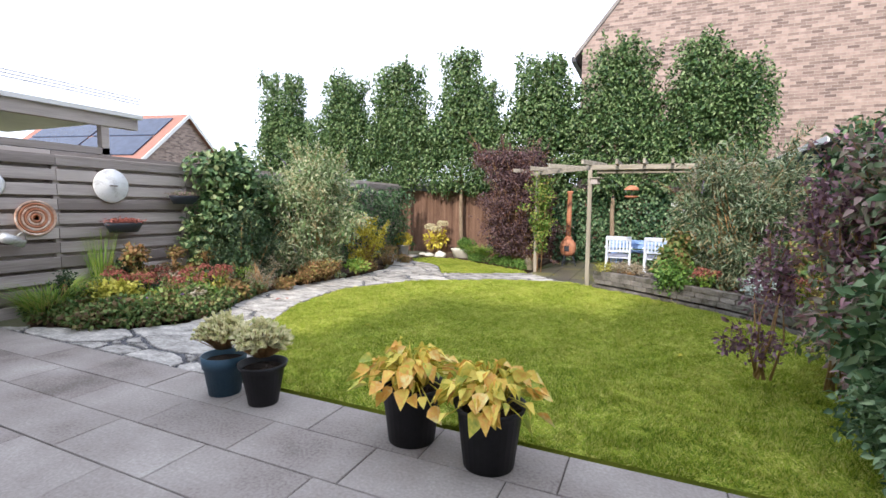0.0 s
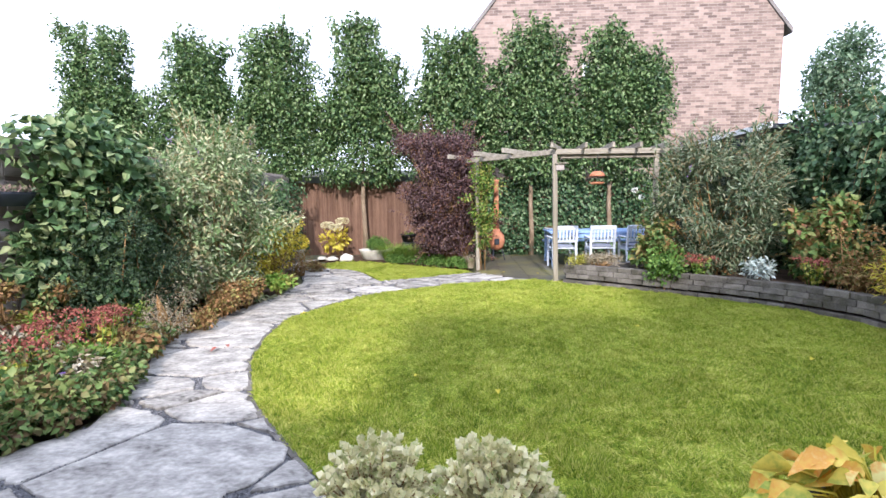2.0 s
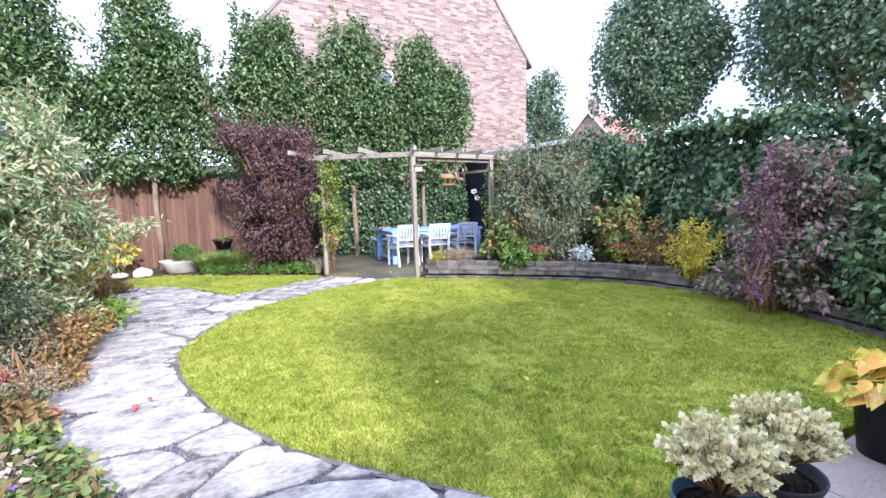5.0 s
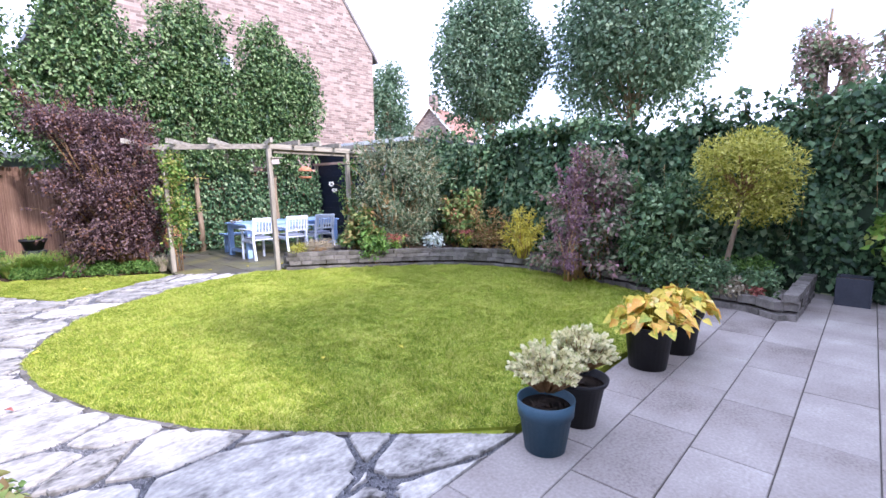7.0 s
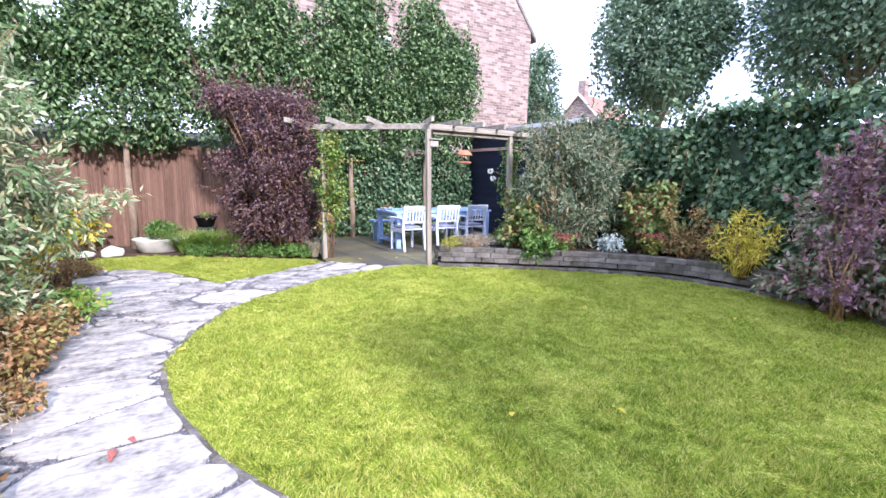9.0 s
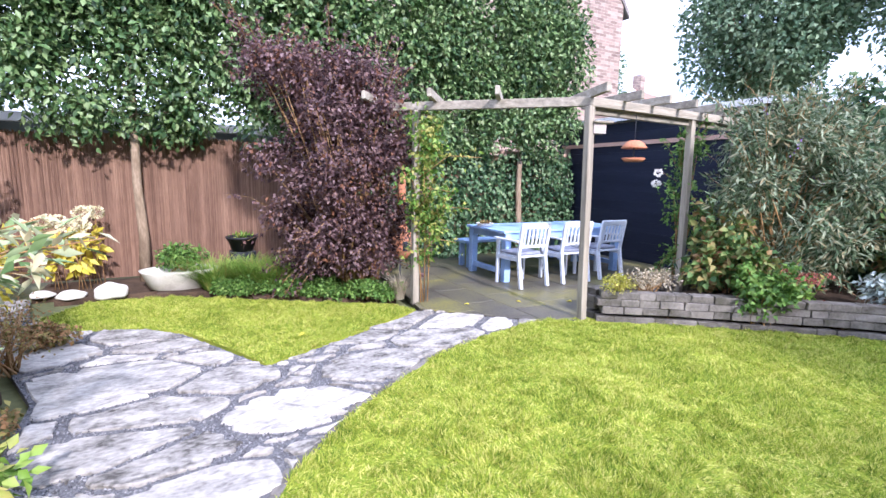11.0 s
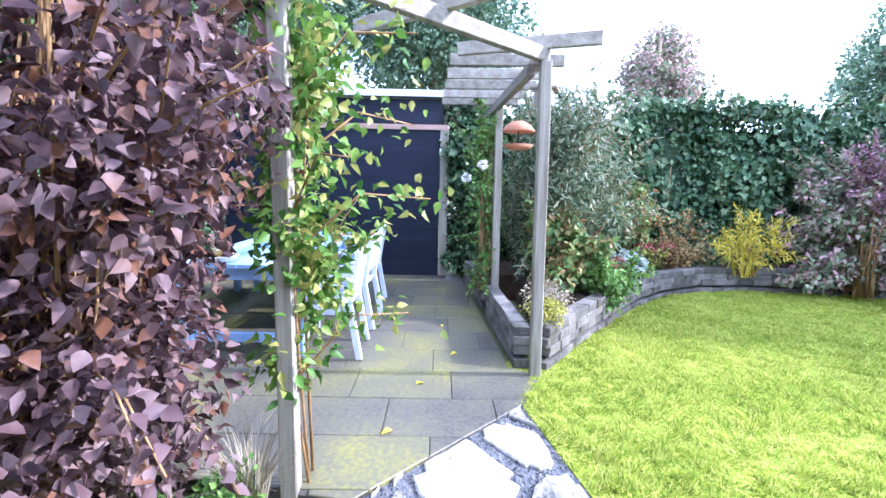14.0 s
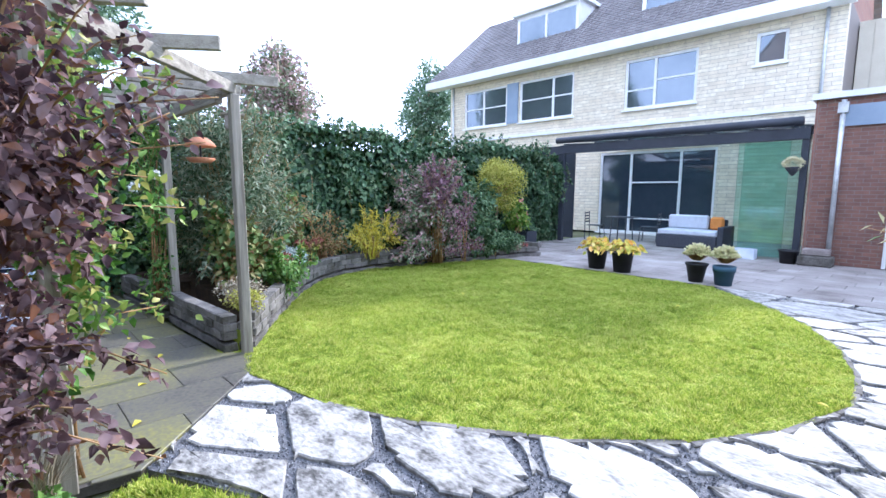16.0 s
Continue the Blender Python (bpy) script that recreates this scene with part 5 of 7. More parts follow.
# back bed
shrub("edging_shrub", -5.0, 12.62, 0.22, 0.30, 0.42, 0.22, 1500, 0.045, 0.028, LEAF_GREEN, "low green foliage growing in the cream tub", "perennial", k=16, size=0.13, seed=131, stems=6, low=0.04)
tb = thing("stone_tub", -5.0, 12.62, 0, "wide cream stone tub planted with low green foliage", "planter")
for nm, prof, mt in (("bowl", [(0.22, 0.0), (0.30, 0.02), (0.37, 0.22), (0.39, 0.25), (0.35, 0.25), (0.33, 0.20), (0.001, 0.20)], CREAM),):
    o = turned(nm, prof, mt, tb)
    o.matrix_basis = Matrix.Diagonal((1.15, 0.75, 1, 1))
tufts("day_lily", -4.25, 12.25, 0.45, 520, 0.42, LEAF_ROSE, "arching tuft of light green strap leaves beside the tub", 132, 0.014)
tufts("day_lily", -3.75, 12.35, 0.35, 300, 0.38, LEAF_GREEN, "arching tuft of green strap leaves before the screen", 133, 0.014)
for i, (x, y, r) in enumerate(((-3.75, 11.72, 0.4), (-3.15, 11.25, 0.38), (-4.1, 12.0, 0.36), (-3.45, 11.5, 0.4), (-4.45, 12.08, 0.3), (-3.4, 11.85, 0.4), (-3.9, 12.15, 0.4))):
    shrub("ground_ivy", x, y, 0.0, 0.17, r, r * 0.7, 1500, 0.04, 0.032, LEAF_GREEN, "bright green low ground cover at the lawn edge", "perennial", k=14, size=0.1, seed=140 + i, stems=4, low=0.02)
tufts("day_lily", -4.0, 12.05, 0.5, 460, 0.4, LEAF_ROSE, "arching tuft of light green strap leaves at the lawn edge", 135, 0.014)
tufts("day_lily", -4.6, 12.3, 0.45, 420, 0.42, LEAF_ROSE, "arching tuft of light green strap leaves by the tub", 136, 0.014)
tufts("dry_grass", -2.75, 10.92, 0.18, 200, 0.35, LEAF_DRY, "tuft of dry grass at a pergola post", 134, 0.006)
bp = pot("bowl_planter", -4.25, 12.85, 0.13, 0.2, 0.20, POT_BLACK, "black bowl with a few green shoots before the reed screen", 0.01, 0.03, 0.40)
box("plinth", -0.16, 0.16, -0.12, 0.12, -0.42, -0.003, DARKGREY, bp)
leaf_mesh("foliage", np.random.default_rng(1).normal(size=(60, 3)) * (0.06, 0.05, 0.02) + (0, 0, 0.2), np.random.default_rng(2).normal(size=(60, 3)) + (0, 0, 1), np.random.default_rng(3).normal(size=(60, 3)), 0.06, 0.03, LEAF_ROSE, bp, kind="stuff")


def rock(x, y, r, seed, label, flat=0.6, z=0.0):
    bm = bmesh.new()
    bmesh.ops.create_icosphere(bm, subdivisions=3, radius=1)
    for v in bm.verts:
        k = 1 + 0.25 * noise.noise(v.co * 1.3 + Vector((seed, 0, 0)))
        v.co = Vector((v.co.x * r * k, v.co.y * r * 0.8 * k, max(v.co.z, -0.4) * r * flat * k))
    bm.transform(Matrix.Translation((x, y, z + r * flat * 0.38)))
    return tagged(part("rock", bm, CREAM, None, label, smooth=True), category="rock")


rock(-5.72, 12.45, 0.17, 1, "rounded pale beige boulder beside the tub", 0.7)
rock(-6.1, 12.55, 0.14, 4, "flat beige stone on the gravel", 0.45)
rock(-6.4, 12.75, 0.12, 6, "flat grey stone on the gravel", 0.4)
gp = pot("zinc_bucket", -6.85, 12.35, 0.13, 0.17, 0.30, ZINC, "grey metal bucket with a bright yellow chrysanthemum", 0.01, 0.02)
rng = np.random.default_rng(77)
pts, d = clumps(rng, 900, [(0, 0, 0.45, 0.24, 0.24, 0.2)], 0.5)
leaf_mesh("flowers", pts, d, rng.normal(size=d.shape), 0.045, 0.03, LEAF_YEL, gp, "bright yellow blossom", kind="stuff")
for i, (x, y, h) in enumerate(((-6.35, 13.1, 0.8), (-5.98, 13.2, 0.9), (-6.1, 13.0, 0.75))):
    rng = np.random.default_rng(150 + i)
    t = thing("hydrangea", x, y, 0.0, "tall faded cream hydrangea on thin stems before the reed screen", "flowering plant")
    tubes("branching", [[(0.04 * k, 0, 0, 0.006), (0.08 * math.cos(k * 2), 0.08 * math.sin(k * 2), h, 0.004)] for k in range(4)], TWIG, t)
    pts, d = clumps(rng, 420, [(0.08 * math.cos(k * 2), 0.08 * math.sin(k * 2), h + 0.03, 0.085, 0.085, 0.07) for k in range(3)], 0.3)
    leaf_mesh("flower_heads", pts, d, rng.normal(size=d.shape), 0.03, 0.026, FLOWER_CREAM, t, kind="stuff")
    pts, d = clumps(rng, 60, [(0, 0, h * 0.55, 0.16, 0.12, 0.25)], 0.8)
    leaf_mesh("foliage", pts, d, rng.normal(size=d.shape) + (0, 0, 1), 0.12, 0.08, LEAF_YEL, t, rich=True, kind="stuff")

# right border
shrub("butterfly_bush", 1.05, 8.75, 0.22, 2.1, 1.12, 0.85, 19000, 0.10, 0.022, LEAF_GREY, "tall grey-green butterfly bush in the raised border beside the pergola", k=50, size=0.32, seed=161, sprays=90, reach=0.36, stems=36, shell=0.9, flowers=(FLOWER_PUR, 12, 0.15, 0.028, "flower_spikes"))
shrub("climbing_rose", 0.55, 9.68, 0.2, 1.85, 0.30, 0.24, 1100, 0.055, 0.035, LEAF_GREEN, "straggling green climbing rose on a pergola post", "climbing plant", k=18, size=0.15, seed=401, stems=10, shell=0.95, sprays=26, reach=0.35, sr=0.4)
for i, (x, y, z) in enumerate(((0.12, 9.75, 1.55), (0.3, 9.9, 1.42))):
    fl = thing("rose_bloom", x, y, z, "small white rose bloom on the climbing rose", "flower")
    pts, d = clumps(np.random.default_rng(i), 60, [(0, 0, 0, 0.035, 0.035, 0.03)], 0.3)
    leaf_mesh("petals", pts, d, np.random.default_rng(i + 5).normal(size=d.shape), 0.03, 0.028, WHITE, fl, kind="stuff")
    tubes("stalk", [[(0.3, -0.05, -0.1, 0.003), (0.1, 0, 0.0, 0.002), (0, 0, 0, 0.002)]], TWIG, fl, seg=4)
shrub("hydrangea_bush", 0.2, 8.95, 0.22, 0.85, 0.42, 0.42, 1500, 0.085, 0.06, LEAF_TURN, "bush of browning hydrangea leaves behind the low wall", k=18, size=0.2, seed=162, sprays=16, reach=0.15, stems=10, rich=True, shell=0.8)
shrub("green_perennial", 0.12, 8.42, 0.0, 0.52, 0.34, 0.32, 1300, 0.055, 0.042, LEAF_GREEN, "green and yellow leafy clump spilling over the low wall", "perennial", k=16, size=0.16, seed=163, sprays=14, reach=0.15, stems=10, rich=True, shell=0.9)
shrub("dry_edging", -0.6, 9.22, 0.22, 0.26, 0.5, 0.22, 1800, 0.03, 0.016, LEAF_DRY, "low dry brown and green edging behind the block wall", "perennial", k=16, size=0.12, seed=164, stems=30, shell=0.95)
shrub("green_edging", -0.95, 9.3, 0.22, 0.22, 0.24, 0.2, 700, 0.03, 0.018, LEAF_BALL, "small yellow-green clump at a pergola post", "perennial", k=9, size=0.1, seed=165, stems=10)
shrub("bergenia", 1.9, 7.7, 0.22, 1.1, 0.42, 0.6, 2400, 0.085, 0.065, LEAF_TURN, "green and orange broad-leaved shrub before the ivy hedge", k=20, size=0.22, seed=166, sprays=20, reach=0.2, stems=14, rich=True, shell=0.85)
shrub("rust_perennial", 1.75, 6.95, 0.22, 0.85, 0.35, 0.55, 1500, 0.05, 0.03, LEAF_RUST, "reddish-brown bushy perennial before the ivy hedge", "perennial", k=16, size=0.18, seed=167, stems=20, shell=0.9)
shrub("silver_ragwort", 1.12, 7.85, 0.2, 0.34, 0.22, 0.22, 420, 0.07, 0.035, LEAF_SILVER, "silver-leaved clump at the wall top", "perennial", k=9, size=0.12, seed=168, stems=8)
sedum(1.5, 7.35, 91, "stonecrop with pale red flower heads behind the low wall", 0.4, z=0.22)
sedum(0.55, 8.3, 92, "stonecrop with faded flower heads behind the low wall", 0.35, z=0.22)
tufts("yellow_bamboo", 1.6, 6.1, 0.30, 30, 0.6, LEAF_YEL, "bright yellow arching feathery foliage over the low wall", 169, 0.035, 0.6, 0.2)
shrub("yellow_fern", 1.55, 6.1, 0.22, 0.62, 0.34, 0.42, 800, 0.10, 0.017, LEAF_YEL, "bright yellow narrow-leaved shrub in the raised border", k=16, size=0.16, seed=170, sprays=24, reach=0.2, stems=14)
shrub("smoke_bush", 1.5, 4.75, 0.05, 1.6, 0.80, 1.0, 8500, 0.075, 0.045, LEAF_SMOKE, "spreading shrub with dusky pink and grey-green leaves leaning over the lawn", k=44, size=0.28, seed=171, sprays=80, reach=0.34, stems=30, rich=True, shell=0.85)
shrub("plum_leaved_shrub", 1.15, 4.85, 0.05, 1.62, 0.40, 0.36, 520, 0.06, 0.04, BUD_SPRAY, "shrub with plum-purple leaves on long sprays over the lawn", k=24, size=0.22, seed=174, sprays=34, reach=0.30, stems=16, rich=True, shell=0.9, low=0.9)
shrub("viburnum", 1.28, 3.7, 0.0, 1.35, 0.55, 0.72, 3600, 0.095, 0.06, LEAF_DULL, "broad-leaved green shrub hanging over the lawn corner", k=34, size=0.23, seed=172, sprays=40, reach=0.25, stems=20, rich=True, shell=0.85)
shrub("purple_trailing_shrub", 0.62, 4.7, 0.12, 1.0, 0.22, 0.30, 520, 0.05, 0.03, BUD_SPRAY, "hanging spray of purple-red leaves over the lawn edge", k=14, size=0.15, seed=173, sprays=20, reach=0.2, stems=8, shell=0.9)
for i, (x, y, r, h) in enumerate(((1.75, 3.5, 0.5, 0.35), (1.35, 3.2, 0.35, 0.3), (1.9, 2.75, 0.4, 0.3), (1.05, 2.75, 0.28, 0.15))):
    shrub("ground_cover", x, y, 0.16, h, r, r, 1300, 0.05, 0.038, LEAF_GREEN if i < 3 else LEAF_DRY, "low green ground cover in the corner bed" if i < 3 else "low dry mat in the corner bed", "perennial", k=14, size=0.13, seed=180 + i, stems=6, low=0.03, flowers=(FLOWER_PUR, 6, 0.02, 0.03, "small_flowers") if i < 2 else None)
shrub("red_leaf_clump", 0.92, 2.5, 0.2, 0.1, 0.16, 0.16, 260, 0.04, 0.02, FLOWER_RED, "small dark red leaves in the brick corner bed", "perennial", k=6, size=0.06, seed=185, stems=2, low=0.02)

# ball tree
bt = thing("ball_tree", 1.3, 2.92, 0.2, "small standard tree, round yellow-green crown on a leaning stem", "tree")
tubes("trunk", [[(0, 0, -0.05, 0.035), (0.05, -0.05, 0.4, 0.03), (0.10, -0.12, 0.85, 0.028), (0.13, -0.16, 1.2, 0.02)]], BARK, bt, seg=8)
rng = np.random.default_rng(9)
lum = [(0.12 + 0.44 * math.cos(a) * math.cos(b), -0.16 + 0.44 * math.sin(a) * math.cos(b), 1.34 + 0.40 * math.sin(b), 0.25, 0.25, 0.25) for a, b in [(rng.uniform(0, 6.28), rng.uniform(-1.1, 1.4)) for _ in range(34)]]
pts, d = clumps(rng, 10000, lum, 0.7)
ax, nor = leaf_dirs(rng, d, 0.1, 0.8)
leaf_mesh("crown", pts, ax, nor, rng.uniform(0.03, 0.065, 10000), 0.024, LEAF_BALL, bt, kind="stuff")
tubes("branching", [[(0.13, -0.16, 1.1, 0.012), (l[0], l[1], l[2], 0.004)] for l in lum], TWIG, bt, kind="stuff")

# square planters by the hedge
def square_planter(x, y, s, h, label, z=0.0):
    t = thing("square_planter", x, y, z, label, "planter")
    for a in range(4):
        box("side", -s, s - 0.02, -s, -s + 0.02, 0, h, WICKER if s > 9 else DARKGREY, t, bevel=0.003, m=Matrix.Rotation(a * math.pi / 2, 4, "Z"))
    box("earth", -s + 0.02, s - 0.02, -s + 0.02, s - 0.02, 0.02, h - 0.04, SOIL, t)
    return t


square_planter(2.05, 1.65, 0.17, 0.34, "dark grey square planter on the patio by the hedge")
square_planter(1.95, 0.95, 0.22, 0.42, "larger dark grey square planter on the patio by the hedge")
shrub("hydrangea_bush", 2.05, 1.2, 0.38, 0.75, 0.34, 0.4, 700, 0.10, 0.08, LEAF_ROSE, "hydrangea with pink-red heads in a square planter", k=14, size=0.2, seed=190, stems=12, rich=True, flowers=(FLOWER_PINK, 10, 0.05, 0.09, "flower_heads"))

# ---- things on the plank fence ----
def on_fence(t):
    t.matrix_basis = t.matrix_basis @ Matrix.Rotation(radians(90), 4, "Y")
    return t


lid = thing("pan_lid", -7.14, 4.44, 1.66, "round chipped white enamel lid hung on the plank fence", "decoration")
turned("disc", [(0.001, 0.035), (0.11, 0.033), (0.125, 0.02), (0.225, 0.014), (0.235, 0.0), (0.23, -0.004), (0.001, 0.0)], ENAMEL, lid, seg=36)
box("handle", -0.008, 0.008, -0.05, 0.05, 0.05, 0.058, OLDWOOD, lid)
on_fence(lid)
coil = thing("spiral_plate", -7.14, 3.54, 1.23, "round plate with rusty and white rings hung on the plank fence", "decoration")
for k in range(6):
    r = 0.03 + k * 0.032
    turned("ring", [(r, 0.012), (r + 0.008, 0.024), (r + 0.022, 0.024), (r + 0.030, 0.012)], RUST if k % 2 else TERRA, coil, seg=32)
turned("back", [(0.001, 0.0), (0.21, 0.0), (0.21, 0.012), (0.001, 0.012)], RUST, coil, seg=32)
on_fence(coil)
lid2 = thing("pan_lid", -7.14, 3.12, 1.62, "small bluish enamel lid hung on the plank fence", "decoration")
turned("disc", [(0.001, 0.03), (0.12, 0.022), (0.15, 0.0), (0.001, 0.0)], ENAMEL, lid2, seg=32)
on_fence(lid2)
jug = thing("watering_can", -7.04, 3.25, 0.98, "tipped grey zinc jug hung on the plank fence", "decoration")
turned("body", [(0.001, -0.12), (0.05, -0.12), (0.062, 0.08), (0.04, 0.12), (0.001, 0.12)], ZINC, jug, m=Matrix.Rotation(radians(65), 4, "X"))
tubes("handle", [[(0, 0.05, 0.05, 0.006), (0, 0.12, 0.10, 0.006), (0, 0.14, -0.02, 0.006)]], ZINC, jug)
for i, (y, z) in enumerate(((4.5, 1.02), (5.45, 1.42))):
    t = thing("hanging_trough", -7.0, y, z, "dark oval trough of " + ("red stonecrop" if not i else "faded reddish heather") + " hung on the plank fence", "planter")
    o = turned("trough", [(0.10, 0.0), (0.13, 0.10), (0.14, 0.13), (0.12, 0.13), (0.11, 0.11), (0.001, 0.11)], DARKGREY, t)
    o.matrix_basis = Matrix.Diagonal((0.8, 1.9, 1, 1))
    rng = np.random.default_rng(200 + i)
    n = 700
    pts = rng.normal(size=(n, 3)) * (0.045, 0.11, 0.018) + (0, 0, 0.15)
    leaf_mesh("flowers", pts, rng.normal(size=(n, 3)) + (0, 0, 0.8), rng.normal(size=(n, 3)), 0.028, 0.016, FLOWER_RED if not i else LEAF_PURPLE2, t, kind="stuff")


# ---- houses ----
def wall_holes(name, x0, x1, z0, z1, y0, y1, holes, material, parent, label=""):
    """A wall along x with true openings (hx0, hx1, hz0, hz1)."""
    xs = sorted({x0, x1, *[h[0] for h in holes], *[h[1] for h in holes]})
    zs = sorted({z0, z1, *[h[2] for h in holes], *[h[3] for h in holes]})
    solid = lambda i, j: 0 <= i < len(xs) - 1 and 0 <= j < len(zs) - 1 and not any(h[0] <= xs[i] < h[1] and h[2] <= zs[j] < h[3] for h in holes)
    bm = bmesh.new()
    V = {}
    def v(i, j, k):
        if (i, j, k) not in V:
            V[i, j, k] = bm.verts.new((xs[i], (y0, y1)[k], zs[j]))
        return V[i, j, k]
    for i in range(len(xs) - 1):
        for j in range(len(zs) - 1):
            if not solid(i, j):
                continue
            for k in (0, 1):
                bm.faces.new([v(i, j, k), v(i + 1, j, k), v(i + 1, j + 1, k), v(i, j + 1, k)])
            for (a, b), q in (((i - 1, j), ((i, j), (i, j + 1))), ((i + 1, j), ((i + 1, j), (i + 1, j + 1))), ((i, j - 1), ((i, j), (i + 1, j))), ((i, j + 1), ((i, j + 1), (i + 1, j + 1)))):
                if not solid(a, b):
                    bm.faces.new([v(*q[0], 0), v(*q[1], 0), v(*q[1], 1), v(*q[0], 1)])
    return part(name, bm, material, parent, label)


def window(parent, x0, x1, z0, z1, y, bars=(), rails=(), label="white-framed window", name="window", fw=0.085, glass=None):
    w = new(name)
    w.parent = parent
    tagged(w, label)
    f = lambda a, b, c, d: box("frame", a, b, y, y + 0.07, c, d, WHITE, w)
    f(x0, x0 + fw, z0, z1), f(x1 - fw, x1, z0, z1), f(x0 + fw, x1 - fw, z0, z0 + fw), f(x0 + fw, x1 - fw, z1 - fw, z1)
    for b in bars:
        f(b - fw / 2, b + fw / 2, z0 + fw, z1 - fw)
    for a, b, c in rails:
        box("frame", a, b, y + 0.005, y + 0.064, c - 0.025, c + 0.025, WHITE, w)
    box("pane", x0 + fw, x1 - fw, y + 0.02, y + 0.03, z0 + fw, z1 - fw, glass or SKYGLASS, w)
    box("sill", x0 - 0.05, x1 + 0.05, y + 0.05, y + 0.2, z0 - 0.06, z0 - 0.005, WHITE, w)
    return w


FY = -5.3


def terraced_house():
    h = thing("terraced_house", 0, 0, 0, "cream-brick terraced house with white windows, grey tiled roof and dormers", "house")
    holes = [(4.42, 6.95, 4.33, 5.98), (7.62, 10.1, 4.33, 5.98), (0.08, 2.42, 4.3, 5.98), (-2.22, -1.45, 5.12, 6.02), (-0.67, 3.2, 0.02, 2.87)]
    wall_holes("wall", -3.45, 11.0, 0, 6.5, FY - 0.3, FY, holes, BRICK_CREAM, h)
    window(h, 7.62, 10.1, 4.33, 5.98, FY - 0.12, (8.95,), ((7.68, 8.92, 5.15), (8.98, 10.04, 5.15)))
    window(h, 4.42, 6.95, 4.33, 5.98, FY - 0.12, (5.35,), ((4.48, 5.32, 5.2), (5.38, 6.89, 5.2)))
    box("panel", 7.0, 7.57, FY + 0.002, FY + 0.05, 4.33, 5.98, BLUEGREY, h, "blue-grey panel")
    window(h, 0.08, 2.42, 4.3, 5.98, FY - 0.12, (1.4,), ((1.43, 2.36, 4.95), (0.14, 1.37, 5.2)))
    window(h, -2.22, -1.45, 5.12, 6.02, FY - 0.12)
    d = window(h, -0.67, 3.2, 0.02, 2.87, FY - 0.12, (0.4, 2.05), ((0.45, 2.0, 1.8), (0.45, 2.0, 0.55)), "wide white-framed glazed doors of the living room", "door", 0.08, DARKGLASS)
    box("band", -3.5, 11.0, FY + 0.002, FY + 0.08, 3.72, 3.84, WHITE, h, "white string course")
    box("eaves_board", -3.6, 12.2, FY + 0.01, FY + 0.55, 6.3, 6.62, WHITE, h, "white gutter and eaves board")
    box("gable_wall", 10.7, 11.0, -13.0, FY - 0.302, 0, 6.5, BRICK_CREAM, h)
    box("back_wall", -3.45, 10.69, -13.0, -12.7, 0, 6.5, BRICK_CREAM, h)
    box("party_wall", -3.45, -3.2, -12.69, FY - 0.302, 0, 6.5, BRICK_SIDE, h)
    ridge_y, ridge_z = -9.2, 10.3
    for nm, ya, yb in (("roof", FY + 0.5, ridge_y), ("roof_back", -13.4, ridge_y)):
        rows = 26
        V, F = [], []
        for k in range(rows):
            a, b = k / rows, (k + 1) / rows
            y0, y1 = ya + (yb - ya) * a, ya + (yb - ya) * b
            z0, z1 = 6.63 + (ridge_z - 6.63) * a, 6.63 + (ridge_z - 6.63) * b
            xl, xr = -3.6, 12.1
            n = 60
            for i in range(n):
                xa, xb = xl + (xr - xl) * i / n, xl + (xr - xl) * (i + 1) / n
                q = len(V)
                lift = 0.03
                V += [(xa, y0, z0 + lift), (xb - 0.01, y0, z0 + lift), (xb - 0.01, y1, z1 + 0.002), (xa, y1, z1 + 0.002), ((xa + xb) / 2, y0, z0 + lift + 0.035), ((xa + xb) / 2, y1, z1 + 0.03)]
                F += [(q, q + 4, q + 5, q + 3), (q + 4, q + 1, q + 2, q + 5)]
                V += [(xa, y0, z0 - 0.01), (xb - 0.01, y0, z0 - 0.01)]
                F += [(q, q + 6, q + 7, q + 1, q + 4)]
        tagged(mesh_ob(nm, V, F, ROOFTILE, h, "grey tiled roof slope"), kind="stuff")
    V = [(11.0, FY, 6.5), (11.0, -13.0, 6.5), (11.0, ridge_y, ridge_z - 0.1), (-3.4, FY, 6.5), (-3.4, -13.0, 6.5), (-3.4, ridge_y, ridge_z - 0.1)]
    mesh_ob("gable", V, [(0, 1, 2), (5, 4, 3), (0, 2, 5, 3), (1, 4, 5, 2), (0, 3, 4, 1)], BRICK_SIDE, h)
    for x0, x1 in ((4.9, 7.9), (-0.4, 2.4)):
        dm = new("dormer")
        dm.parent = h
        tagged(dm, "white dormer with a wide window")
        box("cheek", x0, x1, -8.6, FY - 1.0, 7.3, 9.0, WHITE, dm)
        box("dormer_roof", x0 - 0.15, x1 + 0.15, -8.8, FY - 0.8, 9.0, 9.14, WHITE, dm)
        box("window_glass", x0 + 0.15, x1 - 0.15, FY - 1.0, FY - 0.985, 7.65, 8.8, SKYGLASS, dm)
        box("mullion", (x0 + x1) / 2 - 0.05, (x0 + x1) / 2 + 0.05, FY - 0.984, FY - 0.96, 7.65, 8.8, WHITE, dm)
    tubes("downpipe", [[(-3.05, FY + 0.08, 3.8, 0.045), (-3.05, FY + 0.08, 6.3, 0.045)]], ZINC, h, seg=10)
    tubes("downpipe", [[(10.75, FY + 0.08, 0, 0.045), (10.75, FY + 0.08, 6.3, 0.045)]], ZINC, h, seg=10)
    box("room_floor", -3.1, 10.6, -12.6, FY - 0.32, 0.0, 0.04, CURTAIN, h)


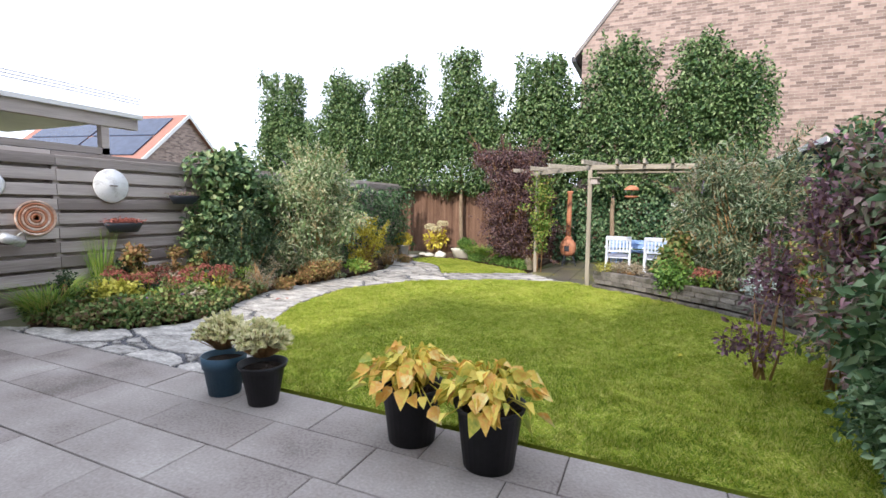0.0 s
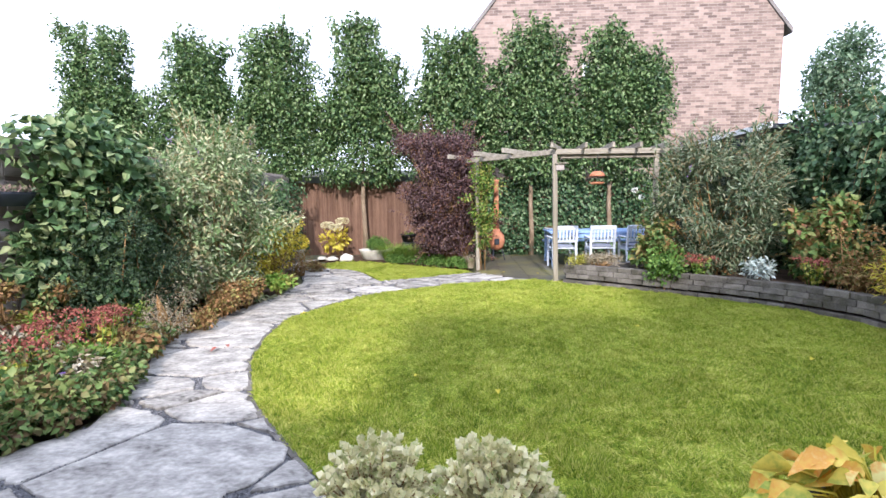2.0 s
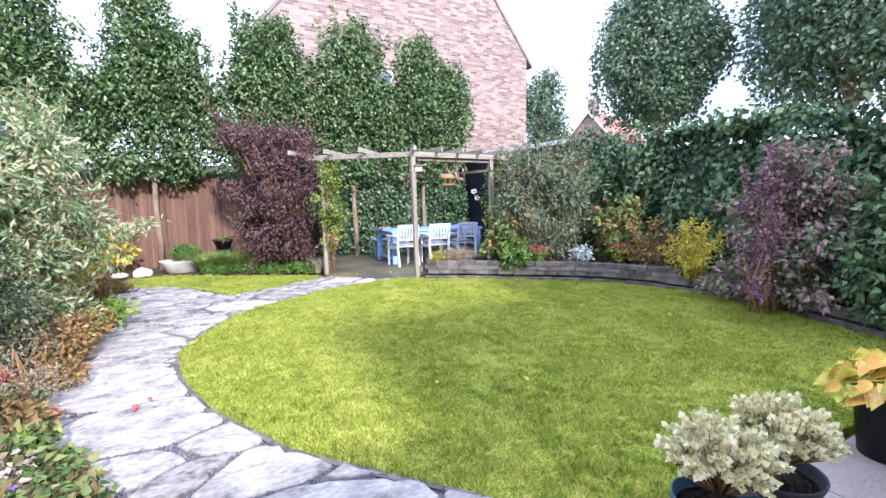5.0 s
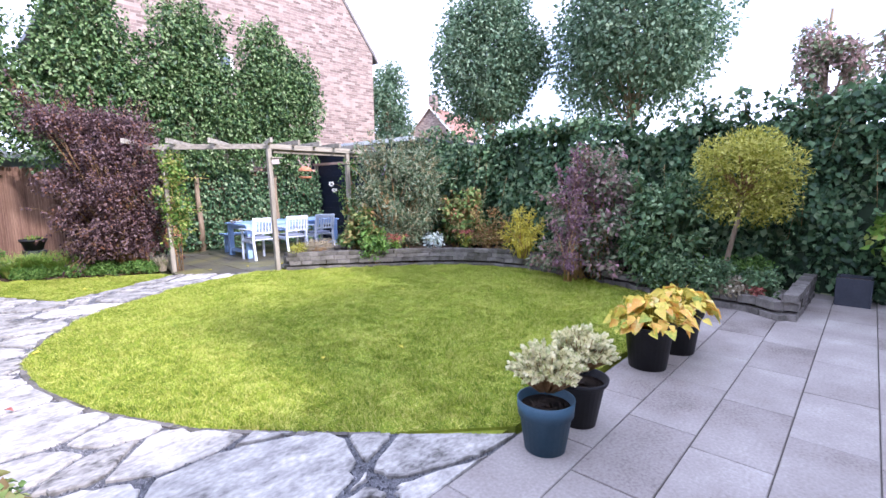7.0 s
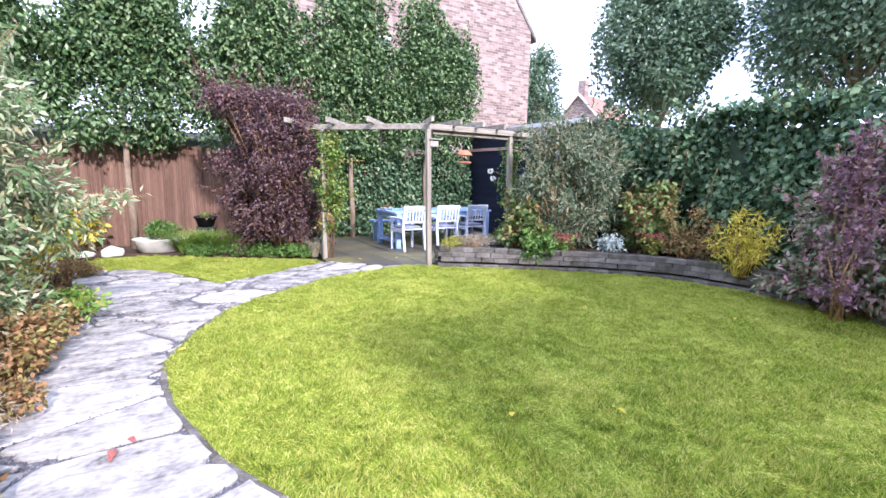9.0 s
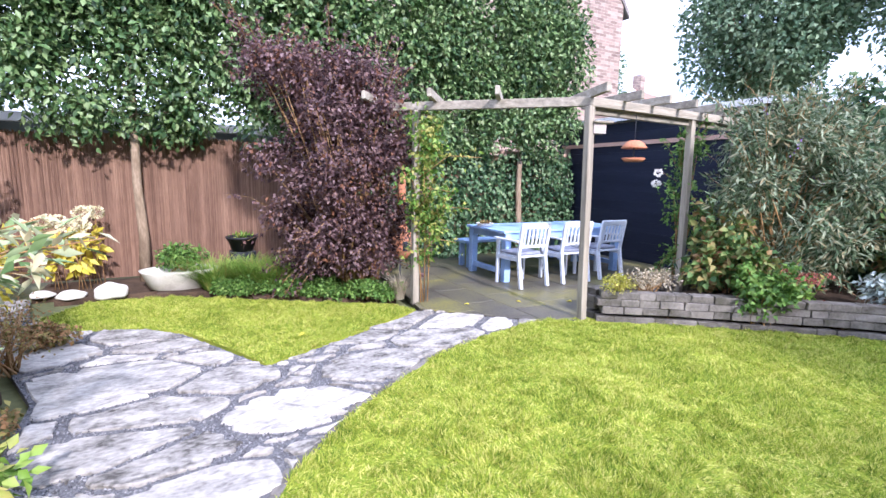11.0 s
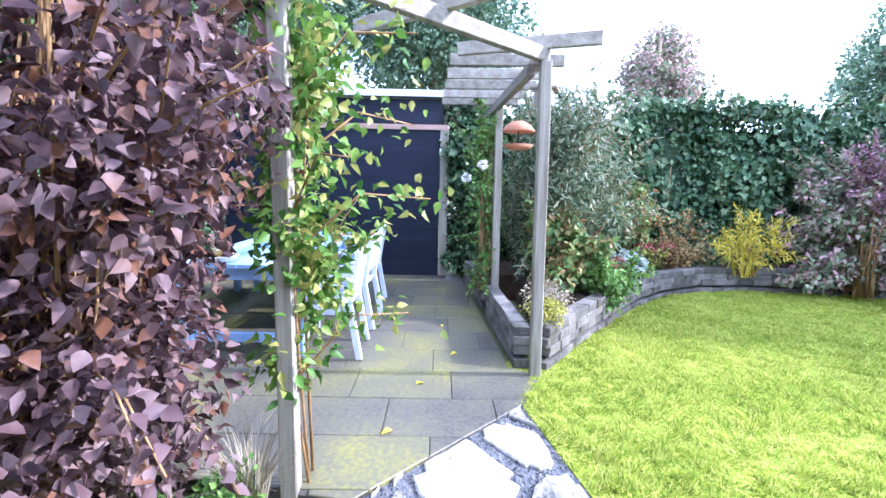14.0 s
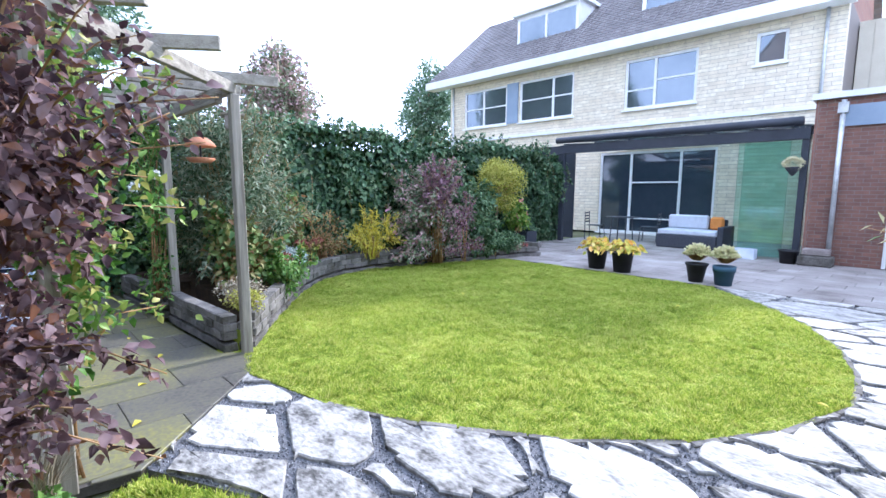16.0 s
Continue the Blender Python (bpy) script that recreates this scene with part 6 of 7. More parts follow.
terraced_house()
ex = thing("house_extension", 0, 0, 0, "low brown-brick extension with a white roof edge beside the veranda", "house")
box("wall", -9.5, -3.62, -5.28, -1.2, 0, 3.3, BRICK_BROWN, ex)
box("side_pier", -3.619, -3.56, -5.28, -1.2, 0, 3.3, BRICK_SIDE, ex)
box("roof_edge", -9.6, -3.5, -5.28, -1.1, 3.302, 3.42, WHITE, ex, "white roof edge")
box("lintel", -9.3, -3.95, -1.198, -1.15, 2.75, 3.15, BLUEGREY, ex, "blue-grey panel")
box("door_frame", -4.86, -4.80, -1.198, -1.12, 0.02, 2.74, WHITE, ex, "white door frame")
box("door_leaf", -5.9, -4.87, -1.198, -1.15, 0.02, 2.74, DARKGREY, ex, "dark garage door")
tubes("downpipe", [[(-4.0, -1.12, 0.02, 0.045), (-4.0, -1.12, 3.25, 0.045)]], ZINC, ex, seg=10)
box("hopper", -4.08, -3.92, -1.19, -1.05, 3.0, 3.2, ZINC, ex, "zinc rainwater hopper")
up = thing("neighbour_house", 0, 0, 0, "neighbouring house clad in cream vertical boards", "house")
for k in range(18):
    box("board", -9.5 + k * 0.335, -9.5 + k * 0.335 + 0.325, -7.6, -7.57, 3.0, 6.4, BOARD, up)
box("wall", -9.5, -3.5, -12.5, -7.602, 0, 6.38, BOARD, up)
tagged(box("veranda_paving", -3.55, 2.4, -5.28, -1.25, -0.06, 0.0, TILE, label="grey paving below the glass veranda"), kind="structure")

ver = thing("glass_veranda", 0, 0, 0, "anthracite veranda with a glass roof and green-tinted glass side screens", "veranda")
for x in (2.25, -3.45):
    box("post", x - 0.06, x + 0.06, -1.31, -1.19, 0, 2.55, DARKGREY, ver)
box("gutter_beam", -3.52, 2.32, -1.33, -1.15, 2.552, 2.78, DARKGREY, ver)
box("wall_beam", -3.52, 2.32, FY + 0.01, FY + 0.1, 3.05, 3.2, DARKGREY, ver)
for k in range(7):
    x = -3.49 + k * 0.96
    bar("rafter", (x, -1.34, 2.80), (x, FY + 0.11, 3.16), 0.06, 0.09, DARKGREY, ver)
for k in range(6):
    x = -3.45 + k * 0.96
    V = [(x, -1.34, 2.86), (x + 0.88, -1.34, 2.86), (x + 0.88, FY + 0.11, 3.22), (x, FY + 0.11, 3.22)]
    V += [(a, b, c + 0.01) for a, b, c in V]
    o = mesh_ob("roof_pane", V, [(0, 1, 2, 3), (7, 6, 5, 4), (0, 4, 5, 1), (1, 5, 6, 2), (2, 6, 7, 3), (3, 7, 4, 0)], GLASS, ver)
    o.visible_shadow = False
for x0, x1, yy in ((-3.38, -2.24, -1.27), (-3.20, -2.36, -1.24)):
    o = box("glass_panel", x0, x1, yy, yy + 0.01, 0.05, 2.54, GLASS, ver, "green-tinted sliding glass panel")
    o.visible_shadow = False
tubes("rolled_awning", [[(-3.4, -1.12, 2.92, 0.09), (2.4, -1.12, 2.92, 0.09)]], DARKGREY, ver, "rolled anthracite awning", seg=12)
box("side_screen", 2.45, 3.9, -2.3, -2.27, 0, 2.7, DARKGREY, ver, "dark side screen")
box("screen_head", 2.32, 3.9, -1.33, -1.27, 2.25, 2.78, DARKGREY, ver, "dark side screen")

# lounge furniture
so = thing("lounge_sofa", -0.9, -2.3, 0, "dark wicker lounge sofa with pale grey cushions and an orange pillow", "sofa")
box("base", -0.85, 0.6, -0.4, 0.4, 0.0, 0.34, WICKER, so, bevel=0.02)
box("back", -0.85, 0.6, -0.55, -0.41, 0.0, 0.75, WICKER, so, bevel=0.02)
box("arm", -1.0, -0.86, -0.55, 0.4, 0.0, 0.6, WICKER, so, bevel=0.02)
box("seat_cushion", -0.84, 0.59, -0.39, 0.38, 0.342, 0.48, CLOTH, so, "pale grey seat cushion", bevel=0.03)
box("back_cushion", -0.45, 0.55, -0.40, -0.24, 0.482, 0.85, CLOTH, so, "pale grey back cushion", bevel=0.04)
box("pillow", -0.82, -0.5, -0.36, -0.22, 0.482, 0.82, ORANGE, so, "orange pillow", bevel=0.05)
lt = thing("bistro_table", 1.0, -2.6, 0, "small dark metal garden table below the veranda", "table")
turned("top", [(0.001, 0.70), (0.45, 0.70), (0.46, 0.72), (0.001, 0.72)], DARKGREY, lt)
for a in range(4):
    bar("leg", (0.3 * math.cos(a * 1.571 + 0.78), 0.3 * math.sin(a * 1.571 + 0.78), 0.698), (0.34 * math.cos(a * 1.571 + 0.78), 0.34 * math.sin(a * 1.571 + 0.78), 0), 0.03, 0.03, DARKGREY, lt)


def metal_chair(x, y, rz):
    t = thing("metal_chair", x, y, 0, "dark metal garden chair below the veranda", "chair", "metal chairs below the veranda", rz)
    box("seat", -0.22, 0.22, -0.22, 0.22, 0.43, 0.45, DARKGREY, t)
    for sx in (-1, 1):
        bar("front_leg", (sx * 0.2, 0.2, 0.428), (sx * 0.22, 0.24, 0), 0.022, 0.022, DARKGREY, t)
        bar("back_leg", (sx * 0.2, -0.26, 0.86), (sx * 0.22, -0.24, 0), 0.022, 0.022, DARKGREY, t)
    for k in range(4):
        box("back_slat", -0.18, 0.18, -0.27, -0.25, 0.52 + k * 0.09, 0.56 + k * 0.09, DARKGREY, t)


metal_chair(1.75, -2.4, 100)
metal_chair(0.3, -2.9, -80)
cab = thing("side_table", 2.85, -1.75, 0, "white side table with a blue ornament by the dark veranda screen", "table")
box("top", -0.25, 0.25, -0.2, 0.2, 0.85, 0.89, WHITE, cab)
for sx in (-1, 1):
    for sy in (-1, 1):
        box("leg", sx * 0.21 - 0.02, sx * 0.21 + 0.02, sy * 0.16 - 0.02, sy * 0.16 + 0.02, 0, 0.848, WHITE, cab)
orn = thing("ornament", 2.85, -1.75, 0.892, "pair of small turquoise glass birds on the white side table", "ornament")
for sx in (-0.07, 0.06):
    turned("bird", [(0.001, 0.0), (0.04, 0.01), (0.055, 0.06), (0.03, 0.13), (0.02, 0.2), (0.001, 0.24)], BLUEGREY, orn, cx=sx)
cr = thing("plastic_crate", -2.6, -0.95, 0, "small pale turquoise crate on the patio before the glass", "crate")
for nm, b in (("side", (-0.2, 0.2, -0.15, -0.13)), ("side", (-0.2, 0.2, 0.13, 0.15)), ("end", (-0.2, -0.18, -0.129, 0.129)), ("end", (0.18, 0.2, -0.129, 0.129))):
    box(nm, *b, 0.005, 0.22, WHITEBLUE, cr)
box("bottom", -0.179, 0.179, -0.129, 0.129, 0.002, 0.02, WHITEBLUE, cr)
wb = thing("wall_basket", -3.3, -1.05, 1.95, "hanging wall basket with faded cream flowers on the brick pier", "planter")
turned("basket", [(0.02, -0.15), (0.13, 0.0), (0.14, 0.03), (0.001, 0.03)], WICKER, wb)
rng = np.random.default_rng(5)
pts, d = clumps(rng, 500, [(0, 0, 0.1, 0.17, 0.14, 0.12)], 0.5)
leaf_mesh("flowers", pts, d, rng.normal(size=d.shape), 0.05, 0.03, FLOWER_CREAM, wb, kind="stuff")
pot("flower_pot", -3.4, -0.8, 0.13, 0.17, 0.28, POT_BLACK, "empty black pot beside the brick pier")
lg = thing("log_basket", -3.85, -0.85, 0, "low grey stone trough before the brick pier", "planter")
box("trough", -0.28, 0.28, -0.17, 0.17, 0, 0.2, BLOCK, lg, bevel=0.02)
box("lid", -0.22, 0.22, -0.13, 0.13, 0.202, 0.34, OLDWOOD, lg, bevel=0.02)


def gable_house():
    h = thing("gable_house", 0, 0, 0, "tall house with a blank pinkish-brown brick gable behind the trees", "house")
    x0, x1, y0, y1, ze = -2.55, 6.85, 16.5, 26.0, 6.6
    xm, zr = (x0 + x1) / 2, 12.4
    hole = [(0.85, 1.35, 4.8, 5.6)]
    wall_holes("wall", x0, x1, 0, ze, y0, y0 + 0.3, hole, BRICK_GABLE, h)
    box("side_wall", x0, x0 + 0.3, y0 + 0.301, y1, 0, ze, BRICK_GABLE, h)
    box("side_wall", x1 - 0.3, x1, y0 + 0.301, y1, 0, ze, BRICK_GABLE, h)
    window(h, 0.85, 1.35, 4.8, 5.6, y0 + 0.05)
    V = [(x0, y0, ze), (x1, y0, ze), (xm, y0, zr), (x0, y0 + 0.3, ze), (x1, y0 + 0.3, ze), (xm, y0 + 0.3, zr)]
    mesh_ob("gable", V, [(0, 1, 2), (5, 4, 3), (0, 2, 5, 3), (1, 4, 5, 2), (0, 3, 4, 1)], BRICK_GABLE, h)
    for s, xe in ((-1, x0 - 0.25), (1, x1 + 0.25)):
        V = [(xe, y0 - 0.04, ze - 0.3), (xm, y0 - 0.04, zr + 0.02), (xm, y1, zr + 0.02), (xe, y1, ze - 0.3)]
        V += [(a, b, c + 0.16) for a, b, c in V]
        mesh_ob("roof", V, [(0, 1, 2, 3), (7, 6, 5, 4), (0, 4, 5, 1), (1, 5, 6, 2), (2, 6, 7, 3), (3, 7, 4, 0)], ROOFTILE, h)
    box("gutter", x0 - 0.35, x0 - 0.2, y0, y1, ze - 0.35, ze - 0.2, DARKGREY, h)
    return h


gable_house()


def small_house(name, cx, cy, w, d, ze, zr, rz, wall, roof, label, chimney=True, solar=False):
    h = thing(name, cx, cy, 0, label, "house", "", rz)
    box("wall", -w / 2, w / 2, -d / 2, d / 2, 0, ze, wall, h)
    V = [(-w / 2, -d / 2, ze), (w / 2, -d / 2, ze), (0, -d / 2, zr), (-w / 2, d / 2, ze), (w / 2, d / 2, ze), (0, d / 2, zr)]
    mesh_ob("gable", V, [(0, 1, 2), (5, 4, 3), (0, 3, 4, 1)], wall, h)
    for s in (-1, 1):
        a = (s * (w / 2 + 0.3), ze - 0.25 * (zr - ze) / (w / 2))
        V = [(a[0], -d / 2 - 0.2, a[1]), (0, -d / 2 - 0.2, zr + 0.02), (0, d / 2 + 0.2, zr + 0.02), (a[0], d / 2 + 0.2, a[1])]
        V += [(p, q, r + 0.15) for p, q, r in V]
        mesh_ob("roof", V, [(0, 1, 2, 3), (7, 6, 5, 4), (0, 4, 5, 1), (1, 5, 6, 2), (2, 6, 7, 3), (3, 7, 4, 0)], roof, h)
        V = [(a[0] * 1.0, -d / 2 - 0.24, a[1] - 0.05), (0, -d / 2 - 0.24, zr - 0.03), (0, -d / 2 - 0.24, zr + 0.2), (a[0], -d / 2 - 0.24, a[1] + 0.18)]
        V += [(p, q + 0.035, r) for p, q, r in V]
        mesh_ob("verge", V, [(0, 1, 2, 3), (7, 6, 5, 4), (0, 4, 5, 1), (1, 5, 6, 2), (2, 6, 7, 3), (3, 7, 4, 0)], WHITE, h, "white verge board")
        if solar and s < 0:
            sl = (zr - a[1]) / a[0]
            for k in range(2):
                for j in range(2):
                    f0, f1 = 0.12 + 0.4 * j, 0.12 + 0.4 * j + 0.37
                    ya, yb = -d / 2 + 0.5 + k * (d / 2 - 0.4), -d / 2 + 0.5 + (k + 1) * (d / 2 - 0.4) - 0.15
                    P = [(a[0] * (1 - f), y, a[1] + (zr - a[1]) * f + 0.2) for f, y in ((f0, ya), (f1, ya), (f1, yb), (f0, yb))]
                    P += [(p, q, r + 0.05) for p, q, r in P]
                    mesh_ob("solar_panel", P, [(0, 1, 2, 3), (7, 6, 5, 4), (0, 4, 5, 1), (1, 5, 6, 2), (2, 6, 7, 3), (3, 7, 4, 0)], SOLAR, h, "dark solar panel")
    if chimney:
        box("chimney", -0.35, 0.35, -d / 2 + 0.3, -d / 2 + 1.1, zr - 0.8, zr + 1.3, wall, h)
    return h


x, y = polar(-52.3, 30, -0.3, 0.3)
x, y = x - 4.4, y - 0.95
small_house("far_house", x, y, 6.4, 9, 3.4, 6.1, 102, BRICK_GABLE, REDROOF, "salmon-rendered house with an orange tiled roof and solar panels", False, True)
x, y = polar(48.6, 48, -4.6, 2.9)
small_house("far_house", x, y, 4.2, 7, 6.6, 8.9, -75, BRICK_GABLE, REDROOF, "distant brown-brick house with a chimney and red roof")
# neighbour's canopy behind the plank fence
nc = thing("neighbour_canopy", 0, 0, 0, "neighbour's grey wooden canopy behind the plank fence", "canopy")
for y in (3.2, 4.5):
    box("post", -7.42, -7.32, y - 0.05, y + 0.05, 0, 2.5, OLDWOOD, nc)
box("beam", -7.42, -7.30, 0.6, 4.95, 2.50, 2.66, OLDWOOD, nc)
box("rail", -7.42, -7.32, 0.6, 4.55, 2.10, 2.19, OLDWOOD, nc)
box("roof", -11, -7.25, 0.4, 5.0, 2.662, 2.72, WHITE, nc)
box("back_wall", -11, -10.9, 0.4, 5.0, 0, 2.0, DARKGREY, nc)
for k in range(3):
    tubes("cable", [[(-7.3, 0.4, 2.93 + 0.04 * k, 0.006), (-7.3, 5.0, 2.88 + 0.04 * k, 0.006)]], DARKGREY, nc)
# greenhouse and low building beyond the reed screen
gh = thing("garden_house", -6.3, 17.5, 0, "low grey outbuilding with a pale roof beyond the reed screen", "outbuilding")
box("wall", -2.6, 3.2, -1.5, 1.5, 0, 2.2, BLUEGREY, gh)
box("roof", -2.8, 3.4, -1.7, 1.7, 2.2, 2.35, WHITE, gh)
for k in range(7):
    box("glazing_bar", -2.4 + k * 0.85, -2.35 + k * 0.85, -1.54, -1.502, 1.0, 2.15, WHITE, gh)

# far hedge and roofs that close the horizon
rng = np.random.default_rng(31)
n = 9000
ang = rng.uniform(0, 6.283, n)
rad = rng.uniform(54, 60, n)
hh = 3.0 + 1.6 * np.sin(ang * 9) + 1.0 * np.sin(ang * 23 + 1)
pts = np.c_[rad * np.cos(ang), rad * np.sin(ang), rng.random(n) * np.maximum(hh, 1.2)]
leaf_mesh("far_treeline", pts, rng.normal(size=(n, 3)), rng.normal(size=(n, 3)), 1.4, 1.1, LEAF_FAR, label="hazy line of far trees around the estate", kind="stuff")

# fallen leaves
rng = np.random.default_rng(41)
for i, (x, y, z) in enumerate(((-0.21, 10.12, 0.0), (-2.66, 4.7, 0.022), (-3.3, 4.95, 0.022), (-1.5, 10.3, 0.0), (0.5, 10.6, 0.0), (-0.9, 10.0, 0.0), (-4.9, 7.1, 0.012), (-4.0, 10.15, 0.012), (-2.1, 10.4, 0.0), (0.1, 5.4, 0.022), (-5.3, 5.7, 0.02), (-5.25, 5.78, 0.02), (-1.0, 6.4, 0.022))):
    lf = thing("fallen_leaf", x, y, z + 0.006, "curled " + ("red" if i in (10, 11) else "pale yellow") + " fallen leaf on the ground", "leaf", "", rng.uniform(0, 360))
    leaf_mesh("blade", np.zeros((1, 3)), np.array([[1.0, 0, 0.08]]), np.array([[0, 0.1, 1.0]]), 0.07 if i != 10 else 0.11, 0.045, FLOWER_RED if i in (10, 11) else LEAF_YEL, lf, rich=True, fold=0.3)

# ---- laid pieces: blocks, tiles, slabs, stones ----
courses("lawn_edging", [(x - 0.02, y) for x, y in LAWN_EDGE[1:12]], (0.026,), 0.05, "narrow pale stone edging between lawn and path", 11)
courses("low_wall", [(-1.16, 9.40), (-0.5, 8.92), (0.15, 8.42), (0.8, 7.88), (1.28, 7.35), (1.6, 6.75), (1.7, 6.0), (1.64, 5.3), (1.5, 4.75)], (0.078, 0.078, 0.078, 0.076), 0.14, "low curved retaining wall of grey concrete blocks", 3)
courses("low_wall", [(1.46, 4.68), (1.35, 4.3), (1.15, 3.7), (1.02, 3.25), (0.95, 2.85), (0.9, 2.5), (0.66, 2.18)], (0.10, 0.10), 0.14, "lower edging wall of grey blocks round the corner bed", 5)
courses("low_wall", [(0.68, 2.14), (1.4, 2.12), (2.3, 2.10)], (0.10, 0.10, 0.09), 0.14, "straight edging wall of grey blocks beside the patio", 6)
courses("low_wall", [(-1.12, 9.52), (-0.4, 9.56), (0.33, 9.60)], (0.078, 0.078, 0.074, 0.07), 0.12, "inner block wall between border and paved corner", 7)
courses("low_wall", [(0.52, 9.61), (1.2, 9.68), (1.9, 9.75)], (0.078, 0.078, 0.074, 0.07), 0.12, "inner block wall behind the pergola post", 8)


def tiled(name, x0, x1, y0, y1, pitch, length, offs, material, label, gap=0.004, poly=None, z=0.0, wob=0.0015, seed=1, joint=JOINT, along_y=False):
    rng = random.Random(seed)
    t = tagged(new(name), label, kind="structure")
    tagged(box("joint_bed", x0, x1, y0, y1, z - 0.06, z - 0.008, joint, t), "dark gritty joints between slabs") if poly is None else tagged(sheet("joint_bed", poly, z - 0.008, joint, thick=0.05), "dark gritty joints between slabs", kind="part")
    flip = (lambda c: [(b, a) for a, b in c]) if along_y else (lambda c: c)
    if along_y:
        x0, x1, y0, y1, poly = y0, y1, x0, x1, flip(poly)
    y, k = y1, 0
    while y > y0 + 0.02:
        ya = max(y - pitch, y0)
        o = offs[k % len(offs)]
        x = x0 - ((x0 - o) % length)
        while x < x1:
            a, b = max(x, x0), min(x + length, x1)
            if b - a > 0.03:
                q = [(a + gap, ya + gap), (b - gap, ya + gap), (b - gap, y - gap), (a + gap, y - gap)]
                if poly is not None:
                    c = poly
                    for (px, py), (nx, ny) in (((a + gap, 0), (-1, 0)), ((b - gap, 0), (1, 0)), ((0, ya + gap), (0, -1)), ((0, y - gap), (0, 1))):
                        c = clip(c, px, py, nx, ny)
                    q = c
                if len(q) >= 3:
                    bm = bmesh.new()
                    try:
                        f = bm.faces.new([bm.verts.new((*p, 0)) for p in flip(q)])
                        if f.calc_area() > 0.004:
                            if f.normal.z < 0:
                                f.normal_flip()
                            r = bmesh.ops.extrude_face_region(bm, geom=[f])
                            top = [v for v in r["geom"] if isinstance(v, bmesh.types.BMVert)]
                            cx, cy = sum(v.co.x for v in top) / len(top), sum(v.co.y for v in top) / len(top)
                            tx, ty, dz = rng.uniform(-wob, wob), rng.uniform(-wob, wob), rng.uniform(-wob, wob)
                            bmesh.ops.translate(bm, vec=(0, 0, -0.04), verts=[v for v in bm.verts if v not in top])
                            edge = [e for e in bm.edges if all(v in top for v in e.verts)]
                            bmesh.ops.bevel(bm, geom=edge, offset=0.004, segments=1, affect="EDGES")
                            for v in bm.verts:
                                v.co.z += z + dz + (v.co.x - cx) * tx + (v.co.y - cy) * ty
                            part("tile", bm, material, t)
                        else:
                            bm.free()
                    except ValueError:
                        bm.free()
            x += length
        y -= pitch
        k += 1
    return t


tiled("patio", -8.0, 2.5, -1.22, 3.045, 0.405, 0.80, (-2.23, -1.70, -1.85, -2.15), TILE, "patio of large brownish-grey concrete tiles", 0.0035)
tiled("corner_paving", -2.95, 2.35, 9.25, 13.6, 0.45, 0.66, (10.46, 10.19, 10.72), SLAB, "damp mossy grey slabs of the paved corner", 0.0025, [(-2.67, 10.52), (-1.74, 9.60), (-1.28, 9.40), (-1.16, 9.62), (2.27, 9.85), (2.27, 13.58), (-2.42, 13.58), (-2.42, 12.0)], along_y=True)


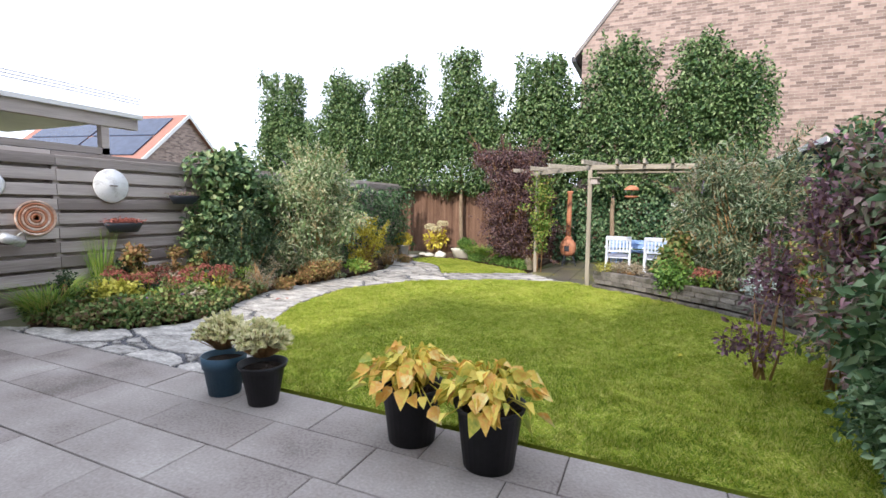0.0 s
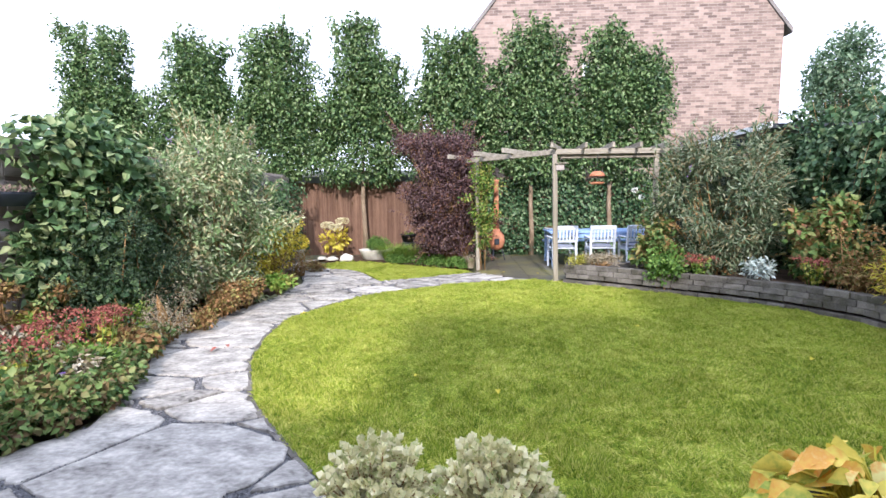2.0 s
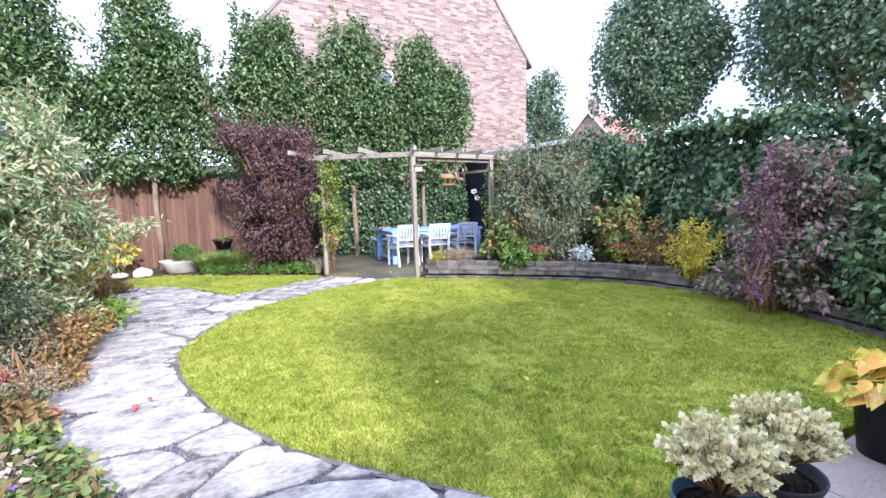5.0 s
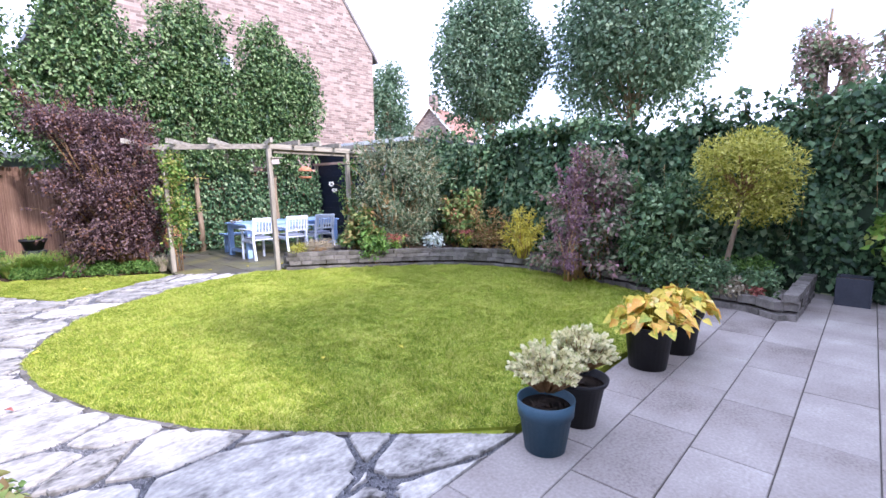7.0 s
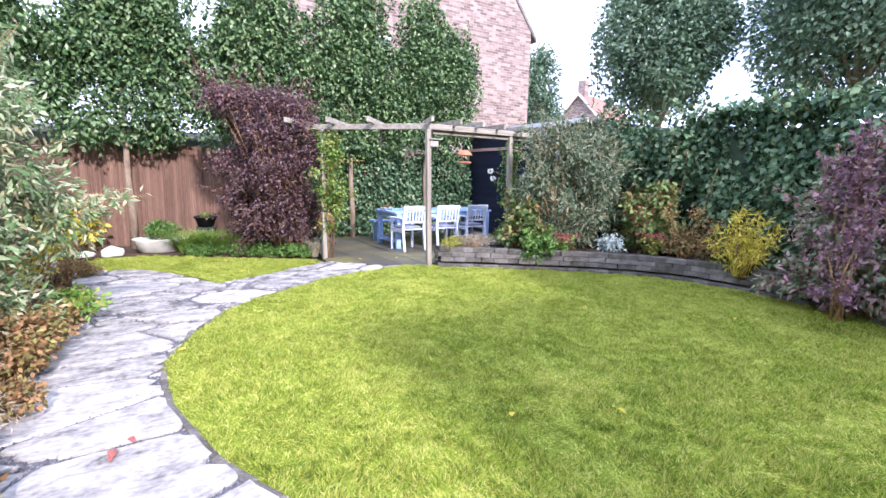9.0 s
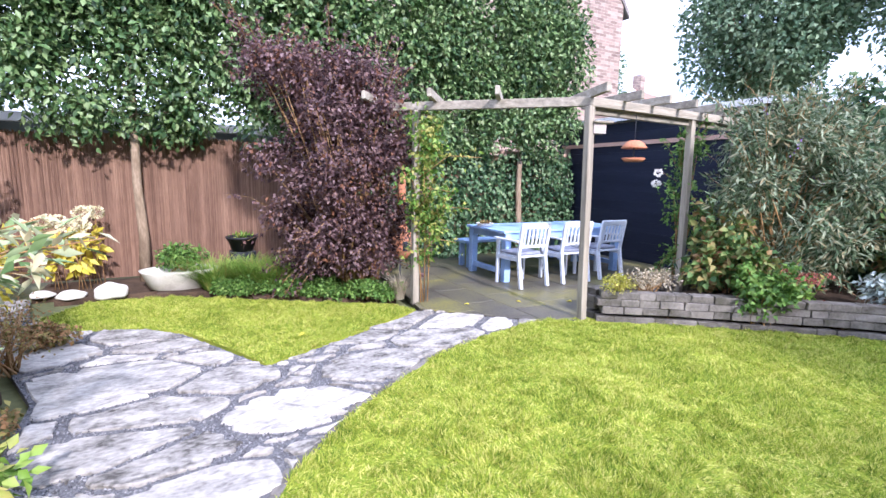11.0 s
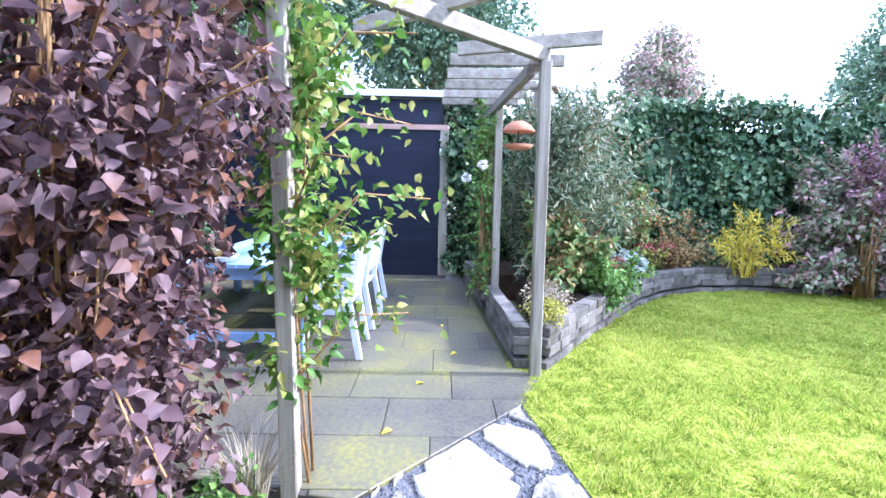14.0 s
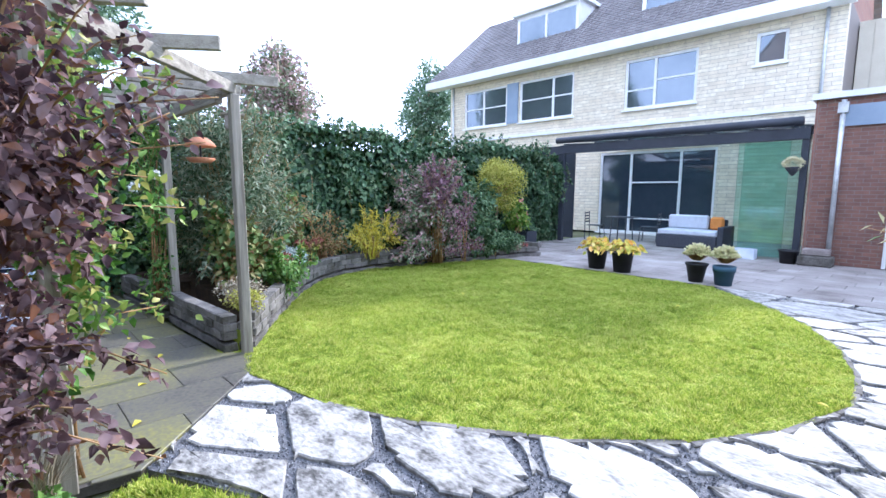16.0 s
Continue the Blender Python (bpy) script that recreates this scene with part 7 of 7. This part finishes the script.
def flagstones():
    rng = random.Random(12)
    t = tagged(new("path"), "crazy-paved path of pale rough flagstones with gritty joints", kind="structure")
    seeds = []
    SX, SY = 1 / 1.3, 1.22      # stones lie a little longer across the path
    for tries in range(16000):
        x, y = rng.uniform(-7.6, -1.6), rng.uniform(3.0, 12.8)
        if not inside((x, y), PATH_EDGE):
            continue
        r = rng.choice((0.17, 0.36, 0.48, 0.58)) * rng.uniform(0.85, 1.15) * (0.86 if y > 8.5 else 1.0)
        if all(((x - a) * SX) ** 2 + ((y - b) * SY) ** 2 > (r * 0.5 + c * 0.5) ** 2 for a, b, c in seeds):
            seeds.append((x, y, r))
    for (x, y, r) in seeds:
        cell = [(px * SX, py * SY) for px, py in PATH_EDGE]
        for (a, b, c) in seeds:
            dx, dy = (a - x) * SX, (b - y) * SY
            d2 = dx * dx + dy * dy
            if 0 < d2 < 3.0:
                d = math.sqrt(d2)
                w = 0.5 + (r * r - c * c) / (2 * d2)
                cell = clip(cell, x * SX + dx * w, y * SY + dy * w, dx / d, dy / d)
                if len(cell) < 3:
                    break
        pts = [Vector((px / SX, py / SY)) for px, py in cell]
        pts = [p for i, p in enumerate(pts) if (p - pts[i - 1]).length > 0.02]
        if len(pts) < 3:
            continue
        area = 0.5 * sum(pts[i - 1].x * pts[i].y - pts[i].x * pts[i - 1].y for i in range(len(pts)))
        if abs(area) < 0.008:
            continue
        c = sum(pts, Vector((0, 0))) / len(pts)
        gap = rng.uniform(0.012, 0.032) if y > 8.3 else rng.uniform(0.005, 0.018)
        cut = [rng.choice((0.0, 0.01, 0.03, 0.06, 0.10)) * (1.0 if y > 4.5 else 0.6) for _ in pts]
        ring = []
        for i, p in enumerate(pts):
            q = pts[(i + 1) % len(pts)]
            e = (q - p).normalized()
            nrm = Vector((-e.y, e.x))
            if nrm.dot(c - p) < 0:
                nrm = -nrm
            n = max(2, int((q - p).length / 0.07))
            for k in range(n):
                s = p + (q - p) * (k / n)
                rough = 0.5 + 0.5 * noise.noise((s.x * 7, s.y * 7, x)) + 0.35 * noise.noise((s.x * 23, s.y * 23, y))
                v = s + nrm * (gap + min(0.022, 0.12 * (q - p).length) * max(0.0, rough))
                if k == 0:
                    v = s + (c - s).normalized() * (gap + 0.012 + min(cut[i], 0.22 * (c - s).length))
                ring.append(v)
        ring = [v for v in ring if not inside((v.x, v.y), LAWN_TWO)]
        if len(ring) < 3:
            continue
        bm = bmesh.new()
        tx, ty, h = rng.uniform(-0.014, 0.014), rng.uniform(-0.014, 0.014), rng.uniform(-0.005, 0.005)
        lay = lambda s, f, dz=0.0: bm.verts.new((s.x, s.y, h + dz + tx * (s.x - x) + ty * (s.y - y) + f * noise.noise((s.x * 9, s.y * 9, 3))))
        lo = [bm.verts.new((p.x, p.y, -0.05)) for p in ring]
        mid = [lay(p, 0.003, -0.008) for p in ring]
        top = [lay(p + (c - p).normalized() * 0.009, 0.006) for p in ring]
        inn = [lay(c + (p - c) * 0.6, 0.010) for p in ring]
        inm = [lay(c + (p - c) * 0.28, 0.010) for p in ring]
        cen = lay(c, 0.01)
        m = len(ring)
        for i in range(m):
            j = (i + 1) % m
            for a, b in ((lo, mid), (mid, top), (top, inn), (inn, inm)):
                bm.faces.new((a[i], a[j], b[j], b[i]))
            bm.faces.new((inm[i], inm[j], cen))
        part("flagstone", bm, STONE, t)


def chippings(count):
    """Small angular stones lying in the joints of the path."""
    rng = np.random.default_rng(17)
    p = rng.uniform((-7.4, 3.0), (-1.6, 12.7), (count, 2))
    c = np.zeros(count, bool)
    for (x0, y0), (x1, y1) in zip(PATH_EDGE, PATH_EDGE[1:] + PATH_EDGE[:1]):
        m = (y0 > p[:, 1]) != (y1 > p[:, 1])
        c ^= m & (p[:, 0] < (x1 - x0) * (p[:, 1] - y0) / ((y1 - y0) or 1e-9) + x0)
    p = p[c]
    n = len(p)
    cen = np.c_[p, rng.uniform(-0.020, -0.012, n)]
    r = rng.uniform(0.005, 0.011, (n, 1))
    a = rng.uniform(0, 6.283, n)
    V = [cen + np.c_[np.cos(a + k * 2.094), np.sin(a + k * 2.094), rng.uniform(-0.4, 0.2, n)] * r for k in range(3)] + [cen + np.c_[rng.uniform(-0.3, 0.3, (n, 2)), np.full(n, 0.8)] * r]
    V = np.stack(V, 1).reshape(-1, 3)
    t = np.array([[0, 1, 3], [1, 2, 3], [2, 0, 3]])
    F = (t[None] + (np.arange(n) * 4)[:, None, None]).reshape(-1, 3)
    me = bpy.data.meshes.new("chippings")
    me.from_pydata(V.tolist(), [], F.tolist())
    me.materials.append(CHIP)
    return tagged(new("chippings", me), "grey angular chippings between the flagstones", kind="stuff")


flagstones()
chippings(150000)
